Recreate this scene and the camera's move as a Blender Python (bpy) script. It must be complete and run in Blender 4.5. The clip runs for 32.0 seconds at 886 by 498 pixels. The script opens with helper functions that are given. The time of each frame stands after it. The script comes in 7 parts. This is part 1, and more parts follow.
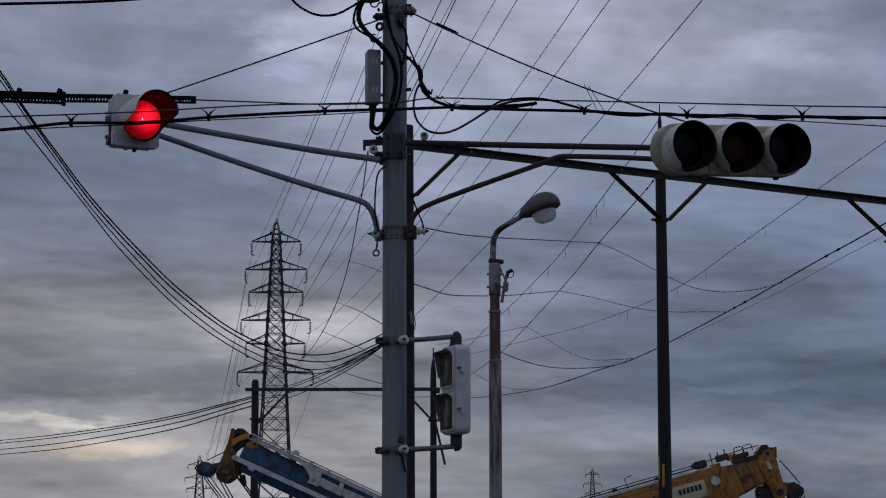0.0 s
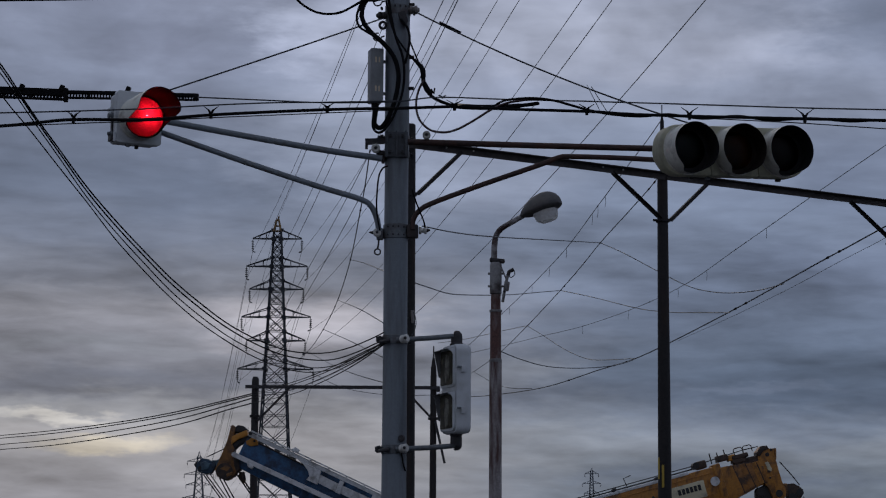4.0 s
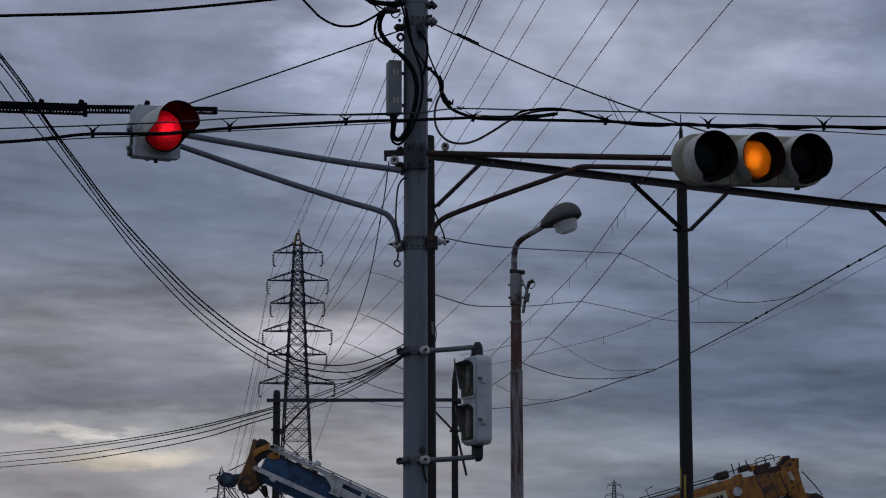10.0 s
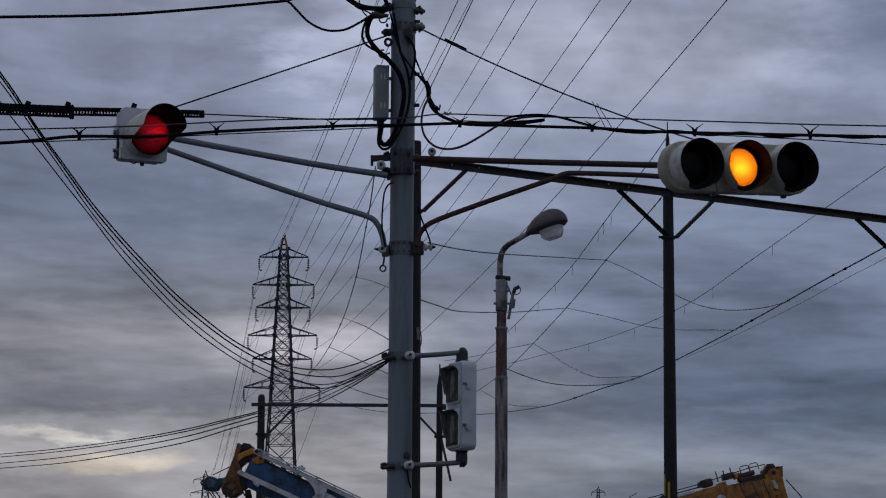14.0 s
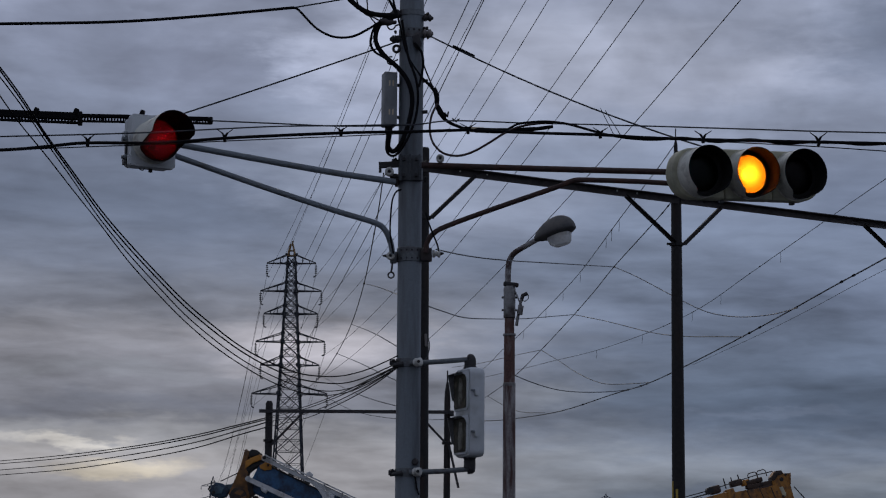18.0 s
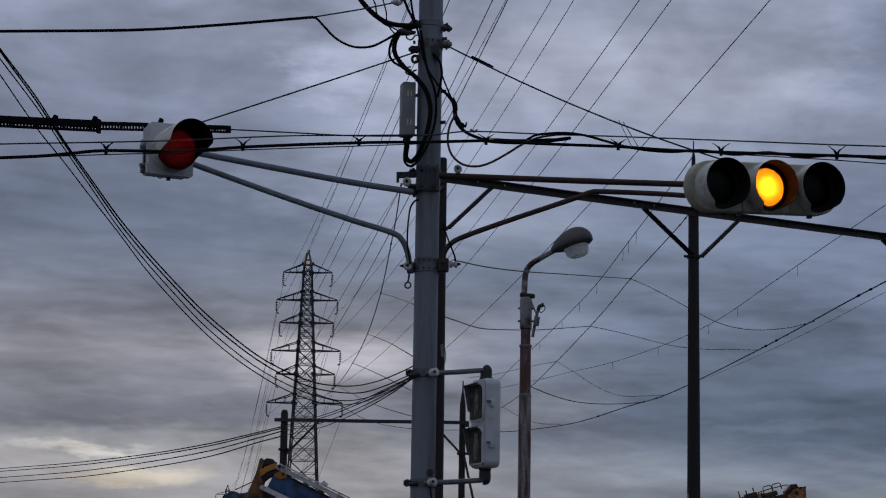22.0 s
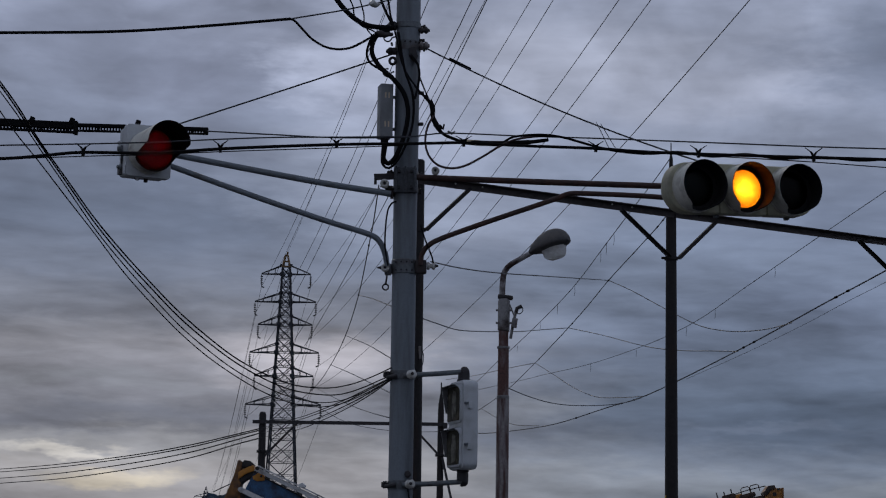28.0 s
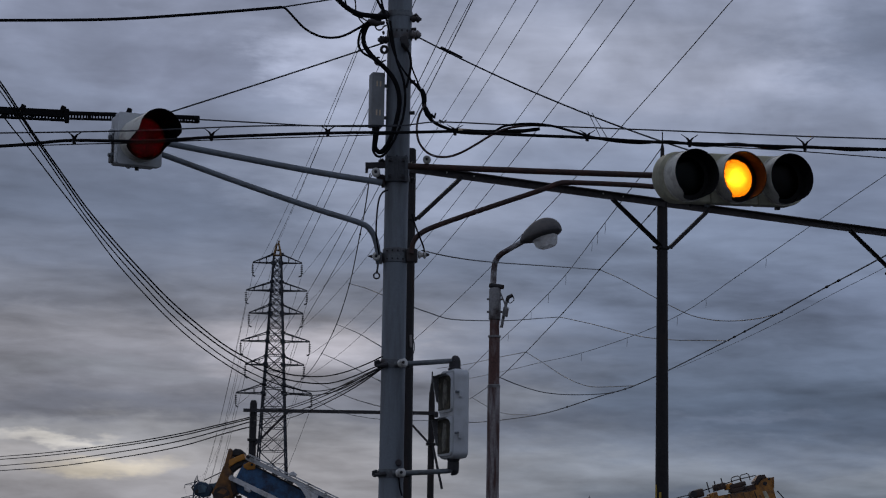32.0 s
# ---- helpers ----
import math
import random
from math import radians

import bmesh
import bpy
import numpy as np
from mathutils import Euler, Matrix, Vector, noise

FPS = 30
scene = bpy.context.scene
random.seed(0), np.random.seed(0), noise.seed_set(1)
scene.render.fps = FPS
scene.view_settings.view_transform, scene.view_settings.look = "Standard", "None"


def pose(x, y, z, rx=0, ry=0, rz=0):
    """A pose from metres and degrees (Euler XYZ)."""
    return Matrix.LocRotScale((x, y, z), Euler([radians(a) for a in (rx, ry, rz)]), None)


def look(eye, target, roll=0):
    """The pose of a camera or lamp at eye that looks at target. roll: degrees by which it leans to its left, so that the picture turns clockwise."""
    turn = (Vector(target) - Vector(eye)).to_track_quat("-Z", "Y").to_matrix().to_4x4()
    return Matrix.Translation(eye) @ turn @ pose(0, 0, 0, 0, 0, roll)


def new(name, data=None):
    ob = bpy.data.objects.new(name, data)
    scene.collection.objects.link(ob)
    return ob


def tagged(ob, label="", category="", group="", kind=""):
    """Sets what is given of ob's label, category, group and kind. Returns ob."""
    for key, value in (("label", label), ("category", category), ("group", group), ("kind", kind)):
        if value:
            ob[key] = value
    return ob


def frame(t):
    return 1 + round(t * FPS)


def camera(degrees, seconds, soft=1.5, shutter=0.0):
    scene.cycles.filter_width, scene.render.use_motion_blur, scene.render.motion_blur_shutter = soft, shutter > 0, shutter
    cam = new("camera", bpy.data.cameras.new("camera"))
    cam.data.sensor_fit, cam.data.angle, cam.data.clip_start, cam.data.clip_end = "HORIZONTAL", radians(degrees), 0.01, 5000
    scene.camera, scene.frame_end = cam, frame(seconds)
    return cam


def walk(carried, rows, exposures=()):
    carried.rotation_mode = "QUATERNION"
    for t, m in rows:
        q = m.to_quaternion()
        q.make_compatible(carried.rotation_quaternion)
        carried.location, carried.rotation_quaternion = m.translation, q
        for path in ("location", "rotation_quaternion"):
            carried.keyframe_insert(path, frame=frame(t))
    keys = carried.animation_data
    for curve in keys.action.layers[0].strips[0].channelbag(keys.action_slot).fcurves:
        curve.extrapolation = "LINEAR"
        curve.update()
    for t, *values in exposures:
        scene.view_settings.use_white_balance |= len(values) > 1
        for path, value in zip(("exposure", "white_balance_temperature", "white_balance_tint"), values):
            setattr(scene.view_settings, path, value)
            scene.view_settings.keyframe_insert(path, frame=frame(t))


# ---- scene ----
# ---- the camera: hand-held at eye height, long lens, looking up at the crossing's poles ----
cam = camera(22.179, 32.0, soft=1.15)
PATH = [
    (0, -0.000, -0.000, 1.600, 98.026, 0.099, 0.014),
    (0.5, -0.007, 0.001, 1.606, 97.992, 0.292, -0.026),
    (1, -0.005, 0.002, 1.608, 97.885, 0.024, -0.156),
    (1.5, -0.010, -0.000, 1.608, 97.833, -0.174, -0.285),
    (2, -0.006, -0.002, 1.607, 97.926, 0.506, -0.206),
    (2.5, -0.001, 0.001, 1.608, 97.852, -0.224, -0.068),
    (4.5, -0.003, -0.000, 1.608, 98.032, -0.331, -0.019),
    (5, -0.003, 0.002, 1.607, 98.060, -0.138, 0.157),
    (5.5, -0.003, -0.001, 1.606, 98.067, -0.237, 0.223),
    (6, -0.004, -0.002, 1.609, 98.096, -0.337, 0.240),
    (6.5, -0.005, -0.003, 1.609, 98.225, -0.345, 0.274),
    (7, -0.000, -0.003, 1.607, 98.227, 0.336, 0.555),
    (7.5, -0.004, 0.000, 1.603, 98.313, -0.672, -0.086),
    (8, -0.002, 0.000, 1.600, 98.408, -0.317, -0.300),
    (8.5, 0.000, 0.000, 1.601, 98.500, -0.408, -0.204),
    (9, 0.003, 0.001, 1.600, 98.610, -0.161, 0.101),
    (9.5, 0.004, -0.000, 1.601, 98.564, -0.494, 0.326),
    (10, 0.003, -0.000, 1.597, 98.302, 0.067, 0.559),
    (10.5, 0.006, -0.001, 1.599, 98.083, -0.570, 0.558),
    (11, 0.008, -0.002, 1.597, 98.452, -1.598, 0.574),
    (11.5, 0.009, 0.000, 1.598, 98.976, -0.588, 0.885),
    (12, 0.003, -0.002, 1.598, 98.641, 0.253, 0.423),
    (12.5, 0.005, -0.001, 1.594, 97.885, 0.426, 0.206),
    (13, 0.004, 0.002, 1.595, 97.830, 0.317, 0.236),
    (13.5, 0.005, 0.001, 1.594, 98.371, -0.181, 0.170),
    (15.5, 0.001, 0.002, 1.597, 98.507, -0.467, 0.139),
    (16, -0.001, 0.001, 1.596, 98.570, -0.390, 0.431),
    (16.5, -0.002, 0.001, 1.598, 98.737, -0.548, 0.543),
    (17, -0.002, -0.000, 1.595, 98.745, -0.361, 0.483),
    (17.5, -0.002, -0.001, 1.597, 98.644, -0.798, 0.320),
    (18, 0.001, 0.001, 1.597, 98.608, -0.400, 0.330),
    (18.5, 0.001, 0.001, 1.597, 98.610, -0.427, 0.283),
    (19, 0.002, 0.001, 1.595, 98.646, -0.756, 0.163),
    (19.5, -0.001, 0.000, 1.597, 98.702, -0.897, -0.017),
    (20, -0.001, 0.000, 1.599, 98.795, -0.857, -0.039),
    (20.5, -0.002, -0.000, 1.598, 98.879, -1.022, 0.050),
    (21, -0.001, -0.000, 1.598, 98.896, -1.044, 0.226),
    (21.5, -0.004, -0.001, 1.600, 98.878, -1.033, 0.413),
    (22, -0.004, -0.001, 1.598, 98.864, -0.930, 0.668),
    (22.5, -0.005, -0.001, 1.599, 98.855, -1.063, 0.830),
    (23, -0.001, -0.001, 1.598, 98.861, -0.754, 0.888),
    (23.5, 0.000, -0.000, 1.596, 98.800, -0.728, 0.744),
    (24, 0.003, -0.001, 1.598, 98.654, -0.656, 0.598),
    (24.5, -0.001, 0.001, 1.595, 98.508, -0.719, 0.422),
    (25, 0.002, 0.001, 1.597, 98.433, -0.498, 0.291),
    (25.5, 0.000, 0.002, 1.595, 98.630, -1.136, 0.031),
    (27.5, 0.001, 0.001, 1.596, 98.914, -0.828, 0.114),
    (28, 0.003, -0.001, 1.599, 98.915, -0.830, 0.134),
    (28.5, 0.003, -0.000, 1.597, 98.969, -0.770, 0.053),
    (29, 0.003, -0.001, 1.596, 98.922, -0.886, -0.113),
    (29.5, 0.004, 0.000, 1.599, 98.907, -1.146, -0.293),
    (30, 0.004, 0.000, 1.598, 98.866, -1.135, -0.401),
    (30.5, 0.007, 0.001, 1.595, 98.749, -0.868, -0.384),
    (31, 0.004, 0.001, 1.596, 98.605, -0.664, -0.286),
    (31.5, 0.005, 0.001, 1.597, 98.546, -0.751, -0.202),
    (32, 0.003, 0.000, 1.598, 98.640, -0.912, -0.105),
]
walk(cam, [(t, pose(x, y, z, rx, ry, rz)) for t, x, y, z, rx, ry, rz in PATH])

# ---- world: a heavy evening overcast, brighter low down where the sun sits behind it ----
SUN_TURN, SUN_RISE = -10.0, 9.0          # degrees right of the view, degrees up
world = bpy.data.worlds.new("sky")
scene.world = world
world.use_nodes = True


def build_sky():
    nt = world.node_tree
    nt.nodes.clear()
    N = nt.nodes.new
    link = nt.links.new

    def math_node(op, a, b=None, c=None, clamp=False):
        n = N("ShaderNodeMath")
        n.operation, n.use_clamp = op, clamp
        for i, v in enumerate((a, b, c)):
            if v is None:
                continue
            if isinstance(v, (int, float)):
                n.inputs[i].default_value = v
            else:
                link(v, n.inputs[i])
        return n.outputs[0]

    def smooth(v, lo, hi):
        n = N("ShaderNodeMapRange")
        n.interpolation_type = "SMOOTHSTEP"
        link(v, n.inputs[0])
        n.inputs[1].default_value, n.inputs[2].default_value = lo, hi
        return n.outputs[0]

    def ramp(fac, stops):
        n = N("ShaderNodeValToRGB")
        e = n.color_ramp.elements
        n.color_ramp.interpolation = "LINEAR"
        while len(e) < len(stops):
            e.new(0.5)
        for el, (p, col) in zip(e, stops):
            el.position, el.color = p, (*col, 1)
        link(fac, n.inputs[0])
        return n.outputs[0]

    def noise_tex(vec, scale, detail, rough=0.55, distort=0.0):
        n = N("ShaderNodeTexNoise")
        link(vec, n.inputs["Vector"])
        n.inputs["Scale"].default_value, n.inputs["Detail"].default_value = scale, detail
        n.inputs["Roughness"].default_value, n.inputs["Distortion"].default_value = rough, distort
        return n.outputs["Fac"]

    def combine(x, y, z):
        n = N("ShaderNodeCombineXYZ")
        for i, v in enumerate((x, y, z)):
            if isinstance(v, (int, float)):
                n.inputs[i].default_value = v
            else:
                link(v, n.inputs[i])
        return n.outputs[0]

    tc = N("ShaderNodeTexCoord")
    sep = N("ShaderNodeSeparateXYZ")
    link(tc.outputs["Generated"], sep.inputs[0])
    x, y, z = sep.outputs
    turn = math_node("ARCTAN2", x, y)                       # 0 straight ahead, + to the right
    up = math_node("MAXIMUM", z, 0.0)
    slant = math_node("ADD", up, math_node("MULTIPLY", turn, SKY_SLANT))     # the cloud rows dip a little to the right
    high_up = smooth(up, 0.12, 0.21)

    def blend(fac, a, b):
        m = N("ShaderNodeMix")
        link(fac, m.inputs[0])
        link(a, m.inputs[2])
        link(b, m.inputs[3])
        return m.outputs[0]

    def rows(k_turn, k_up, seed):
        return combine(math_node("MULTIPLY", turn, k_turn), math_node("MULTIPLY", slant, k_up), seed)

    def centred(v, k):
        return math_node("MULTIPLY", math_node("SUBTRACT", v, 0.5), k)

    def billow(k_turn, k_up, seed, detail, rough, lean):
        """Cloud lumps with a lit and a shaded side: the noise, and its difference from itself a step towards the light."""
        base = rows(k_turn, k_up, seed)
        w = N("ShaderNodeTexNoise")
        link(base, w.inputs["Vector"])
        w.inputs["Scale"].default_value, w.inputs["Detail"].default_value = 0.7, 3.0
        pull = N("ShaderNodeVectorMath")
        pull.operation = "SCALE"
        link(w.outputs["Color"], pull.inputs[0])
        pull.inputs["Scale"].default_value = 0.9
        bent = N("ShaderNodeVectorMath")
        link(base, bent.inputs[0])
        link(pull.outputs[0], bent.inputs[1])
        step = N("ShaderNodeVectorMath")
        link(bent.outputs[0], step.inputs[0])
        step.inputs[1].default_value = (lean[0], lean[1], 0)
        a = noise_tex(bent.outputs[0], 1.0, detail, rough)
        b = noise_tex(step.outputs[0], 1.0, detail, rough)
        return a, math_node("SUBTRACT", a, b)

    # ragged edges: every band and patch is looked up at a place pushed about by two sizes of noise
    push_a = noise_tex(rows(16.0, 46.0, 4.0), 1.0, 5.0, 0.6)
    push_b = noise_tex(rows(60.0, 190.0, 6.5), 1.0, 4.0, 0.6)
    at_turn_ = math_node("ADD", turn, math_node("ADD", centred(push_a, 0.10), centred(push_b, 0.02)))
    at_up_ = math_node("ADD", slant, math_node("ADD", centred(noise_tex(rows(13.0, 40.0, 1.3), 1.0, 5.0, 0.6), 0.030), centred(push_b, 0.007)))
    h = math_node("MULTIPLY", at_up_, 3.2, clamp=True)
    west = ramp(h, SKY_WEST)
    east = ramp(h, SKY_EAST)
    mix = N("ShaderNodeMix")
    mix.data_type = "RGBA"
    link(smooth(at_turn_, -0.07, 0.10), mix.inputs[0])
    link(west, mix.inputs[6])
    link(east, mix.inputs[7])
    col = mix.outputs[2]

    def glow(colour, at_turn, at_up, w_turn, w_up, amount):
        """A paler or darker stretch of cloud."""
        a = math_node("DIVIDE", math_node("SUBTRACT", at_turn_, at_turn), w_turn)
        b = math_node("DIVIDE", math_node("SUBTRACT", at_up_, at_up + SKY_SLANT * at_turn), w_up)
        d = math_node("SQRT", math_node("ADD", math_node("MULTIPLY", a, a), math_node("MULTIPLY", b, b)))
        f = math_node("MULTIPLY", math_node("SUBTRACT", 1.0, smooth(d, 0.15, 1.25)), amount)
        m = N("ShaderNodeMix")
        m.data_type = "RGBA"
        link(f, m.inputs[0])
        link(col, m.inputs[6])
        m.inputs[7].default_value = (*colour, 1)
        return m.outputs[2]

    for g in SKY_GLOWS:
        col = glow(*g)
    low, low_side = billow(9.0, 42.0, 0.3, 5.0, 0.46, (0.10, 0.30))
    high, high_side = billow(11.0, 20.0, 0.9, 5.0, 0.5, (0.12, 0.25))
    lump, lump_side = billow(26.0, 115.0, 2.1, 6.0, 0.55, (0.14, 0.28))
    tone = math_node("ADD", 1.0, centred(blend(high_up, low, high), SKY_LUMPS * 1.15))
    calm = math_node("SUBTRACT", 1.0, math_node("MULTIPLY", high_up, 0.6))   # fewer small lumps high up
    tone = math_node("ADD", tone, math_node("MULTIPLY", centred(lump, SKY_LUMPS * 0.45), calm))
    tone = math_node("ADD", tone, math_node("MULTIPLY", blend(high_up, low_side, high_side), SKY_LUMPS * 0.75))
    tone = math_node("ADD", tone, math_node("MULTIPLY", math_node("MULTIPLY", lump_side, SKY_LUMPS * 0.40), calm))
    vm = N("ShaderNodeVectorMath")
    vm.operation = "SCALE"
    link(col, vm.inputs[0])
    link(tone, vm.inputs["Scale"])
    deck = N("ShaderNodeBackground")
    link(vm.outputs[0], deck.inputs[0])
    deck.inputs[1].default_value = SKY_LEVEL
    clear = N("ShaderNodeTexSky")
    clear.sky_type, clear.sun_disc = "NISHITA", False
    clear.sun_elevation, clear.sun_rotation = radians(SUN_RISE), radians(SUN_TURN)
    above = N("ShaderNodeBackground")
    link(clear.outputs[0], above.inputs[0])
    above.inputs[1].default_value = 0.05
    both = N("ShaderNodeMixShader")
    both.inputs[0].default_value = 0.994                     # how closed the deck is
    link(above.outputs[0], both.inputs[1])
    link(deck.outputs[0], both.inputs[2])
    out = N("ShaderNodeOutputWorld")
    link(both.outputs[0], out.inputs[0])


SKY_LEVEL = 1.02
SKY_SLANT = 0.012
SKY_LUMPS = 1.0
SKY_WEST = [(0.096, (0.265, 0.270, 0.306)), (0.144, (0.295, 0.296, 0.324)), (0.176, (0.299, 0.296, 0.314)), (0.208, (0.265, 0.275, 0.306)), (0.243, (0.171, 0.184, 0.226)), (0.288, (0.201, 0.212, 0.258)), (0.336, (0.261, 0.270, 0.319)), (0.384, (0.219, 0.238, 0.296)), (0.448, (0.156, 0.184, 0.254)), (0.528, (0.144, 0.178, 0.258)), (0.608, (0.168, 0.202, 0.291)), (0.704, (0.226, 0.262, 0.366)), (0.784, (0.257, 0.292, 0.403)), (0.960, (0.273, 0.314, 0.435)), (1.0, (0.255, 0.290, 0.396))]
SKY_EAST = [(0.096, (0.127, 0.156, 0.205)), (0.144, (0.165, 0.195, 0.246)), (0.176, (0.212, 0.242, 0.296)), (0.205, (0.153, 0.184, 0.246)), (0.240, (0.103, 0.130, 0.187)), (0.288, (0.105, 0.136, 0.198)), (0.336, (0.124, 0.159, 0.234)), (0.384, (0.144, 0.181, 0.266)), (0.448, (0.165, 0.205, 0.296)), (0.512, (0.187, 0.231, 0.333)), (0.608, (0.233, 0.275, 0.382)), (0.704, (0.299, 0.337, 0.452)), (0.784, (0.317, 0.356, 0.475)), (0.960, (0.270, 0.309, 0.424)), (1.0, (0.255, 0.290, 0.396))]
SKY_GLOWS = [
    ((0.257, 0.301, 0.413), -0.049, 0.1844, 0.062, 0.0325, 0.60),
    ((0.345, 0.386, 0.511), -0.016, 0.2016, 0.075, 0.0225, 0.60),
    ((0.469, 0.456, 0.511), -0.066, 0.1065, 0.060, 0.0150, 0.72),
    ((0.122, 0.138, 0.184), -0.160, 0.1226, 0.095, 0.0065, 0.50),
    ((0.120, 0.136, 0.181), -0.154, 0.0779, 0.105, 0.0065, 0.60),
    ((0.605, 0.584, 0.554), -0.175, 0.0634, 0.037, 0.0030, 0.65),
    ((0.528, 0.479, 0.398), -0.145, 0.0529, 0.030, 0.0045, 0.80),
    ((0.345, 0.352, 0.398), -0.056, 0.0579, 0.065, 0.0150, 0.55),
    ((0.241, 0.262, 0.310), -0.159, 0.0928, 0.075, 0.0055, 0.50),
    ((0.115, 0.144, 0.212), -0.140, 0.1672, 0.075, 0.0175, 0.65),
    ((0.159, 0.181, 0.258), -0.119, 0.2284, 0.048, 0.0175, 0.65),
    ((0.481, 0.533, 0.704), -0.042, 0.2357, 0.043, 0.0275, 0.90),
    ((0.159, 0.184, 0.262), -0.171, 0.2381, 0.055, 0.0250, 0.60),
    ((0.405, 0.440, 0.560), 0.045, 0.2345, 0.083, 0.0250, 0.70),
    ((0.373, 0.407, 0.523), 0.130, 0.2235, 0.048, 0.0125, 0.60),
    ((0.124, 0.153, 0.226), 0.200, 0.2381, 0.058, 0.0375, 0.75),
    ((0.120, 0.150, 0.230), 0.182, 0.1746, 0.065, 0.0275, 0.45),
    ((0.078, 0.107, 0.164), 0.162, 0.0779, 0.085, 0.0213, 0.75),
    ((0.159, 0.191, 0.270), 0.142, 0.0779, 0.055, 0.0025, 0.30),
    ((0.226, 0.254, 0.310), 0.069, 0.0529, 0.105, 0.0095, 0.60),
    ((0.107, 0.138, 0.208), 0.124, 0.0379, 0.075, 0.0045, 0.50),
    ((0.120, 0.150, 0.230), 0.168, 0.1326, 0.065, 0.0150, 0.45),
    ((0.308, 0.352, 0.475), -0.006, 0.1721, 0.080, 0.0250, 0.60),
    ((0.147, 0.178, 0.242), 0.134, 0.0592, 0.070, 0.0100, 0.55),
    ((0.265, 0.292, 0.352), 0.022, 0.0853, 0.050, 0.0075, 0.50),
]
build_sky()

sun_data = bpy.data.lights.new("sun", "SUN")
sun_data.energy, sun_data.angle, sun_data.color = 0.25, radians(25), (1.0, 0.9, 0.78)
sun = new("sun", sun_data)
sun.matrix_world = look((-9, 50, 40), (-9 + math.sin(radians(-SUN_TURN)) * 50, 0, 40 - 50 * math.tan(radians(SUN_RISE + 20))))


# ---- materials ----
def material(name, colour, rough=0.6, metal=0.0, grain=20.0, vary=0.25, stain=None, stain_scale=3.0, stain_amount=0.5, bump=0.15, spec=0.5, stretch=(1, 1, 1), stain_stretch=(1, 1, 1)):
    """A weathered surface: base colour with fine grain, larger blotches towards a stain colour, and a little relief."""
    m = bpy.data.materials.new(name)
    m.use_nodes = True
    nt = m.node_tree
    b = nt.nodes["Principled BSDF"]
    N, link = nt.nodes.new, nt.links.new
    tc = N("ShaderNodeTexCoord")

    def tex(scale, detail, st):
        mp = N("ShaderNodeMapping")
        mp.inputs["Scale"].default_value = st
        link(tc.outputs["Object"], mp.inputs[0])
        n = N("ShaderNodeTexNoise")
        link(mp.outputs[0], n.inputs["Vector"])
        n.inputs["Scale"].default_value, n.inputs["Detail"].default_value, n.inputs["Roughness"].default_value = scale, detail, 0.62
        return n.outputs["Fac"]

    g = tex(grain, 5.0, stretch)
    s = tex(stain_scale, 6.0, stain_stretch)
    r = N("ShaderNodeValToRGB")
    e = r.color_ramp.elements
    e[0].position, e[1].position = 0.3, 0.7
    e[0].color = (*[c * (1 - vary) for c in colour], 1)
    e[1].color = (*[min(1, c * (1 + vary)) for c in colour], 1)
    link(g, r.inputs[0])
    col = r.outputs[0]
    if stain:
        k = N("ShaderNodeMapRange")
        link(s, k.inputs[0])
        k.inputs[1].default_value, k.inputs[2].default_value = 0.62 - 0.3 * stain_amount, 0.80 - 0.3 * stain_amount
        mx = N("ShaderNodeMix")
        mx.data_type = "RGBA"
        link(k.outputs[0], mx.inputs[0])
        link(col, mx.inputs[6])
        mx.inputs[7].default_value = (*stain, 1)
        col = mx.outputs[2]
    link(col, b.inputs["Base Color"])
    rr = N("ShaderNodeMapRange")
    link(s, rr.inputs[0])
    rr.inputs[3].default_value, rr.inputs[4].default_value = max(0.05, rough - 0.12), min(1, rough + 0.15)
    link(rr.outputs[0], b.inputs["Roughness"])
    b.inputs["Metallic"].default_value = metal
    b.inputs["Specular IOR Level"].default_value = spec
    if bump:
        bp = N("ShaderNodeBump")
        bp.inputs["Strength"].default_value, bp.inputs["Distance"].default_value = bump, 0.004
        link(g, bp.inputs["Height"])
        link(bp.outputs[0], b.inputs["Normal"])
    return m


def lens_material(name, colour, clear, core=None):
    """Moulded coloured lens: lets the lamp behind it glow through, mirrors a little of the sky."""
    m = bpy.data.materials.new(name)
    m.use_nodes = True
    nt = m.node_tree
    nt.nodes.clear()
    N, link = nt.nodes.new, nt.links.new
    tl = N("ShaderNodeBsdfTranslucent")
    tl.inputs[0].default_value = (*colour, 1)
    tp = N("ShaderNodeBsdfTransparent")
    tp.inputs[0].default_value = (*(core or colour), 1)
    gl = N("ShaderNodeBsdfGlossy")
    gl.inputs["Roughness"].default_value = 0.25
    gl.inputs[0].default_value = (0.8, 0.8, 0.8, 1)
    vo = N("ShaderNodeTexVoronoi")
    vo.inputs["Scale"].default_value = 70
    tc = N("ShaderNodeTexCoord")
    link(tc.outputs["Object"], vo.inputs["Vector"])
    bp = N("ShaderNodeBump")
    bp.inputs["Strength"].default_value, bp.inputs["Distance"].default_value = 0.4, 0.004
    link(vo.outputs["Distance"], bp.inputs["Height"])
    link(bp.outputs[0], gl.inputs["Normal"])
    a = N("ShaderNodeMixShader")
    a.inputs[0].default_value = clear
    link(tl.outputs[0], a.inputs[1])
    link(tp.outputs[0], a.inputs[2])
    b = N("ShaderNodeMixShader")
    b.inputs[0].default_value = 0.010
    link(a.outputs[0], b.inputs[1])
    link(gl.outputs[0], b.inputs[2])
    out = N("ShaderNodeOutputMaterial")
    link(b.outputs[0], out.inputs[0])
    return m


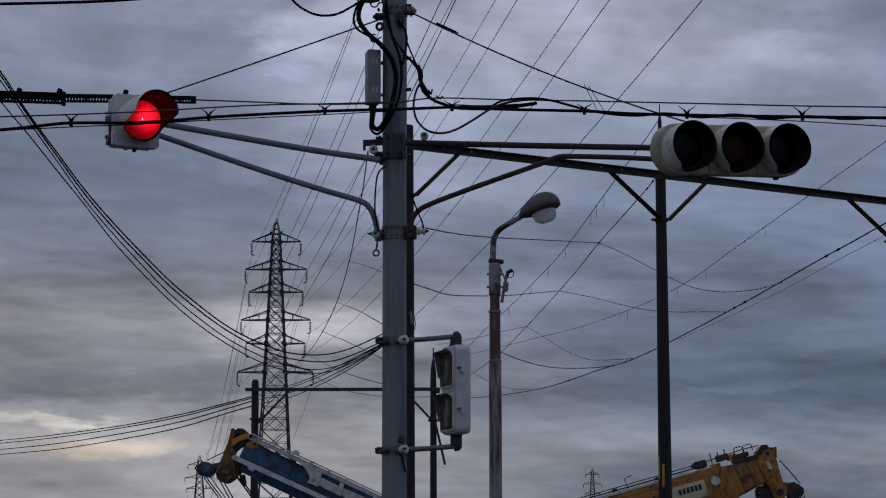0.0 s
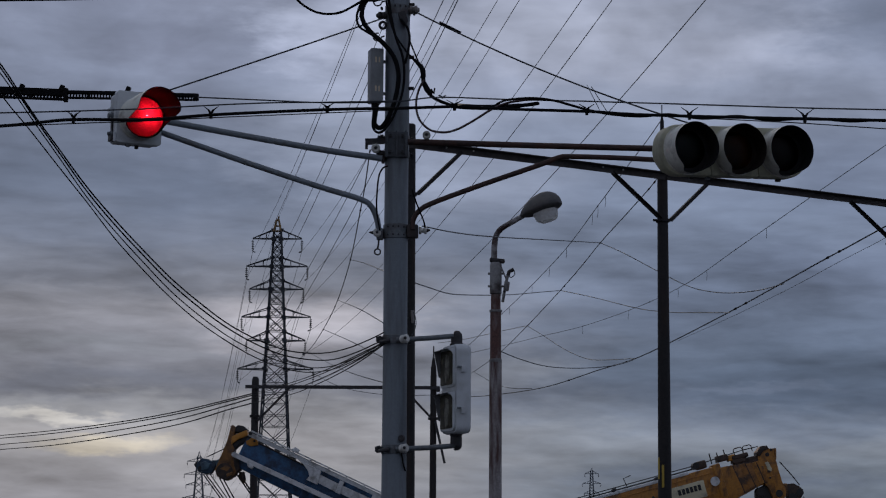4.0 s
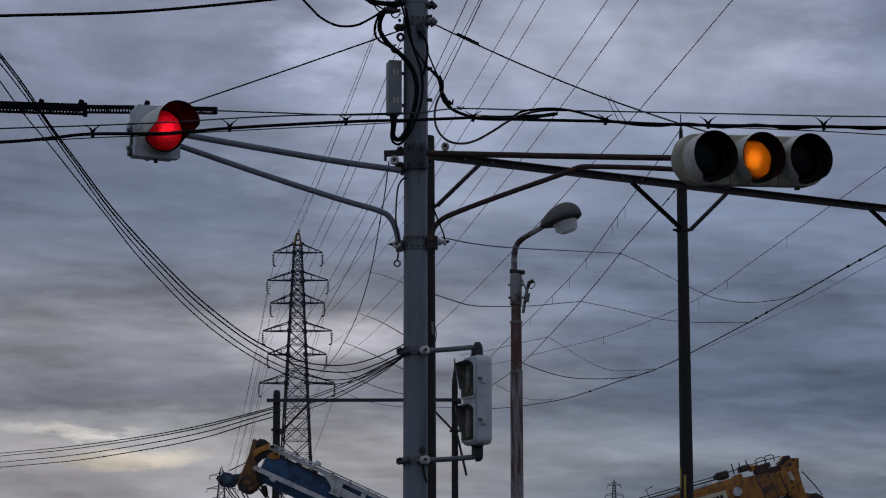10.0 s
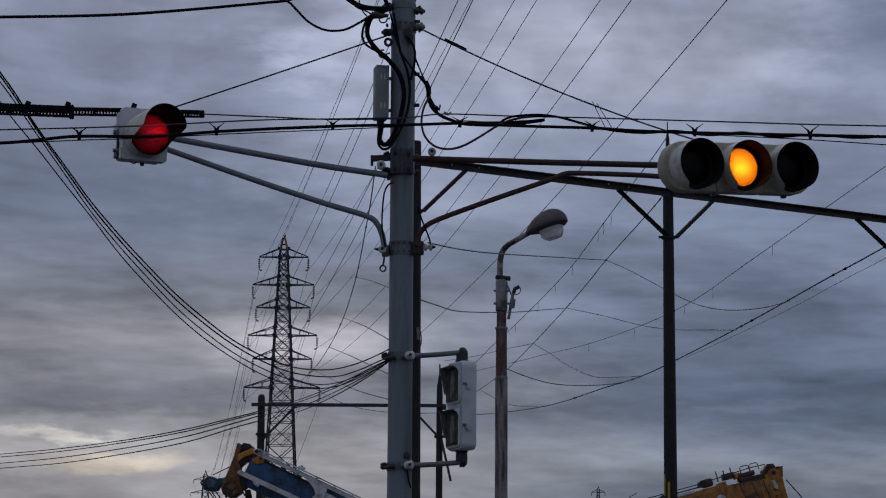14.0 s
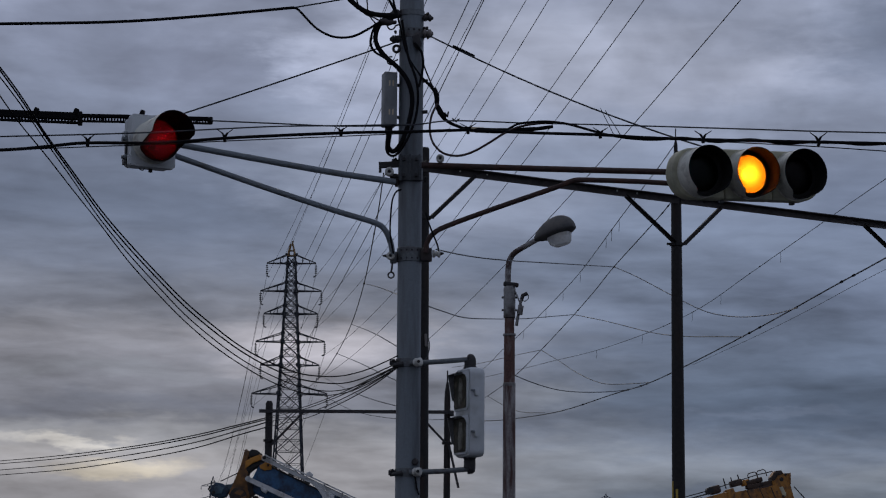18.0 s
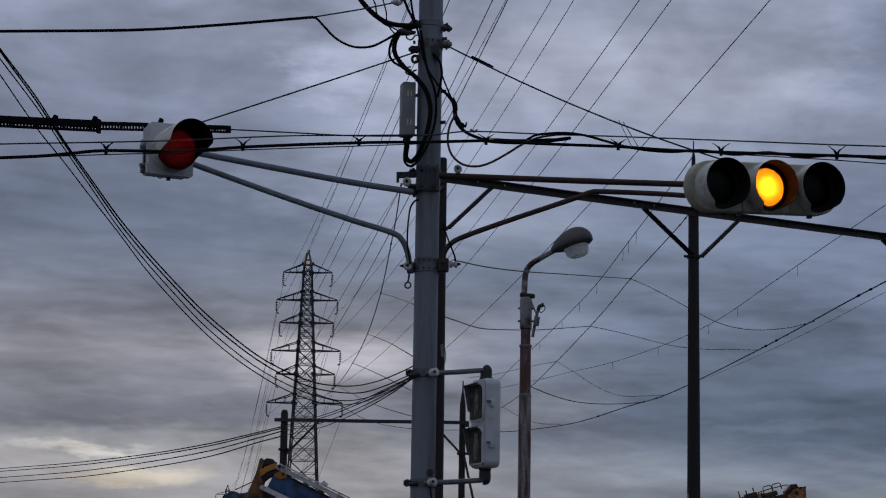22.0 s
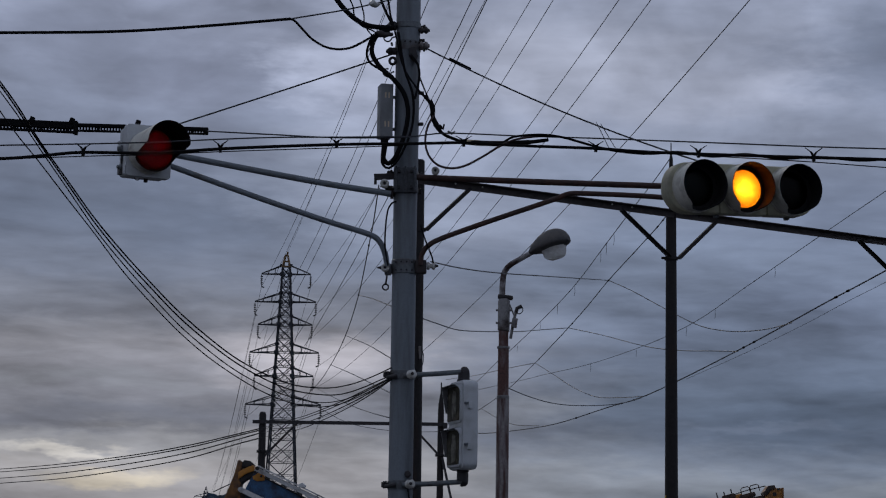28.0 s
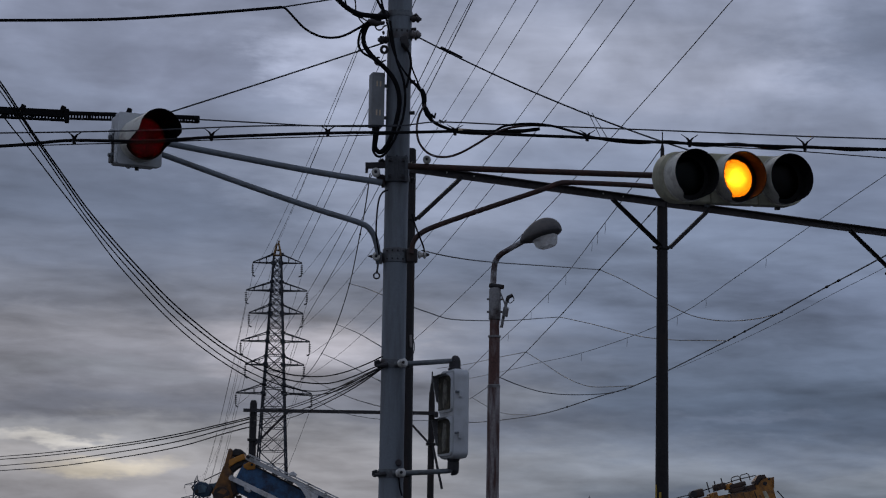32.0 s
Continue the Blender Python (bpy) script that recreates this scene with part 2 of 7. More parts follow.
def glow_material(name, colour, strength):
    m = bpy.data.materials.new(name)
    m.use_nodes = True
    b = m.node_tree.nodes["Principled BSDF"]
    b.inputs["Base Color"].default_value = (0.02, 0.02, 0.02, 1)
    b.inputs["Emission Color"].default_value = (*colour, 1)
    b.inputs["Emission Strength"].default_value = strength
    return m


GREY_PAINT = material("grey_paint", (0.165, 0.190, 0.212), 0.55, 0.0, 60, 0.08, (0.115, 0.125, 0.135), 3.0, 0.48, 0.06, stain_stretch=(3, 3, 0.35))
GREY_ARM = material("grey_painted_tube", (0.165, 0.190, 0.212), 0.6, 0.0, 60, 0.10, (0.13, 0.135, 0.135), 5.0, 0.40, 0.08)
BEAM_STEEL = material("grey_brown_angle_iron", (0.055, 0.046, 0.044), 0.65, 0.1, 40, 0.3, (0.030, 0.024, 0.022), 4, 0.5, 0.15)
CLAMP_GREY = material("dark_weathered_zinc", (0.070, 0.078, 0.086), 0.6, 0.2, 45, 0.25, (0.035, 0.033, 0.033), 7, 0.55, 0.1)
ZINC = material("galvanised_zinc", (0.135, 0.150, 0.160), 0.55, 0.3, 45, 0.2, (0.085, 0.075, 0.07), 7, 0.55, 0.1)
DARK_STEEL = material("dark_weathered_steel", (0.030, 0.028, 0.030), 0.65, 0.1, 40, 0.3, (0.045, 0.030, 0.024), 5, 0.4, 0.15)
POST_STEEL = material("brown_black_steel", (0.018, 0.016, 0.016), 0.65, 0.0, 40, 0.3, (0.032, 0.022, 0.018), 4, 0.4, 0.15, spec=0.3, stain_stretch=(2, 2, 0.5))
RUST_ARM = material("rusted_red_brown_steel", (0.045, 0.024, 0.020), 0.75, 0.0, 40, 0.3, (0.075, 0.032, 0.022), 6, 0.45, 0.25)
LAMP_RUST = material("peeling_grey_and_rust", (0.105, 0.050, 0.040), 0.75, 0.0, 50, 0.35, (0.24, 0.20, 0.19), 6.0, 0.46, 0.3, stain_stretch=(2.0, 2.0, 0.55))
LAMP_PALE = material("pale_paint_flaking_to_rust", (0.27, 0.248, 0.242), 0.7, 0.0, 50, 0.25, (0.080, 0.040, 0.032), 5.0, 0.58, 0.3, stain_stretch=(2.6, 2.6, 0.35))
LAMP_NECK = material("neck_pale_worn_to_rust", (0.30, 0.29, 0.29), 0.65, 0.0, 50, 0.2, (0.05, 0.028, 0.024), 7.0, 0.68, 0.3)
LAMP_STEEL = material("worn_grey_steel", (0.21, 0.205, 0.20), 0.55, 0.2, 40, 0.25, (0.06, 0.045, 0.04), 7, 0.5, 0.2)
HOOD_GREY = material("lamp_hood_grey", (0.068, 0.066, 0.066), 0.65, 0.1, 30, 0.15, (0.12, 0.11, 0.10), 4, 0.4, 0.08)
WHITE_PAINT = material("grimy_white_paint", (0.52, 0.54, 0.55), 0.5, 0.0, 40, 0.06, (0.38, 0.39, 0.38), 5, 0.45, 0.05)
CREAM = material("weathered_cream_fibreglass", (0.46, 0.44, 0.31), 0.6, 0.0, 40, 0.08, (0.27, 0.26, 0.19), 4, 0.45, 0.08, stain_stretch=(1, 1, 0.6))
VISOR_OUT = material("chalky_white_visor", (0.60, 0.59, 0.52), 0.6, 0.0, 40, 0.08, (0.26, 0.24, 0.20), 6, 0.42, 0.06)
BLACK_PAINT = material("matt_black_paint", (0.012, 0.012, 0.012), 0.85, 0.0, 40, 0.3, None, 3, 0.4, 0.05, spec=0.2)
MAROON = material("faded_red_black_paint", (0.0028, 0.0016, 0.0016), 0.8, 0.0, 40, 0.3, None, 3, 0.4, 0.05, spec=0.2)
BROWN_IN = material("browned_visor_lining", (0.013, 0.0085, 0.006), 0.8, 0.0, 40, 0.3, None, 3, 0.4, 0.05, spec=0.2)
VELVET = material("lamp_black_lining", (0.0004, 0.0004, 0.0004), 0.95, 0.0, 40, 0.2, None, 3, 0.4, 0.0, spec=0.0)
VISOR_IN = material("dull_grey_visor_lining", (0.13, 0.13, 0.13), 0.8, 0.0, 40, 0.2, None, 3, 0.4, 0.05, spec=0.2)
RUBBER = material("black_cable_sheath", (0.005, 0.005, 0.006), 0.75, 0.0, 60, 0.2, None, 3, 0.4, 0.04, spec=0.12)
RED_CABLE = material("dark_red_cable_sheath", (0.030, 0.012, 0.012), 0.55, 0.0, 60, 0.2, None, 3, 0.4, 0.04)
STRAND = material("steel_strand", (0.035, 0.038, 0.043), 0.5, 0.3, 80, 0.2, None, 3, 0.4, 0.0)
FAR_WIRE = material("aluminium_conductor", (0.030, 0.033, 0.042), 0.6, 0.3, 5, 0.1, None, 3, 0.4, 0.0)
PORCELAIN = material("white_porcelain", (0.55, 0.54, 0.50), 0.25, 0.0, 30, 0.05, (0.3, 0.29, 0.26), 20, 0.35, 0.0)
BROWN_GLAZE = material("brown_grey_glazed_spool", (0.16, 0.14, 0.13), 0.4, 0.0, 40, 0.15, (0.08, 0.065, 0.06), 14, 0.45, 0.0)
TOWER_STEEL = material("tower_galvanised_steel", (0.030, 0.033, 0.040), 0.65, 0.1, 2, 0.15, None, 0.5, 0.4, 0.0)
TOWER_ZINC = material("tower_pale_zinc", (0.038, 0.042, 0.052), 0.65, 0.1, 2, 0.15, None, 0.5, 0.4, 0.0)
# tower steel made paler: the haze of distance is put into its colour
HAZED_STEEL = material("galvanised_steel_with_haze", (0.085, 0.095, 0.115), 0.7, 0.0, 2, 0.15, None, 0.5, 0.4, 0.0)
TOWER_TIP = material("tower_yellowed_peak", (0.20, 0.12, 0.05), 0.7, 0.0, 2, 0.15, None, 0.5, 0.4, 0.0)
BOX_GREY = material("cabinet_grey", (0.20, 0.21, 0.215), 0.55, 0.0, 50, 0.08, (0.15, 0.155, 0.155), 4, 0.4, 0.05)
LABEL_TAN = material("cabinet_label_tan", (0.55, 0.45, 0.30), 0.6, 0.0, 80, 0.1, None, 3, 0.4, 0.0)
CRANE_YELLOW = material("crane_yellow_ochre", (0.36, 0.145, 0.015), 0.55, 0.0, 25, 0.2, (0.12, 0.052, 0.015), 8.0, 0.50, 0.10, stain_stretch=(1, 1, 0.6))
CRANE_OCHRE = material("crane_ochre_grease_streaked", (0.28, 0.11, 0.015), 0.5, 0.0, 25, 0.2, (0.06, 0.03, 0.014), 5.0, 0.5, 0.1)
CRANE_BLUE = material("crane_blue", (0.016, 0.080, 0.185), 0.5, 0.0, 25, 0.25, (0.010, 0.028, 0.060), 6.0, 0.60, 0.10)
CRANE_WHITE = material("crane_off_white", (0.58, 0.58, 0.57), 0.5, 0.0, 25, 0.10, (0.26, 0.25, 0.23), 5, 0.40, 0.06)
CRANE_ORANGE = material("crane_orange_ochre", (0.48, 0.20, 0.022), 0.55, 0.0, 25, 0.15, (0.13, 0.06, 0.02), 4, 0.48, 0.1)
CRANE_HEAD = material("oily_brown_orange_head", (0.20, 0.085, 0.016), 0.55, 0.0, 25, 0.25, (0.035, 0.020, 0.014), 5, 0.58, 0.12)
CRANE_LINK = material("chalky_blue_link", (0.07, 0.13, 0.17), 0.55, 0.0, 25, 0.2, (0.03, 0.05, 0.07), 6, 0.5, 0.1)
CRANE_BROWN = material("greasy_brown_steel", (0.055, 0.03, 0.018), 0.6, 0.1, 25, 0.25, (0.02, 0.015, 0.012), 6, 0.5, 0.15)
CRANE_TEAL = material("hook_block_dark_blue", (0.02, 0.05, 0.085), 0.5, 0.1, 25, 0.2, (0.015, 0.02, 0.03), 6, 0.5, 0.1)
CRANE_DARK = material("crane_dark_steel", (0.025, 0.023, 0.022), 0.6, 0.2, 25, 0.25, None, 6, 0.5, 0.1)
STICKER = material("sticker_off_white", (0.55, 0.49, 0.32), 0.5, 0.0, 60, 0.06, (0.32, 0.29, 0.22), 5, 0.4, 0.0)
YELLOW_SLEEVE = material("yellow_guard_strip", (0.40, 0.27, 0.03), 0.5, 0.0, 60, 0.1, (0.25, 0.16, 0.03), 5, 0.4, 0.0)
TYRE = material("tyre_rubber", (0.02, 0.02, 0.02), 0.85, 0.0, 40, 0.2, None, 6, 0.5, 0.1)
ASPHALT = material("asphalt", (0.05, 0.05, 0.052), 0.9, 0.0, 30, 0.3, (0.035, 0.035, 0.037), 0.3, 0.5, 0.3)
RED_LENS = lens_material("red_lens", (0.0095, 0.00006, 0.00024), 0.0025, (0.9, 0.03, 0.045))
AMBER_LENS = lens_material("amber_lens", (0.027, 0.0070, 0.00020), 0.0012, (0.95, 0.45, 0.01))
GREEN_LENS = lens_material("blue_green_lens", (0.02, 0.10, 0.08), 0.03)
DIM_RED_LENS = lens_material("unlit_red_lens", (0.10, 0.01, 0.01), 0.03)
PED_LENS = material("unlit_pedestrian_lens", (0.040, 0.036, 0.024), 0.5, 0.0, 120, 0.3, (0.15, 0.135, 0.095), 9, 0.38, 0.2, spec=0.08)
# pale colour that paints in the pedestrian lens's figure and its reflected streak
PED_PATCH = material("pale_figure_and_sheen_patch", (0.17, 0.165, 0.135), 0.5, 0.0, 60, 0.3, (0.06, 0.055, 0.04), 14, 0.5, 0.1, spec=0.1)
RED_GLOW = glow_material("red_lamp_glow", (1.0, 0.55, 0.45), 270.0)
RED_CORE = glow_material("red_lamp_core", (1.0, 0.85, 0.75), 26000.0)
AMBER_CORE = glow_material("amber_lamp_core", (1.0, 0.85, 0.6), 22000.0)
AMBER_EMBER = glow_material("amber_lamp_ember", (1.0, 0.20, 0.20), 850.0)
AMBER_GLOW = glow_material("amber_lamp_glow", (1.0, 0.80, 0.55), 400.0)


def bowl_material(name):
    """Frosted glass: half of the light is scattered back, half goes through."""
    m = bpy.data.materials.new(name)
    m.use_nodes = True
    nt = m.node_tree
    nt.nodes.clear()
    N, link = nt.nodes.new, nt.links.new
    n = N("ShaderNodeTexNoise")
    n.inputs["Scale"].default_value = 6.0
    r = N("ShaderNodeValToRGB")
    e = r.color_ramp.elements
    e[0].position, e[1].position = 0.35, 0.65
    e[0].color, e[1].color = (0.80, 0.79, 0.76, 1), (0.96, 0.96, 0.95, 1)
    link(n.outputs["Fac"], r.inputs[0])
    a, b, c = N("ShaderNodeBsdfDiffuse"), N("ShaderNodeBsdfTranslucent"), N("ShaderNodeBsdfGlossy")
    c.inputs["Roughness"].default_value = 0.2
    link(r.outputs[0], a.inputs[0])
    link(r.outputs[0], b.inputs[0])
    m1, m2 = N("ShaderNodeMixShader"), N("ShaderNodeMixShader")
    m1.inputs[0].default_value, m2.inputs[0].default_value = 0.55, 0.15
    link(a.outputs[0], m1.inputs[1])
    link(b.outputs[0], m1.inputs[2])
    link(m1.outputs[0], m2.inputs[1])
    link(c.outputs[0], m2.inputs[2])
    clear = N("ShaderNodeBsdfTransparent")
    clear.inputs[0].default_value = (0.96, 0.96, 0.95, 1)
    m3 = N("ShaderNodeMixShader")
    m3.inputs[0].default_value = 0.25
    link(m2.outputs[0], m3.inputs[1])
    link(clear.outputs[0], m3.inputs[2])
    out = N("ShaderNodeOutputMaterial")
    link(m3.outputs[0], out.inputs[0])
    return m


BOWL_GLASS = bowl_material("frosted_lamp_bowl")


# ---- helpers for shapes ----
def put_verts(bm, cos):
    return [bm.verts.new(c) for c in cos]


def bm_box(bm, size, at=(0, 0, 0), turn=(0, 0, 0), bevel=0.0):
    m = pose(*at, *turn) @ Matrix.Diagonal((*size, 1))
    vs = bmesh.ops.create_cube(bm, size=1.0, matrix=m)["verts"]
    if bevel:
        es = {e for v in vs for e in v.link_edges}
        bmesh.ops.bevel(bm, geom=list(es), offset=bevel, segments=2, profile=0.6, affect="EDGES")
    return bm


def bm_tube(bm, pts, r, seg=8, cap=True):
    """A round tube along pts; r is one radius or one for each point."""
    pts = [Vector(p) for p in pts]
    rs = r if isinstance(r, (list, tuple)) else [r] * len(pts)
    side, rings = None, []
    for i, p in enumerate(pts):
        d = (pts[min(i + 1, len(pts) - 1)] - pts[max(i - 1, 0)]).normalized()
        if side is None:
            side = d.cross(Vector((0, 0, 1)) if abs(d.z) < 0.9 else Vector((0, 1, 0))).normalized()
        side = (side - d * side.dot(d)).normalized()
        other = d.cross(side)
        rings.append([bm.verts.new(p + rs[i] * (math.cos(a) * side + math.sin(a) * other)) for a in (math.tau * k / seg for k in range(seg))])
    for a, b in zip(rings, rings[1:]):
        for k in range(seg):
            bm.faces.new((a[k], b[k], b[(k + 1) % seg], a[(k + 1) % seg]))
    if cap:
        bm.faces.new(rings[0])
        bm.faces.new(rings[-1][::-1])
    return bm


def bm_bar(bm, p, q, w, h=None, up=(0, 0, 1)):
    """A square bar from p to q, w wide and h deep."""
    p, q = Vector(p), Vector(q)
    h = h or w
    d = (q - p).normalized()
    u = Vector(up)
    if abs(d.dot(u)) > 0.98:
        u = Vector((0, 1, 0))
    s = d.cross(u).normalized() * w / 2
    t = s.cross(d).normalized() * h / 2
    a = put_verts(bm, [p + s + t, p - s + t, p - s - t, p + s - t])
    b = put_verts(bm, [q + s + t, q - s + t, q - s - t, q + s - t])
    for k in range(4):
        bm.faces.new((a[k], a[(k + 1) % 4], b[(k + 1) % 4], b[k]))
    bm.faces.new(a[::-1])
    bm.faces.new(b)
    return bm


def bm_angle(bm, p, q, w, up=(0, 0, 1)):
    """An L-profile bar from p to q."""
    p, q = Vector(p), Vector(q)
    d = (q - p).normalized()
    u = Vector(up)
    if abs(d.dot(u)) > 0.98:
        u = Vector((0, 1, 0))
    s = d.cross(u).normalized()
    t = s.cross(d).normalized()
    bm_bar(bm, p + t * w / 2, q + t * w / 2, w, w * 0.14, up)
    bm_bar(bm, p + s * w / 2, q + s * w / 2, w * 0.14, w, up)
    return bm


def bm_lathe(bm, profile, seg=20, m=None, cap=True):
    """Turns (radius, height) pairs round z, then moves them by m."""
    m = m or Matrix()
    rings = []
    for r, z in profile:
        if r < 1e-6:
            rings.append([bm.verts.new(m @ Vector((0, 0, z)))])
        else:
            rings.append([bm.verts.new(m @ Vector((r * math.cos(math.tau * k / seg), r * math.sin(math.tau * k / seg), z))) for k in range(seg)])
    for a, b in zip(rings, rings[1:]):
        for k in range(seg):
            f = [a[k % len(a)], a[(k + 1) % len(a)], b[(k + 1) % len(b)], b[k % len(b)]]
            f = list(dict.fromkeys(f))
            if len(f) > 2:
                bm.faces.new(f)
    if not cap:
        return bm
    if len(rings[0]) > 1:
        bm.faces.new(rings[0][::-1])
    if len(rings[-1]) > 1:
        bm.faces.new(rings[-1])
    return bm


def bm_slab(bm, outline, depth, m=None, bevel=0.0):
    """A plate: an outline in x and z, depth thick in y, centred on y = 0."""
    m = m or Matrix()
    a = put_verts(bm, [m @ Vector((x, -depth / 2, z)) for x, z in outline])
    b = put_verts(bm, [m @ Vector((x, depth / 2, z)) for x, z in outline])
    n = len(outline)
    fs = [bm.faces.new(a), bm.faces.new(b[::-1])]
    for k in range(n):
        fs.append(bm.faces.new((a[(k + 1) % n], a[k], b[k], b[(k + 1) % n])))
    bmesh.ops.recalc_face_normals(bm, faces=fs)
    if bevel:
        es = list({e for f in fs[:2] for e in f.edges})
        bmesh.ops.bevel(bm, geom=es, offset=bevel, segments=2, profile=0.6, affect="EDGES")
    return bm


def rounded(w, h, r, n=6):
    """The outline of a rounded rectangle."""
    out = []
    for cx, cz, a0 in ((w / 2 - r, h / 2 - r, 0), (-w / 2 + r, h / 2 - r, 90), (-w / 2 + r, -h / 2 + r, 180), (w / 2 - r, -h / 2 + r, 270)):
        for k in range(n + 1):
            a = radians(a0 + 90 * k / n)
            out.append((cx + r * math.cos(a), cz + r * math.sin(a)))
    return out


def made(name, bm, mats, smooth=True):
    me = bpy.data.meshes.new(name)
    bm.normal_update()
    bm.to_mesh(me)
    bm.free()
    for m in (mats if isinstance(mats, (list, tuple)) else [mats]):
        me.materials.append(m)
    if smooth:
        for p in me.polygons:
            p.use_smooth = True
        me.set_sharp_from_angle(angle=radians(38))
    return me


def part(name, bm, mats, parent, label="", smooth=True):
    ob = new(name, made(name, bm, mats, smooth))
    ob.parent = parent
    return tagged(ob, label)


def thing(name, m, label, category, group="", kind=""):
    ob = new(name)
    ob.empty_display_size = 0.2
    ob.matrix_basis = m
    return tagged(ob, label, category, group, kind)


def single(name, bm, mats, label, category, group="", kind="", smooth=True):
    return tagged(new(name, made(name, bm, mats, smooth)), label, category, group, kind)


def hang(p, q, sag, n=24):
    """Points of a wire that hangs between p and q."""
    p, q = Vector(p), Vector(q)
    return [p.lerp(q, k / n) - Vector((0, 0, 4 * sag * (k / n) * (1 - k / n))) for k in range(n + 1)]


def bend(pts, n=6):
    """A smooth line through pts."""
    pts = [Vector(p) for p in pts]
    out = []
    ext = [pts[0] * 2 - pts[1], *pts, pts[-1] * 2 - pts[-2]]
    for i in range(1, len(ext) - 2):
        a, b, c, d = ext[i - 1:i + 3]
        for k in range(n):
            t = k / n
            out.append(0.5 * ((2 * b) + (c - a) * t + (2 * a - 5 * b + 4 * c - d) * t * t + (3 * b - a - 3 * c + d) * t ** 3))
    return out + [pts[-1]]


def wire(name, pts, r, mat, label, category="wire", group="", seg=6):
    return single(name, bm_tube(bmesh.new(), pts, r, seg), mat, label, category, group)


def spool(parent, at, r, axis_turn=(90, 0, 0), name="insulator", length=None):
    """A white porcelain reel insulator on a bolt."""
    s = (length or r * 1.8) / 2
    m = pose(*at, *axis_turn)
    prof = [(0, -s), (r * 0.8, -s), (r, -s * 0.8), (r, -s * 0.45), (r * 0.62, -s * 0.2), (r * 0.62, s * 0.2), (r, s * 0.45), (r, s * 0.8), (r * 0.8, s), (r * 0.5, s), (r * 0.42, s * 0.7), (0, s * 0.7)]
    part("insulator_bolt", bm_lathe(bmesh.new(), [(0, s * 0.6), (r * 0.34, s * 0.6), (r * 0.34, s * 1.12), (r * 0.2, s * 1.2), (0, s * 1.2)], 8, m), DARK_STEEL, parent, "dark bolt end in the insulator")
    ob = part(name, bm_lathe(bmesh.new(), prof, 16, m), PORCELAIN, parent, "white porcelain reel insulator")
    return ob


# ---- ground ----
bm = bmesh.new()
bm_box(bm, (9000, 9000, 0.5), (0, 0, -0.25))
single("ground", bm, ASPHALT, "dark grey asphalt ground of the crossing and yard", "ground", kind="structure", smooth=False)


# ---- the grey signal pole ----
POLE = Vector((-0.362, 16.7, 3.282))
POLE.z = 0.0


def band(parent, z, h=0.06, r=0.098, ears=True, name="pole_band", gap_turn=0):
    """A two-piece steel strap round the pole with bolted ears."""
    bm = bmesh.new()
    bm_lathe(bm, [(r - 0.012, z - h / 2), (r, z - h / 2 + 0.004), (r, z + h / 2 - 0.004), (r - 0.012, z + h / 2)], 24)
    ob = part(name, bm, ZINC, parent)
    if ears:
        for a in (0, 180):
            bm = bmesh.new()
            bm_box(bm, (0.06, 0.014, h * 0.55), (math.cos(radians(a + gap_turn)) * (r + 0.022), math.sin(radians(a + gap_turn)) * (r + 0.022), z), (0, 0, a + gap_turn), 0.004)
            part("band_ear", bm, DARK_STEEL, ob, "dark bolted ear of the strap")
    for a in (0, 180):
        for dz in (-h * 0.25, h * 0.25):
            m = pose(math.cos(radians(a + gap_turn)) * (r + 0.026), math.sin(radians(a + gap_turn)) * (r + 0.026), z + dz, 90, 0, a + gap_turn)
            part("bolt", bm_lathe(bmesh.new(), [(0, -0.026), (0.010, -0.026), (0.010, 0.026), (0, 0.026)], 6, m), DARK_STEEL, ob)
    return ob


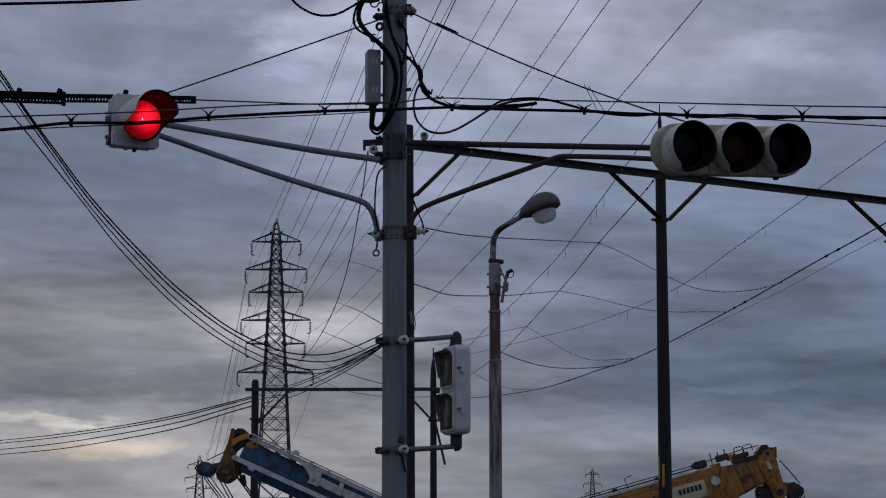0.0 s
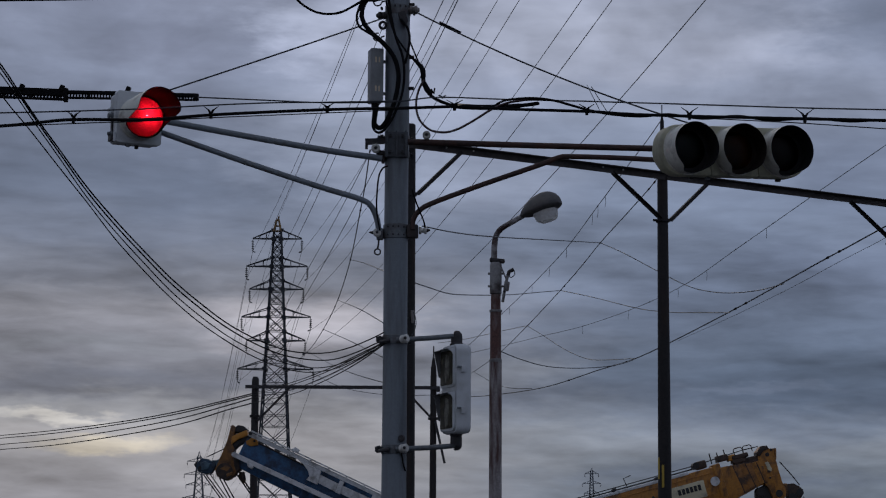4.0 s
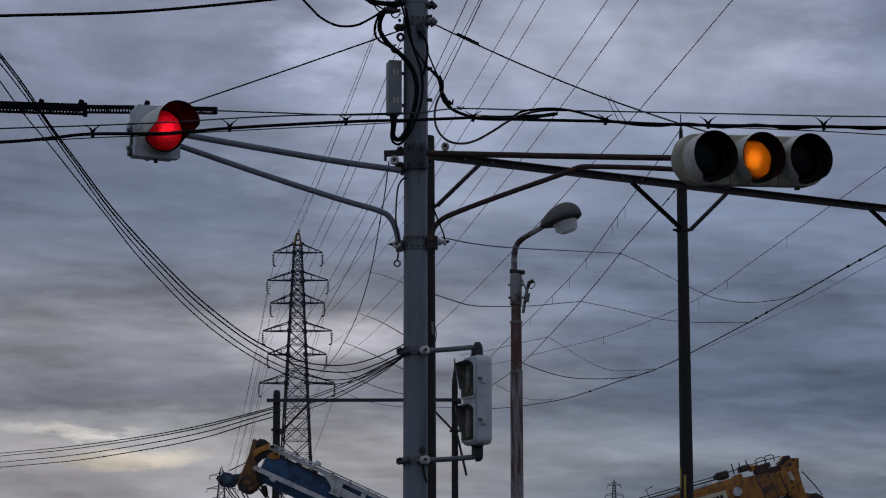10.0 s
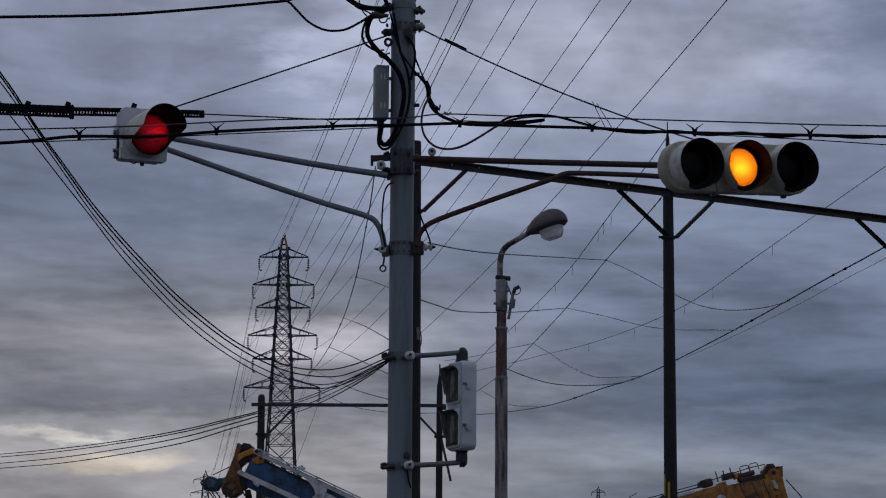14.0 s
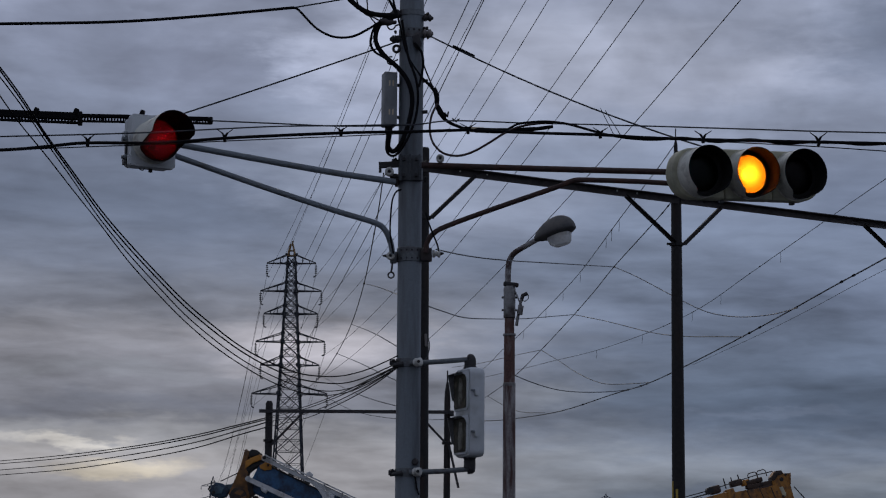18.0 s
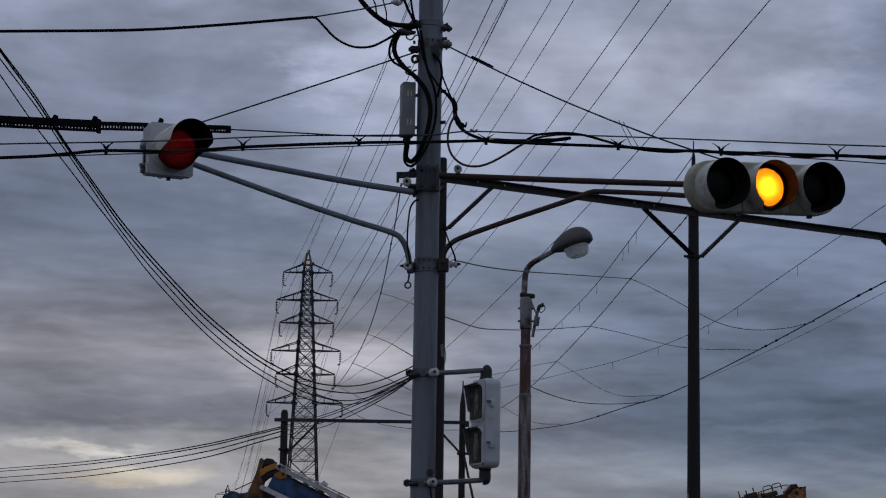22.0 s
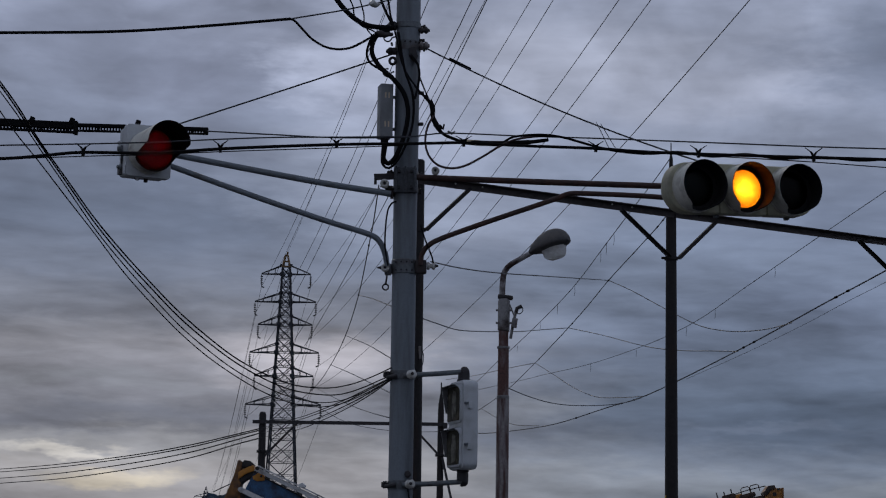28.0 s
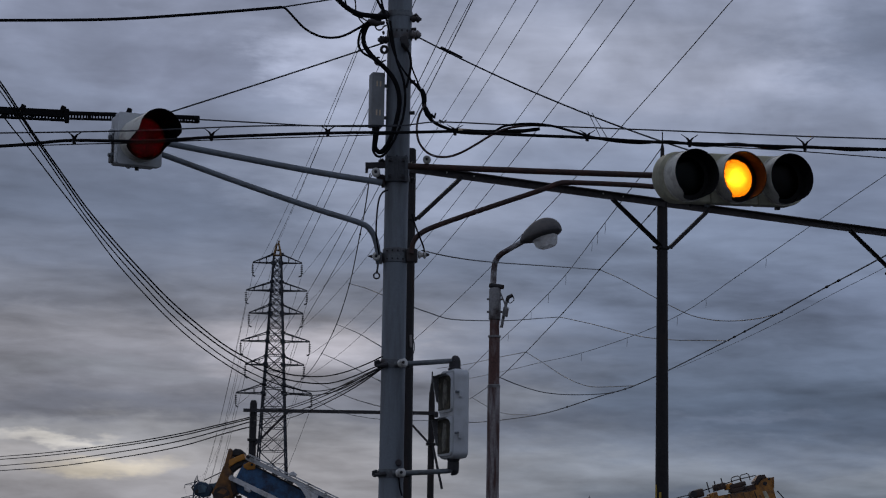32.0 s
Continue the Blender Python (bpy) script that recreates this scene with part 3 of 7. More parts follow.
def build_pole():
    p = thing("signal_pole", Matrix.Translation(POLE), "tall grey painted steel signal pole with bolted straps", "pole")
    bm = bmesh.new()
    bm_lathe(bm, [(0.100, 0), (0.0985, 0.4), (0.0905, 2.6), (0.0885, 4.55), (0.092, 4.70), (0.0915, 6.2), (0.086, 9.4), (0.0, 9.4)], 40)
    part("shaft", bm, GREY_PAINT, p)
    part("top_cap", bm_lathe(bmesh.new(), [(0.089, 9.37), (0.091, 9.40), (0.06, 9.45), (0, 9.46)], 24), ZINC, p)
    for name, z, h in PBANDS:
        band(p, z, h, 0.0965 if z > 4.9 else 0.096, h < 0.075, name=name, gap_turn=20 if h < 0.08 else 0)
    # small step bolts up the shaft
    for z in STEP_Z:
        part("step_bolt", bm_tube(bmesh.new(), [(0.07, -0.02, z), (0.125, -0.03, z)], [0.014, 0.014], 8), DARK_STEEL, p, "short dark step bolt")
    # clamp block that carries both signal arms
    z = CLAMP_Z
    bm = bmesh.new()
    bm_box(bm, (0.17, 0.05, 0.19), (0.0, -0.085, z), (0, 0, 0), 0.006)
    for x in (-0.07, 0.0, 0.07):
        bm_box(bm, (0.014, 0.06, 0.20), (x, -0.10, z), (0, 0, 0), 0.003)
    part("arm_clamp", bm, CLAMP_GREY, p, "ribbed galvanised arm clamp")
    for sx in (-0.045, 0.045):
        for sz in (-0.06, 0.06):
            part("clamp_bolt", bm_lathe(bmesh.new(), [(0, 0), (0.012, 0), (0.012, 0.03), (0, 0.03)], 6, pose(sx, -0.115, z + sz, 90)), DARK_STEEL, p)
    bm = bmesh.new()
    bm_bar(bm, (-0.06, -0.06, z + 0.035), (-0.235, -0.06, z + 0.025), 0.05, 0.04)
    bm_bar(bm, (-0.225, -0.06, z + 0.05), (-0.225, -0.06, z - 0.03), 0.02, 0.02)
    part("bracket_arm", bm, DARK_STEEL, p, "short dark wire bracket")
    spool(p, (-0.155, -0.09, z - 0.03), 0.033)
    spool(p, tuple(Vector((-0.138, 16.6, 4.793)) - POLE), 0.030)
    # lower clamp, at the feet of the curved arms
    z = LOWER_Z
    bm = bmesh.new()
    bm_lathe(bm, [(0.09, z - 0.055), (0.096, z - 0.05), (0.096, z + 0.05), (0.09, z + 0.055)], 28)
    bm_box(bm, (0.05, 0.05, 0.085), (-0.12, -0.02, z - 0.02), (0, 0, 0), 0.006)
    part("arm_collar", bm, ZINC, p, "bolted collar under the curved arms")
    part("arm_shoe", bm_box(bmesh.new(), (0.085, 0.09, 0.10), (0.125, -0.03, z + 0.0), (0, 0, 0), 0.014), DARK_STEEL, p, "dark cast arm shoe")
    spool(p, (-0.14, -0.07, z - 0.015), 0.03)
    spool(p, (0.20, -0.03, z + 0.01), 0.03, (0, 90, 0), length=0.06)
    bm = bmesh.new()
    bm_tube(bm, [(0.23, -0.03, z + 0.01), (0.255, -0.03, z + 0.012)], [0.016, 0.006], 8)
    part("stud", bm, DARK_STEEL, p, "dark pointed stud")
    part("stud", bm_tube(bmesh.new(), [(-0.17, -0.07, z - 0.015), (-0.20, -0.08, z - 0.015)], [0.014, 0.004], 8), DARK_STEEL, p, "dark pointed stud")
    # rusty saddles where the red signal's arms meet the shaft
    part("arm_saddle", bm_box(bmesh.new(), (0.075, 0.085, 0.075), (-0.115, -0.02, CLAMP_Z - 0.075), (0, 8, 0), 0.012), DARK_STEEL, p, "dark cast arm saddle")
    part("saddle_bolt", bm_tube(bmesh.new(), [(-0.15, -0.065, CLAMP_Z - 0.06), (-0.07, -0.075, CLAMP_Z - 0.06)], 0.011, 8), DARK_STEEL, p)
    part("saddle_bolt", bm_tube(bmesh.new(), [(-0.10, -0.07, CLAMP_Z - 0.14), (-0.10, -0.07, CLAMP_Z - 0.09)], 0.012, 8), DARK_STEEL, p)
    for sx in (-0.06, -0.02, 0.02, 0.06):
        part("rivet", bm_lathe(bmesh.new(), [(0, 0), (0.008, 0), (0.007, 0.006), (0, 0.008)], 8, pose(sx, -math.sqrt(0.0965 ** 2 - sx * sx), z + 0.03, 90)), DARK_STEEL, p)
        part("rivet", bm_lathe(bmesh.new(), [(0, 0), (0.008, 0), (0.007, 0.006), (0, 0.008)], 8, pose(sx, -math.sqrt(0.0965 ** 2 - sx * sx), z - 0.03, 90)), DARK_STEEL, p)
        part("rivet", bm_lathe(bmesh.new(), [(0, 0), (0.009, 0), (0.008, 0.006), (0, 0.008)], 8, pose(sx, -math.sqrt(0.0968 ** 2 - sx * sx), TOP_Z + 0.02, 90)), DARK_STEEL, p)
    # ring on a chain below the collar
    bm = bmesh.new()
    bm_tube(bm, [(-0.125, -0.06, z - 0.06), (-0.13, -0.06, z - 0.11), (-0.135, -0.06, z - 0.135)], 0.007, 6)
    bm_tube(bm, [(-0.135 + 0.022 * math.cos(a), -0.06, z - 0.158 + 0.022 * math.sin(a)) for a in (math.tau * k / 14 for k in range(15))], 0.006, 6, False)
    part("hook_ring", bm, DARK_STEEL, p, "small dark iron ring on a short link")
    # bundle of dark insulators and eye bolts near the top
    def knob(zz, side, r, mat, label):
        """A ribbed spool on a stub at the shaft's side."""
        prof = [(0, -0.045), (r * 0.45, -0.045), (r * 0.5, -0.032), (r, -0.026), (r, -0.010), (r * 0.68, -0.004), (r * 0.68, 0.004), (r, 0.010), (r, 0.024), (r * 0.6, 0.032), (r * 0.35, 0.045), (0, 0.045)]
        part("eye_bolt", bm_lathe(bmesh.new(), prof, 14, pose(0.120 * side, -0.04, zz, 0, 90 * side, 0)), mat, p, label)

    knob(TOP_Z, 1, 0.034, BROWN_GLAZE, "brown-grey glazed spool")
    knob(TOP_Z + 0.12, 1, 0.026, DARK_STEEL, "dark knob insulator")
    knob(TOP_Z - 0.045, -1, 0.030, DARK_STEEL, "dark knob insulator")
    knob(TOP_Z + 0.15, -1, 0.034, DARK_STEEL, "dark knob insulator")
    for zz in (TOP_Z + 0.05, TOP_Z - 0.22):
        bm_ = bmesh.new()
        bm_tube(bm_, [(-0.152 + 0.030 * math.cos(a), -0.08, zz + 0.030 * math.sin(a)) for a in (radians(70 + 26 * k) for k in range(12))] + [(-0.10, -0.07, zz + 0.01)], 0.006, 6)
        part("cable_hook", bm_, DARK_STEEL, p, "open pigtail cable hook")
    # dark wedge clamp that ends the cable on the shaft
    part("wedge_clamp", bm_slab(bmesh.new(), [(-0.03, 0.06), (0.02, 0.075), (0.045, 0.0), (0.03, -0.05), (0.005, -0.03), (-0.02, 0.0)], 0.05, pose(0.035, -0.105, TOP_Z - 0.10), 0.006), DARK_STEEL, p, "dark wedge-shaped cable clamp")
    for zz in (TOP_Z - 0.125,):
        part("ring_bolt", bm_tube(bmesh.new(), [(-0.112 + 0.024 * math.cos(a), -0.06, zz + 0.026 * math.sin(a)) for a in (math.tau * k / 12 for k in range(13))], 0.011, 7, False), DARK_STEEL, p, "dark ring bolt")
    z = 2.533
    part("knob", bm_lathe(bmesh.new(), [(0, -0.02), (0.02, -0.02), (0.027, 0), (0.02, 0.03), (0, 0.03)], 12, pose(0.055, -0.08, z, 90)), DARK_STEEL, p, "dark round knob")
    part("earth_lead", bm_tube(bmesh.new(), bend([(0.05, -0.09, z - 0.07), (0.062, -0.088, z - 0.14), (0.07, -0.085, z - 0.19), (0.085, -0.07, z - 0.24)], 4), 0.006, 6), RUBBER, p, "thin black earth lead")
    return p


CLAMP_Z = 4.722
LOWER_Z = 4.075
TOP_Z = 5.766
STEP_Z = (5.164, 5.403, 5.810)
PBANDS = [("pole_band", 3.265, 0.07), ("pole_band", 2.454, 0.07), ("pole_band", TOP_Z, 0.08), ("pole_band", TOP_Z + 0.16, 0.05),
          ("pole_band", CLAMP_Z - 0.06, 0.05), ("pole_band", CLAMP_Z + 0.06, 0.05), ("pole_band", TOP_Z + 0.75, 0.08)]
signal_pole = build_pole()


# ---- signal heads ----
def bm_visor(bm, r, reach, stay, cut_from, cut_to, at, seg=40, thick=0.005):
    """A hooded visor: a tube along -y, long above and cut back below. Slot 0 outside, slot 1 inside."""
    def length(a):
        s = math.sin(a)
        k = min(1, max(0, (s - cut_to) / (cut_from - cut_to)))
        return stay + (reach - stay) * k * k * (3 - 2 * k)
    rows = []
    for rad in (r, r - thick):
        row = []
        for k in range(seg):
            a = math.tau * k / seg
            row.append([bm.verts.new((at[0] + rad * math.cos(a), at[1] - f * length(a), at[2] + rad * math.sin(a))) for f in (0, 0.33, 0.66, 1)])
        rows.append(row)
    for slot, row in enumerate(rows):
        for k in range(seg):
            a, b = row[k], row[(k + 1) % seg]
            for j in range(3):
                f = bm.faces.new((a[j], a[j + 1], b[j + 1], b[j]) if slot else (a[j], b[j], b[j + 1], a[j + 1]))
                f.material_index = slot
    for k in range(seg):
        o, i = rows[0], rows[1]
        bm.faces.new((o[k][3], o[(k + 1) % seg][3], i[(k + 1) % seg][3], i[k][3])).material_index = 1
    return bm


def bm_dome(bm, r, depth, at, rings=5, seg=32):
    """A shallow lens bulging towards -y."""
    prof = [(r * math.cos(a), depth * math.sin(a)) for a in (radians(90 * k / rings) for k in range(rings))] + [(0, depth)]
    m = pose(*at, 90, 0, 0)
    rings_v = []
    for rr, z in prof:
        if rr < 1e-6:
            rings_v.append([bm.verts.new(m @ Vector((0, 0, z)))])
        else:
            rings_v.append([bm.verts.new(m @ Vector((rr * math.cos(math.tau * k / seg), rr * math.sin(math.tau * k / seg), z))) for k in range(seg)])
    for a, b in zip(rings_v, rings_v[1:]):
        for k in range(seg):
            f = list(dict.fromkeys([a[k % len(a)], a[(k + 1) % len(a)], b[(k + 1) % len(b)], b[k % len(b)]]))
            if len(f) > 2:
                bm.faces.new(f)
    return bm


def lamp(parent, at, r, hot, core, ember, label):
    """A lamp with an added, unseen shutter that makes it blink: a wheel of six glowing sectors, hottest near the hub
    to give the lens its hot spot, turns behind a fixed mask of six black blades. At 0 degrees the sectors stand in the
    gaps, at 30 degrees they are behind the blades."""
    bm = bmesh.new()

    def sector(y, a0, a1, slot, r0, r1, step=4):
        def ring(rr):
            return [bm.verts.new((rr * math.sin(radians(a0 + (a1 - a0) * k / step)), y, rr * math.cos(radians(a0 + (a1 - a0) * k / step)))) for k in range(step + 1)]
        a, b = ring(r0), ring(r1)
        for k in range(step):
            bm.faces.new((a[k], b[k], b[k + 1], a[k + 1])).material_index = slot

    for k in range(6):
        sector(0, 60 * k - 11, 60 * k + 11, 0, r * 0.50, r)
        sector(0, 60 * k - 11, 60 * k + 11, 1, r * 0.10, r * 0.50)
        for e in (-13, 11):                                  # the dull red edge that shows as the lamp comes on and dies away
            sector(0, 60 * k + e, 60 * k + e + 2, 3, r * 0.10, r, 1)
    sector(0.0003, 0, 360, 2, 0.0005, r * 1.05, 36)
    wheel = part("shutter_wheel", bm, [hot, core, VELVET, ember], parent, label, False)
    wheel.location = at
    bm = bmesh.new()
    for k in range(6):
        sector(at[1] - 0.0002, 60 * k + 30 - 19, 60 * k + 30 + 19, 0, 0.0001, r * 1.06)
    sector(at[1] - 0.0002, 0, 360, 0, 0.00005, r * 0.10, 24)
    bmesh.ops.translate(bm, verts=bm.verts, vec=(at[0], 0, at[2]))
    part("mask", bm, VELVET, parent, "added unseen six-bladed mask that dims the lamp", False)
    return wheel


def bm_door(bm, outline, hole, depth, at, bevel=0.0):
    """A housing door with a round hole for the lamp."""
    rows = []
    for y in (-depth / 2, depth / 2):
        outer = put_verts(bm, [(at[0] + x, at[1] + y, at[2] + z) for x, z in outline])
        rim = []
        for x, z in outline:
            a = math.atan2(z - hole[1], x - hole[0])
            rim.append(bm.verts.new((at[0] + hole[0] + hole[2] * math.cos(a), at[1] + y, at[2] + hole[1] + hole[2] * math.sin(a))))
        rows.append((outer, rim))
    n = len(outline)
    (fo, fi), (bo, bi) = rows
    for k in range(n):
        m = (k + 1) % n
        bm.faces.new((fo[k], fo[m], fi[m], fi[k]))
        bm.faces.new((bo[m], bo[k], bi[k], bi[m]))
        bm.faces.new((fo[m], fo[k], bo[k], bo[m]))
        bm.faces.new((fi[k], fi[m], bi[m], bi[k]))
    bmesh.ops.recalc_face_normals(bm, faces=bm.faces)
    if bevel:
        es = [e for k in range(n) for e in fo[k].link_edges if e.other_vert(fo[k]) is fo[(k + 1) % n]]
        bmesh.ops.bevel(bm, geom=es, offset=bevel, segments=3, profile=0.5, affect="EDGES")
    return bm


def bm_liner(bm, r, y0, y1, at, seg=36):
    """An added, unseen dark pot round the lamp, closed at its back, that swallows stray light."""
    a = [bm.verts.new((at[0] + r * math.cos(math.tau * k / seg), y0, at[2] + r * math.sin(math.tau * k / seg))) for k in range(seg)]
    b = [bm.verts.new((at[0] + r * math.cos(math.tau * k / seg), y1, at[2] + r * math.sin(math.tau * k / seg))) for k in range(seg)]
    for k in range(seg):
        bm.faces.new((a[k], a[(k + 1) % seg], b[(k + 1) % seg], b[k]))
    bm.faces.new(b)
    return bm


def build_red_signal():
    face = ((-2.184, 16.2, 4.837))
    turn = 27.0
    m = pose(*face, 0, 0, turn)
    s = thing("flashing_signal", m, "red flashing signal in a grey-white housing on two tube arms", "traffic signal")
    bm = bmesh.new()
    bm_door(bm, rounded(0.345, 0.385, 0.02), (0, -0.010, 0.158), 0.07, (0, 0.175, 0.020))
    body = part("housing_door", bm, WHITE_PAINT, s)
    bm = bmesh.new()
    bm_slab(bm, rounded(0.335, 0.370, 0.03), 0.11, pose(0, 0.265, 0.020), 0.012)
    part("housing_back", bm, WHITE_PAINT, s)
    part("gasket", bm_slab(bmesh.new(), rounded(0.338, 0.377, 0.02), 0.008, pose(0, 0.2135, 0.020)), BLACK_PAINT, s)
    bm = bmesh.new()
    bm_visor(bm, 0.162, 0.445, 0.118, 0.06, -0.42, (0, 0.14, 0.010))
    part("visor", bm, [VISOR_OUT, MAROON], s, "white hooded visor with a dark red lining")
    part("lens", bm_dome(bmesh.new(), 0.148, 0.02, (0, 0.040, 0.012)), RED_LENS, s, "round red signal lens")
    part("lens_ring", bm_lathe(bmesh.new(), [(0.146, 0), (0.158, 0), (0.158, 0.01), (0.146, 0.01), (0.146, 0)], 36, pose(0, 0.046, 0.010, 90), False), MAROON, s)
    part("stray_light_liner", bm_liner(bmesh.new(), 0.156, 0.048, 0.205, (0, 0, 0.010)), VELVET, s, "added black liner that swallows stray light behind the lens")
    b = lamp(s, (0.036, 0.095, 0.026), 0.030, RED_GLOW, RED_CORE, VELVET, "flashing lamp behind the red lens")
    # hinges, latches, drain stub and lifting lug
    for z in (-0.13, 0.02):
        part("hinge", bm_tube(bmesh.new(), [(-0.178, 0.16, z - 0.035), (-0.178, 0.16, z + 0.035)], 0.013, 8), WHITE_PAINT, s)
    part("latch", bm_box(bmesh.new(), (0.03, 0.05, 0.09), (-0.185, 0.25, 0.05), (0, 0, 0), 0.006), WHITE_PAINT, s)
    for z, r in ((0.035, 0.030), (-0.10, 0.024)):
        part("wing_nut", bm_lathe(bmesh.new(), [(0, 0), (r, 0), (r, 0.012), (r * 0.6, 0.018), (r * 0.6, 0.034), (0, 0.036)], 14, pose(-0.176, 0.235, z, 0, -90, 0)), ZINC, s, "grey wing nut on the housing side")
    part("latch_strip", bm_box(bmesh.new(), (0.012, 0.018, 0.17), (-0.178, 0.232, -0.03), (0, 0, 0), 0.003), DARK_STEEL, s, "dark latch strip")
    part("latch", bm_box(bmesh.new(), (0.03, 0.05, 0.05), (-0.18, 0.25, -0.13), (0, 0, 0), 0.006), ZINC, s)
    part("top_lug", bm_tube(bmesh.new(), [(-0.02, 0.25, 0.19), (-0.02, 0.25, 0.235)], 0.014, 8), ZINC, s)
    part("drain_stub", bm_tube(bmesh.new(), [(0.02, 0.25, -0.155), (0.02, 0.25, -0.192)], 0.016, 8), DARK_STEEL, s)
    bm = bmesh.new()
    bm_tube(bm, [(-0.05 + 0.02 * math.cos(a), 0.24, -0.166 + 0.018 * math.sin(a)) for a in (radians(180 + 18 * k) for k in range(11))], 0.004, 6)
    part("handle", bm, DARK_STEEL, s)
    inv = m.inverted()

    def local(pts):
        return [inv @ Vector(p) for p in pts]

    a = bend([(-0.471, 16.62, 4.618), (-0.94, 16.54, 4.672), (-1.526, 16.5, 4.768), (-2.193, 16.52, 4.893)], 6)
    part("upper_arm", bm_tube(bmesh.new(), local(a), 0.0235, 14), GREY_ARM, s, "straight grey steel tube arm")
    a = bend([(-0.487, 16.62, 4.067), (-0.504, 16.62, 4.161), (-0.546, 16.6, 4.251), (-0.629, 16.58, 4.304), (-0.938, 16.54, 4.391), (-1.481, 16.5, 4.564), (-2.189, 16.5, 4.812)], 6)
    part("lower_arm", bm_tube(bmesh.new(), local(a), 0.0215, 14), GREY_ARM, s, "curved grey steel tube arm")
    part("arm_plate", bm_slab(bmesh.new(), rounded(0.2, 0.3, 0.02), 0.03, pose(0.0, 0.335, 0), 0.004), ZINC, s)
    return s, b


red_signal, red_lamp = build_red_signal()


def build_amber_signal():
    turn = 22.5
    m = pose(*(2.076, 15.95, 4.565), 0, -2.6, turn)
    s = thing("three_lamp_signal", m, "cream three-lamp traffic signal head with deep visors on two rusty arms", "traffic signal")
    L, step, H = 1.215, 0.388, 0.362
    bm = bmesh.new()
    bm_slab(bm, rounded(L - 0.03, H - 0.03, 0.165, 10), 0.045, pose(0.0, 0.1285, 0), 0.018)
    part("housing", bm, CREAM, s, "cream fibreglass housing back")
    # three doors side by side, the outer two with round ends
    for k in (-1, 0, 1):
        w0 = step if k == 0 else L / 2 - step / 2
        x0 = k * (step / 2 + w0 / 2) if k else 0.0
        half = w0 / 2 - 0.0015
        out = []
        for sx, sz in ((1, -1), (1, 1), (-1, 1), (-1, -1)):
            r = 0.165 if k == sx else 0.013
            a0 = {(1, -1): -90, (1, 1): 0, (-1, 1): 90, (-1, -1): 180}[(sx, sz)]
            out += [(sx * (half - r) + r * math.cos(radians(a0 + 9 * q)), sz * (H / 2 - r) + r * math.sin(radians(a0 + 9 * q))) for q in range(11)]
        bm = bmesh.new()
        bm_door(bm, out, (k * step - x0, 0, 0.169), 0.098, (x0, 0.0555, 0), 0.011)
        part("housing_door", bm, CREAM, s, "cream door round one lamp", False)
    lenses = ((-step, GREEN_LENS, "unlit blue-green signal lens"), (0, AMBER_LENS, "round amber signal lens"), (step, DIM_RED_LENS, "unlit red signal lens"))
    for x, mat, lab in lenses:
        bm = bmesh.new()
        bm_visor(bm, 0.176, 0.160, 0.045, -0.74, -1.0, (x, 0.006, 0))
        part("visor", bm, [VISOR_OUT, BROWN_IN if x == 0 else BLACK_PAINT], s, "chalky white visor with a dark lining")
        part("lens", bm_dome(bmesh.new(), 0.138, 0.02, (x, -0.012, 0)), mat, s, lab)
        part("lens_ring", bm_lathe(bmesh.new(), [(0.137, 0), (0.169, 0), (0.169, 0.01), (0.137, 0.01), (0.137, 0)], 36, pose(x, -0.004, 0, 90), False), BROWN_IN if x == 0 else BLACK_PAINT, s)
        part("stray_light_liner", bm_liner(bmesh.new(), 0.166, -0.002, 0.101, (x, 0, 0)), VELVET, s, "added black liner that swallows stray light behind the lens")
        part("visor_ring", bm_lathe(bmesh.new(), [(0.177, 0), (0.184, 0), (0.184, 0.008), (0.177, 0.008), (0.177, 0)], 36, pose(x, 0.006, 0, 90), False), VISOR_OUT, s)
    b = lamp(s, (0, 0.052, 0), 0.036, AMBER_GLOW, AMBER_CORE, AMBER_EMBER, "flashing lamp behind the amber lens")
    for x in (-0.18, 0.40):
        part("clip", bm_box(bmesh.new(), (0.035, 0.03, 0.02), (x, 0.09, -0.189), (0, 0, 0), 0.004), ZINC, s)
    for x in (-0.30,):
        part("drain_plug", bm_tube(bmesh.new(), [(x, 0.12, -0.172), (x, 0.12, -0.196)], 0.012, 8), DARK_STEEL, s)
    inv = m.inverted()

    def local(pts):
        return [inv @ Vector(p) for p in pts]

    part("upper_arm", bm_tube(bmesh.new(), local([(-0.286, 16.62, 4.746), (0.659, 16.6, 4.719), (1.591, 16.55, 4.691), (1.724, 16.3, 4.64)]), 0.023, 12), RUST_ARM, s, "straight rusty tube arm")
    a = bend([(-0.239, 16.62, 4.084), (-0.231, 16.62, 4.16), (-0.184, 16.61, 4.227), (-0.079, 16.6, 4.285), (0.278, 16.58, 4.417), (0.719, 16.55, 4.569), (0.846, 16.55, 4.62), (0.95, 16.54, 4.626), (1.327, 16.52, 4.613), (1.585, 16.5, 4.596), (1.723, 16.3, 4.556)], 5)
    part("lower_arm", bm_tube(bmesh.new(), local(a), 0.0195, 12), RUST_ARM, s, "bent rusty tube arm")
    part("end_plate", bm_box(bmesh.new(), (0.05, 0.12, 0.20), (-0.44, 0.21, 0.0), (0, 0, 0), 0.008), CREAM, s)
    part("back_bar", bm_bar(bmesh.new(), (-0.46, 0.20, 0), (0.10, 0.20, 0), 0.05, 0.06), ZINC, s)
    return s, b


amber_signal, amber_lamp = build_amber_signal()


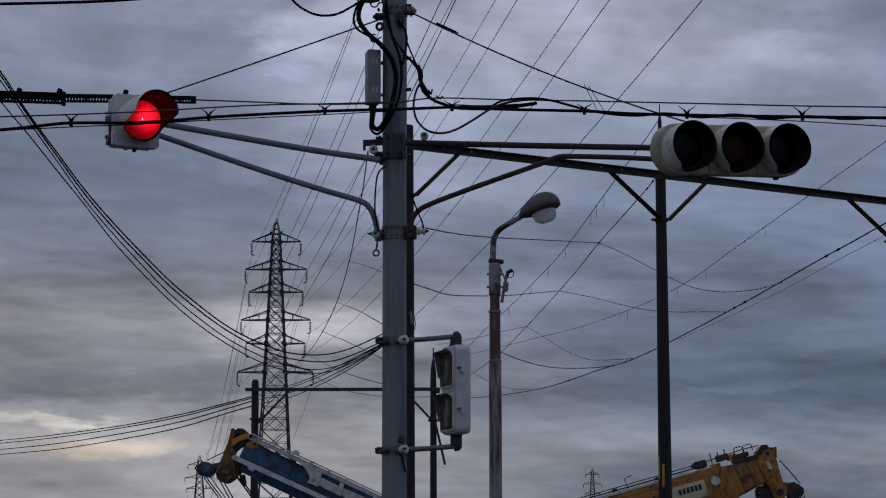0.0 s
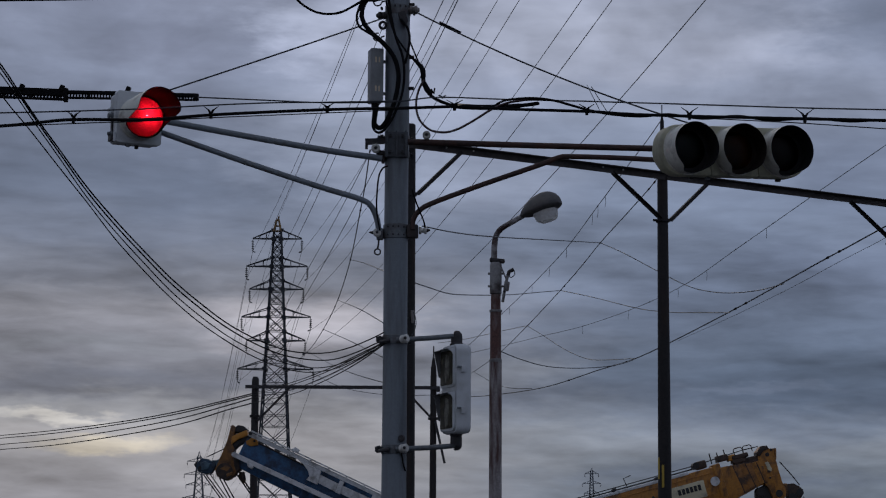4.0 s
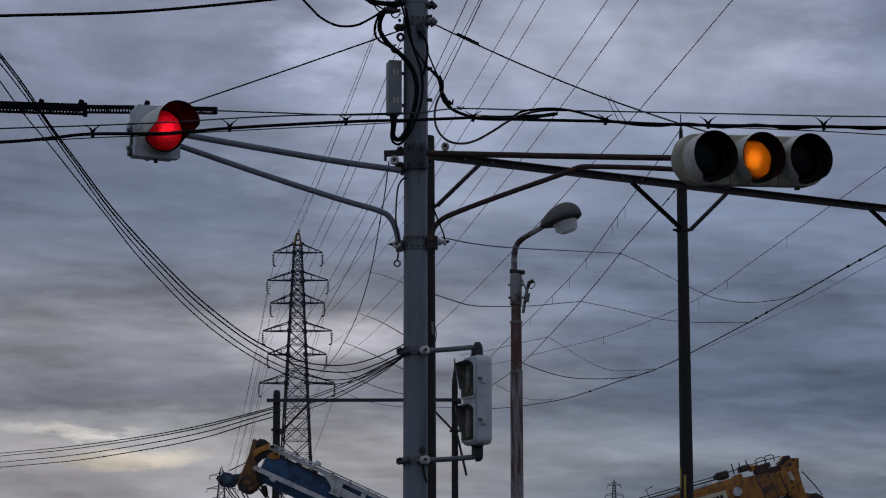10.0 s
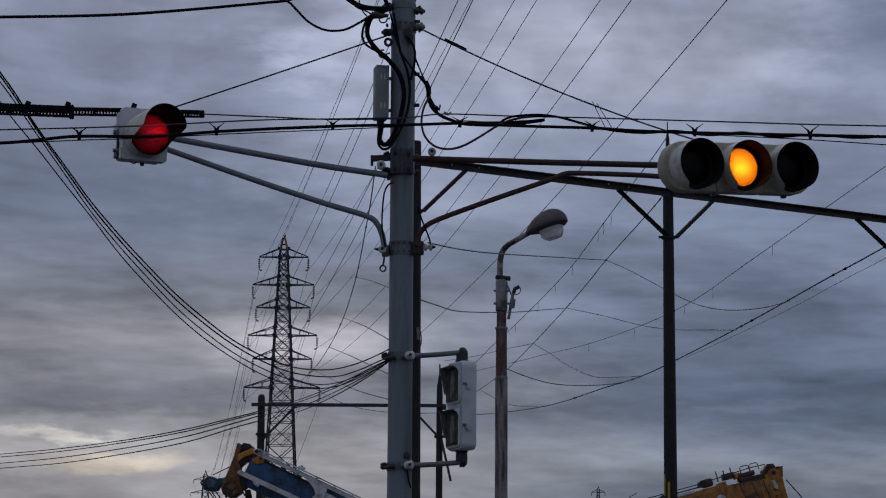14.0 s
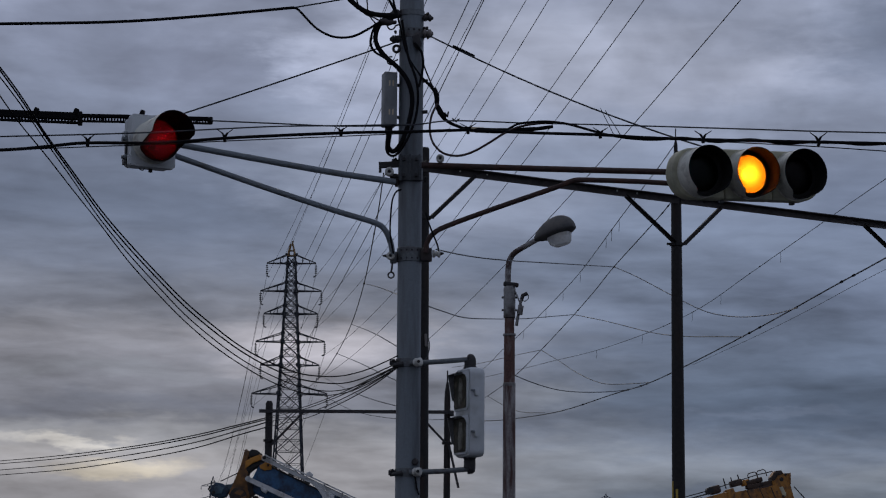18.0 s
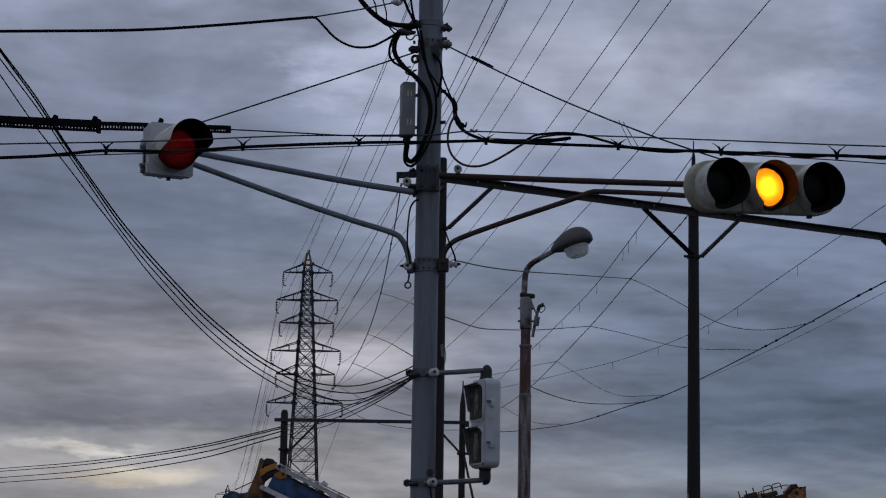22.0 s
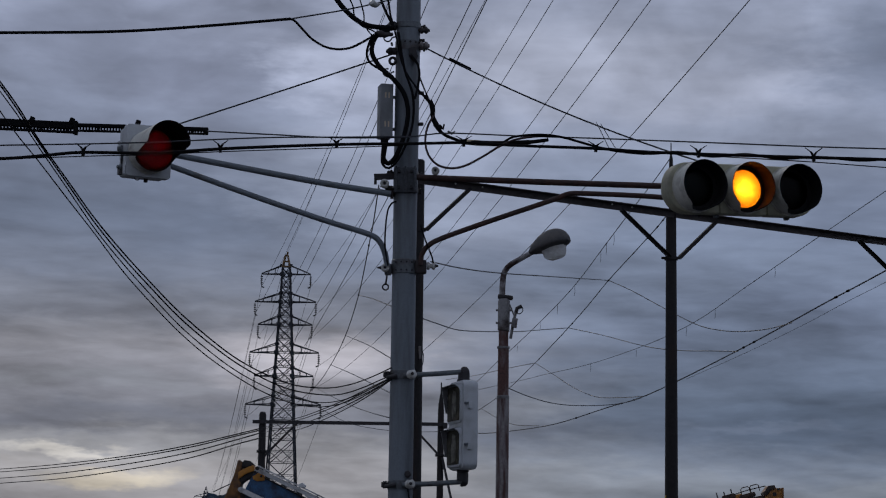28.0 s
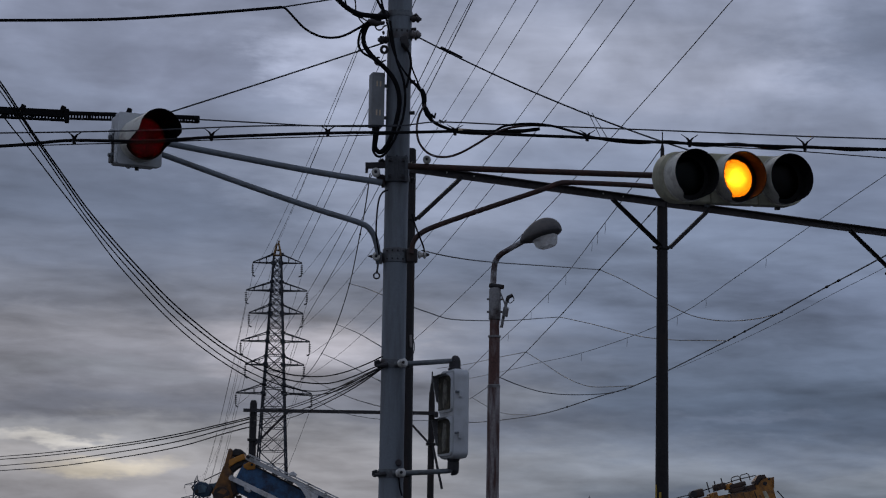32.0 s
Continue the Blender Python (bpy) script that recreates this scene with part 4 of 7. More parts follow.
def build_ped_signal():
    turn = -69.0
    m = pose(*(0.094, 16.6, 2.892), 0, 0, turn)
    s = thing("pedestrian_signal", m, "unlit white two-lamp pedestrian signal on two short brackets", "pedestrian signal")
    H, W, D = 0.655, 0.31, 0.125
    bm = bmesh.new()
    bm_slab(bm, rounded(W, H, 0.055, 6), D, pose(0, 0.0, 0), 0.028)
    part("housing", bm, WHITE_PAINT, s)
    for z in (0.155, -0.165):
        part("lens_frame", bm_slab(bmesh.new(), rounded(0.27, 0.285, 0.03), 0.016, pose(0, -D / 2 - 0.006, z), 0.004), WHITE_PAINT, s)
        part("lens", bm_slab(bmesh.new(), rounded(0.235, 0.25, 0.015), 0.012, pose(0, -D / 2 - 0.0135, z), 0.002), PED_LENS, s, "square unlit pedestrian lens")
        # plain pale slab: figure and reflection of the lens, painted as one patch
        part("lens_sheen", bm_slab(bmesh.new(), [(-0.02, 0.10), (0.035, 0.085), (0.05, 0.0), (0.03, -0.10), (-0.03, -0.11), (-0.045, -0.02)], 0.004, pose(0.02, -D / 2 - 0.0205, z), 0.001), PED_PATCH, s, "pale patch standing in for the figure and sheen on the lens")
        # box visor: a roof and two cheeks that taper back downwards
        bm = bmesh.new()
        y0, y1, w, t = -D / 2 - 0.004, -D / 2 - 0.062, 0.135, z + 0.143
        roof = [(-w, y0, t), (w, y0, t), (w, y1, t - 0.012), (-w, y1, t - 0.012)]
        for lift in (0, 1):
            vs = put_verts(bm, [(x, y, zz + 0.004 * lift) for x, y, zz in roof])
            f = bm.faces.new(vs if lift else vs[::-1])
            f.material_index = 0 if lift else 1
        for sx in (-1, 1):
            cheek = [(y0, t), (y1, t - 0.012), (y1 + 0.012, t - 0.075), (y0 - 0.022, t - 0.20), (y0, t - 0.21)] if sx < 0 else [(y0, t), (y1, t - 0.012), (y1 + 0.03, t - 0.03), (y0 - 0.008, t - 0.07), (y0, t - 0.08)]
            for k, off in enumerate((0, 0.004)):
                vs = put_verts(bm, [(sx * (w + off), y, zz) for y, zz in cheek])
                f = bm.faces.new(vs if (sx > 0) == bool(k) else vs[::-1])
                f.material_index = 0 if k else 1
        part("visor", bm, [WHITE_PAINT, VISOR_IN], s, "angular white visor with a grey inside", smooth=False)
    for z in (0.14, -0.16):
        part("latch", bm_box(bmesh.new(), (0.03, 0.028, 0.05), (W / 2 + 0.012, -0.015, z), (0, 0, 0), 0.005), WHITE_PAINT, s)
        part("latch_tongue", bm_box(bmesh.new(), (0.02, 0.05, 0.015), (W / 2 + 0.01, -0.03, z + 0.014), (0, 0, 0), 0.003), ZINC, s)
    part("top_boss", bm_lathe(bmesh.new(), [(0.050, H / 2 - 0.01), (0.050, H / 2 + 0.008), (0.040, H / 2 + 0.022), (0, H / 2 + 0.022)], 16), DARK_STEEL, s)
    part("bottom_boss", bm_lathe(bmesh.new(), [(0, -H / 2 - 0.022), (0.036, -H / 2 - 0.022), (0.046, -H / 2 - 0.008), (0.046, -H / 2 + 0.01)], 16), DARK_STEEL, s)
    inv = m.inverted()
    for side, rows in ((1, ((-0.351, 16.6, 3.255), (-0.101, 16.6, 3.272), (0.078, 16.6, 3.288))), (-1, ((-0.35, 16.6, 2.453), (-0.102, 16.6, 2.465), (0.089, 16.6, 2.481)))):
        pts = [inv @ Vector(p) for p in rows]
        part("bracket_arm", bm_tube(bmesh.new(), pts, 0.019, 12), ZINC, s, "grey steel tube bracket")
        end = pts[-1]
        top = Vector((0, 0, side * (H / 2 + 0.02)))
        mid = Vector((top.x, top.y, end.z))
        el = bend([end.lerp(mid, -0.25), end.lerp(mid, 0.75), mid.lerp(top, 0.3), top], 5)
        part("elbow", bm_tube(bmesh.new(), el, [0.026 + 0.018 * min(1, k / 5) for k in range(len(el))], 14), DARK_STEEL, s, "dark cast elbow")
        c = inv @ Vector(rows[0])
        d = (Vector(rows[1]) - Vector(rows[0])).normalized()
        o = inv @ (Vector(rows[0]) + d * 0.062 + Vector((0, -0.06, 0.0)))
        q = (inv.to_3x3() @ Vector((1, -0.7, 0.1))).to_track_quat("Z", "Y").to_matrix().to_4x4()
        part("insulator", bm_lathe(bmesh.new(), [(0, -0.03), (0.026, -0.03), (0.032, -0.02), (0.032, -0.008), (0.02, 0.0), (0.032, 0.01), (0.032, 0.022), (0.022, 0.03), (0, 0.03)], 16, Matrix.Translation(o) @ q), PORCELAIN, s, "white porcelain reel insulator")
        part("insulator_bolt", bm_lathe(bmesh.new(), [(0, 0), (0.012, 0), (0.012, 0.006), (0, 0.010)], 10, Matrix.Translation(o + inv.to_3x3() @ Vector((0.004, -0.031, 0.002))) @ (inv.to_3x3() @ Vector((0.12, -1, 0))).to_track_quat("Z", "Y").to_matrix().to_4x4()), DARK_STEEL, s, "dark bolt end in the insulator")
        back = inv @ (Vector(rows[0]) - d * 0.125 + Vector((0, -0.02, -0.01)))
        part("clamp_tail", bm_tube(bmesh.new(), [inv @ (Vector(rows[0]) - d * 0.05), back], [0.02, 0.012], 8), DARK_STEEL, s, "dark clamp tail")
    return s


ped_signal = build_ped_signal()


# ---- street lamp ----
def build_street_lamp():
    base = Vector((0.553, 24, 4.015))
    base.z = 0
    s = thing("street_lamp", Matrix.Translation(base), "old street lamp on a rusty peeling steel pole", "street lamp")
    z1, z2, z3, z4 = 3.774, 4.306, 4.483, 4.830
    part("lower_pole", bm_lathe(bmesh.new(), [(0.072, 0), (0.066, z1 - 0.02), (0.064, z1), (0.0, z1)], 24), LAMP_PALE, s, "pale flaking pole with rust patches")
    part("middle_pole", bm_lathe(bmesh.new(), [(0.060, z1 - 0.01), (0.058, z2), (0.0, z2)], 24), LAMP_RUST, s, "red-brown rusted pole section")
    part("pole_joint", bm_lathe(bmesh.new(), [(0.06, z1 - 0.02), (0.068, z1 - 0.015), (0.068, z1 + 0.012), (0.06, z1 + 0.02)], 24), LAMP_STEEL, s)
    part("upper_pole", bm_lathe(bmesh.new(), [(0.052, z2 - 0.01), (0.052, z3 + 0.02), (0.0, z3 + 0.02)], 24), LAMP_RUST, s)
    part("strap", bm_lathe(bmesh.new(), [(0.056, z2 - 0.012), (0.068, z2 - 0.01), (0.068, z2 + 0.012), (0.056, z2 + 0.014)], 20), LAMP_STEEL, s)
    part("sleeve", bm_lathe(bmesh.new(), [(0.05, z3), (0.064, z3 + 0.01), (0.064, z4 - 0.02), (0.055, z4), (0.03, z4 + 0.005)], 24), LAMP_STEEL, s, "grey steel sleeve")
    for zz in (z3 + 0.09, z4 - 0.12):
        for sx in (-1, 1):
            part("screw", bm_tube(bmesh.new(), [(sx * 0.055, 0, zz), (sx * 0.085, 0, zz)], 0.012, 8), LAMP_STEEL, s)
    part("cap_bar", bm_box(bmesh.new(), (0.165, 0.09, 0.045), (0.015, 0, z4 + 0.02), (0, 6, 0), 0.018), DARK_STEEL, s, "dark cross piece")
    inv = Matrix.Translation(-base)
    neck = bend([inv @ Vector(p) for p in ((0.533, 24, 4.842), (0.539, 24, 5.026), (0.558, 24, 5.124), (0.612, 23.97, 5.193), (0.727, 23.93, 5.26), (0.883, 23.88, 5.344))], 6)
    part("gooseneck", bm_tube(bmesh.new(), neck, [0.033 - 0.005 * k / (len(neck) - 1) for k in range(len(neck))], 14), LAMP_NECK, s, "curved tube neck with worn paint")
    # lamp hood: an egg-shaped shell lying along the neck's line
    a, b = inv @ Vector((0.826, 23.9, 5.314)), inv @ Vector((1.222, 23.6, 5.428))
    x = (b - a)
    ln = x.length
    x.normalize()
    yv = Vector((0, 0, 1)).cross(x).normalized()
    zv = x.cross(yv)
    fr = Matrix((x, yv, zv)).transposed().to_4x4()
    fr.translation = a
    bm = bmesh.new()
    n, seg = 24, 28

    def girth(t):
        """Half the hood's height at a place along it: pointed at the neck, broad beyond the middle."""
        if t < 0.62:
            return 0.035 + 0.137 * math.sin(math.pi / 2 * t / 0.62) ** 0.8
        return 0.172 * math.sqrt(max(0.0, 1 - ((t - 0.62) / 0.392) ** 2))

    rings = []
    for i in range(n + 1):
        w = girth(i / n)
        rings.append([bm.verts.new(fr @ Vector((i / n * ln, math.cos(an) * w * 0.80, math.sin(an) * w * (0.98 if math.sin(an) > 0 else 0.34)))) for an in (math.tau * k / seg for k in range(seg))])
    for p, q in zip(rings, rings[1:]):
        for k in range(seg):
            bm.faces.new((p[k], q[k], q[(k + 1) % seg], p[(k + 1) % seg]))
    bm.faces.new(rings[0])
    bm.faces.new(rings[-1][::-1])
    part("hood", bm, HOOD_GREY, s, "dark grey egg-shaped lamp hood")

    def plan(scale, drop):
        """The hood's outline seen from below, shrunk about its middle."""
        ts = [0.22 + 0.77 * k / 14 for k in range(15)]
        half = [(t, girth(t) * 0.80) for t in ts]
        loop = half + [(t, -w) for t, w in half[::-1]]
        return [fr @ Vector(((0.65 + (t - 0.65) * scale) * ln, w * scale, drop)) for t, w in loop]

    bm = bmesh.new()
    rings = [put_verts(bm, plan(sc, dz)) for sc, dz in ((0.66, -0.030), (0.63, -0.085), (0.57, -0.130), (0.46, -0.152), (0.20, -0.158))]
    for p, q in zip(rings, rings[1:]):
        for k in range(len(p)):
            bm.faces.new((p[k], p[(k + 1) % len(p)], q[(k + 1) % len(p)], q[k]))
    bm.faces.new(rings[-1])
    part("glass_bowl", bm, BOWL_GLASS, s, "frosted glass bowl")
    # switch with its bracket at the side
    br = [inv @ Vector(p) for p in ((0.626, 23.95, 4.398), (0.656, 23.93, 4.583), (0.681, 23.93, 4.687))]
    part("switch_bracket", bm_tube(bmesh.new(), br, 0.016, 8), LAMP_STEEL, s)
    part("switch_bracket", bm_tube(bmesh.new(), [inv @ Vector(p) for p in ((0.604, 23.98, 4.791), (0.651, 23.95, 4.677), (0.675, 23.93, 4.614))], 0.009, 6), LAMP_STEEL, s)
    part("light_sensor", bm_tube(bmesh.new(), [inv @ Vector(p) for p in ((0.681, 23.93, 4.681), (0.693, 23.93, 4.723), (0.742, 23.93, 4.747))], 0.021, 10), DARK_STEEL, s, "small dark light sensor")
    part("sensor_lead", bm_tube(bmesh.new(), bend([inv @ Vector(p) for p in ((0.748, 23.93, 4.735), (0.753, 23.93, 4.693), (0.717, 23.93, 4.662), (0.687, 23.93, 4.674))], 4), 0.005, 5), RUBBER, s)
    part("switch_box", bm_box(bmesh.new(), (0.06, 0.05, 0.10), tuple(br[1] + Vector((0.01, -0.02, -0.02))), (0, 8, 0), 0.008), LAMP_STEEL, s)
    return s


street_lamp = build_street_lamp()


# ---- dark steel gantry just behind the signal pole ----
def build_gantry():
    d1, d2, d3 = 19.7, 21.1, 22.55
    p1, p2, p3 = Vector((-0.309, 19.7, 5.09)), Vector((2.066, 21.15, 5.234)), Vector((4.554, 22.64, 5.137))
    zb = 5.293
    base = Vector((p1.x, p1.y, 0))
    s = thing("steel_gantry", Matrix.Translation(base), "dark steel gantry of tube posts with a long angle-iron beam", "gantry")
    q1, q2, q3 = [Vector((p.x, p.y, 0)) - base for p in (p1, p2, p3)]
    tops = (5.487, zb + 0.03, zb + 0.03)
    for q, top in zip((q1, q2, q3), tops):
        part("post", bm_lathe(bmesh.new(), [(0.070, 0), (0.063, 2.4), (0.0485, top - 0.01), (0.04, top), (0, top)], 18, Matrix.Translation(q)), POST_STEEL, s)
    for q in (q2, q3):
        part("post_spike", bm_lathe(bmesh.new(), [(0.022, zb), (0.020, zb + 0.40), (0.018, zb + 0.52), (0.006, zb + 0.58), (0.005, zb + 0.68), (0, zb + 0.68)], 10, Matrix.Translation(q)), POST_STEEL, s, "slim pointed finial")
    along = (q3 - q1).normalized()
    front = Vector((along.y, -along.x, 0)) * 0.055
    up = Vector((0, 0, 1))
    def fall(q):
        """The beam's height: it dips slightly towards its far end."""
        return zb - 0.042 * (q - q1).length / (q3 - q1).length

    for a, b in ((q1 - along * 0.06, q2 - along * 0.01), (q2 + along * 0.01, q3 + along * 0.9)):
        bm = bmesh.new()
        za, zc = fall(a), fall(b)
        bm_bar(bm, a + front + up * za, b + front + up * zc, 0.008, 0.066)
        bm_bar(bm, a + front * 1.6 + up * (za + 0.029), b + front * 1.6 + up * (zc + 0.029), 0.06, 0.008)
        part("beam", bm, BEAM_STEEL, s, "long dark angle-iron beam")
    brace_z = zb - 0.4378
    for q, sides in ((q1, (1,)), (q2, (-1, 1)), (q3, (-1,))):
        part("collar", bm_lathe(bmesh.new(), [(0.05, brace_z - 0.016), (0.066, brace_z - 0.014), (0.066, brace_z + 0.014), (0.05, brace_z + 0.016)], 16, Matrix.Translation(q)), POST_STEEL, s)
        bm = bmesh.new()
        bm_box(bm, (0.19, 0.02, 0.022), (q.x, q.y - 0.03, brace_z), (0, 0, 0), 0.003)
        part("collar_ear", bm, POST_STEEL, s)
        for sd in sides:
            part("strut", bm_angle(bmesh.new(), q + front + along * sd * 0.05 + up * brace_z, q + front + along * (0.50 if sd > 0 else -0.62) + up * (fall(q) - 0.02), 0.030), POST_STEEL, s)
    # bolt heads along the beam, wiped bright
    for k in (0.06, 0.11, 0.36, 0.40, 0.84, 0.87):
        c = q1.lerp(q3, k) + front * 1.12 + up * (zb + random.uniform(-0.015, 0.01))
        part("bolt", bm_lathe(bmesh.new(), [(0, 0), (0.009, 0), (0.009, 0.012), (0, 0.012)], 6, Matrix.Translation(c) @ pose(0, 0, 0, 90)), PORCELAIN, s)
    # yellow guard strips on the middle post
    for an, za, zc in ((205, 2.42, 2.622), (250, 2.34, 2.55)):
        bm = bmesh.new()
        bm_box(bm, (0.022, 0.006, zc - za), (q2.x + 0.063 * math.cos(radians(an)), q2.y + 0.063 * math.sin(radians(an)), (za + zc) / 2), (0, 0, an + 90), 0.002)
        part("guard_strip", bm, YELLOW_SLEEVE, s, "worn yellow guard strip")
    part("wire_holder", bm_tube(bmesh.new(), [(q1.x + 0.03, q1.y - 0.05, 3.818), (q1.x + 0.035, q1.y - 0.06, 3.708)], [0.013, 0.011], 8), BROWN_GLAZE, s, "small pale wire holder")
    return s, base + q1, base + q2, base + q3, zb


gantry, POST_A, POST_B, POST_C, BEAM_Z = build_gantry()


def build_far_gantry():
    p1, p2 = Vector((-3.914, 47, 4.454)), Vector((-0.206, 47, 4.447))
    zb = 5.273
    base = Vector((p1.x, p1.y, 0))
    s = thing("steel_gantry", Matrix.Translation(base), "dark steel gantry of two posts joined by a thin beam", "gantry")
    q1, q2 = Vector((0, 0, 0)), Vector((p2.x - p1.x, p2.y - p1.y, 0))
    top = 5.488
    part("post", bm_lathe(bmesh.new(), [(0.085, 0), (0.075, top - 0.06), (0.05, top), (0, top)], 14), POST_STEEL, s)
    t2 = 5.717
    part("post", bm_lathe(bmesh.new(), [(0.08, 0), (0.064, t2 - 0.2), (0.055, t2), (0, t2)], 14, Matrix.Translation(q2)), POST_STEEL, s)
    part("post_spike", bm_lathe(bmesh.new(), [(0.052, t2 - 0.02), (0.03, t2 + 0.16), (0.016, t2 + 0.2), (0.014, t2 + 0.42), (0, t2 + 0.44)], 10, Matrix.Translation(q2)), POST_STEEL, s, "slim pointed finial")
    part("beam", bm_bar(bmesh.new(), (-0.2, -0.08, zb), (q2.x + 0.12, q2.y - 0.08, zb), 0.05, 0.07), DARK_STEEL, s)
    for a, b in (((0.05, -0.08, zb - 0.72), (0.72, -0.08, zb - 0.02)), ((q2.x - 0.05, -0.08, zb - 0.62), (q2.x - 0.62, -0.08, zb - 0.02))):
        part("strut", bm_bar(bmesh.new(), a, b, 0.045, 0.045), DARK_STEEL, s)
    for q, zz in ((q1, 4.665), (q2, 4.635)):
        part("collar", bm_lathe(bmesh.new(), [(0.07, zz - 0.03), (0.11, zz - 0.025), (0.11, zz + 0.025), (0.07, zz + 0.03)], 12, Matrix.Translation(q)), POST_STEEL, s)
    part("loose_strut", bm_bar(bmesh.new(), (q2.x + 0.04, -0.09, 4.588), (q2.x + 0.24, -0.09, 3.710), 0.05, 0.05), DARK_STEEL, s, "hanging loose strut")
    part("insulator", bm_box(bmesh.new(), (0.08, 0.08, 0.12), (q2.x + 0.1, -0.1, zb - 0.03), (0, 0, 0), 0.02), DARK_STEEL, s)
    return s


far_gantry = build_far_gantry()


# ---- transmission towers ----
ARMS = [(35, 6.2), (85, 7.7), (126, 6.8), (176, 8.7), (218, 7.4), (269, 9.5)]   # drop below the tip, span


def build_tower(name, at, height, label, arms, detail=True, tip_colour=True, broad=1.0):
    """A lattice tower: four legs, braced panels, six pairs of cross arms with hanging insulators."""
    steel = TOWER_STEEL if detail else HAZED_STEEL
    s = thing(name, Matrix.Translation(at), label, "transmission tower")

    def half(z):
        """Half the body's width at a height."""
        return broad * (0.48 + (height - 3.0 - z) * 0.0505 if z < height - 3.0 else 0.48)

    corners = ((-1, -1), (1, -1), (1, 1), (-1, 1))
    neck = height - 1.6
    for cx, cy in corners:
        part("leg", bm_angle(bmesh.new(), (cx * half(0), cy * half(0), 0), (cx * half(neck), cy * half(neck), neck), 0.19 if detail else 0.34, (-cx, 0, 0.01)), steel, s)
    levels = [neck]
    z = neck
    while z > 4:
        z -= max(1.25, half(z) * 2 * 0.95)
        levels.append(max(z, 0))
    if levels[-1] > 0:
        levels.append(0)
    k = 1.0 if detail else 1.7            # bar thickness
    joined = bmesh.new()

    def bar(name, p, q, w, under):
        """One bar: a part of its own on the near tower, joined on the far ones."""
        if detail:
            part(name, bm_bar(bmesh.new(), p, q, w), TOWER_ZINC if name in ("brace", "strut") else steel, under, smooth=False)
        else:
            bm_bar(joined, p, q, w * k)

    for zt, zb in zip(levels, levels[1:]):
        a, b = half(zt), half(zb)
        for (x0, y0), (x1, y1) in zip(corners, corners[1:] + corners[:1]):
            bar("brace", (x0 * a, y0 * a, zt), (x1 * b, y1 * b, zb), 0.095, s)
            bar("brace", (x1 * a, y1 * a, zt), (x0 * b, y0 * b, zb), 0.095, s)
            if detail:
                bar("brace", (x0 * b, y0 * b, zb), (x1 * b, y1 * b, zb), 0.08, s)
                zm, c = (zt + zb) / 2, (a + b) / 2
                bar("strut", (x0 * c, y0 * c, zm), (x1 * c, y1 * c, zm), 0.06, s)
                bar("strut", (x0 * c, y0 * c, zm), ((x0 + x1) / 2 * b, (y0 + y1) / 2 * b, zb), 0.06, s)
                bar("strut", (x1 * c, y1 * c, zm), ((x0 + x1) / 2 * b, (y0 + y1) / 2 * b, zb), 0.06, s)
    bm = bmesh.new()
    for cx, cy in corners:
        bm_bar(bm, (cx * 0.48, cy * 0.48, neck), (cx * 0.12, cy * 0.12, height), 0.16)
    for zz, w in ((neck + 0.1, 0.46), (neck + 0.75, 0.30), (height - 0.1, 0.14)):
        bm_box(bm, (2 * w, 2 * w, 0.13), (0, 0, zz))
    bm_bar(bm, (0.05, 0, height), (0.16, 0, height + 0.40), 0.20)
    part("peak", bm, TOWER_TIP if tip_colour else steel, s, "yellowed peak cap" if tip_colour else "", False)
    ends = []
    for drop, span in arms:
        z = height - drop
        h = half(z)
        ht = half(z + 1.12)
        for sd in (-1, 1):
            e = Vector((sd * span / 2, 0, z))
            gus = bmesh.new() if detail else joined
            bm_box(gus, (0.52, h * 2 + 0.1, 0.40), (sd * h, 0, z))
            arm = part("cross_arm", gus, steel, s, smooth=False) if detail else s
            for cy in (-1, 1):
                bar("chord", (sd * h, cy * h, z), e, 0.13, arm)
                bar("chord", (sd * ht, cy * ht, z + 1.12), e + Vector((0, 0, 0.06)), 0.11, arm)
                for f in (0.35, 0.68):
                    bar("web", Vector((sd * h, cy * h, z)).lerp(e, f), Vector((sd * ht, cy * ht, z + 1.12)).lerp(e, f), 0.06, arm)
            bar("gusset", (sd * (ht - 0.26), 0, z + 1.12), (sd * (ht + 0.30), 0, z + 1.12), 0.36, arm)
            prof = [(0.0, 0), (0.03, 0)]
            for n in range(5):
                zz = -0.24 - n * 0.24
                prof += [(0.04, zz), (0.18 * k, zz - 0.05), (0.15 * k, zz - 0.12), (0.04, zz - 0.14)]
            prof += [(0.03, -1.6), (0.0, -1.6)]
            part("insulator_string", bm_lathe(bmesh.new(), prof, 7, Matrix.Translation(e)), steel, s)
            if detail:
                part("damper", bm_tube(bmesh.new(), [e + Vector((sd * 0.02, 0, -1.5)), e + Vector((sd * -0.22, 0, -1.72)), e + Vector((sd * -0.34, 0, -1.66))], [0.07, 0.09, 0.10], 6), steel, s, "dark arcing horn under the insulators")
            ends.append(Vector(at) + e + Vector((0, 0, -1.6)))
    if not detail:
        tagged(part("lattice", joined, steel, s, smooth=False), kind="stuff")
    return s, ends + [Vector(at) + Vector((0, 0, height))]


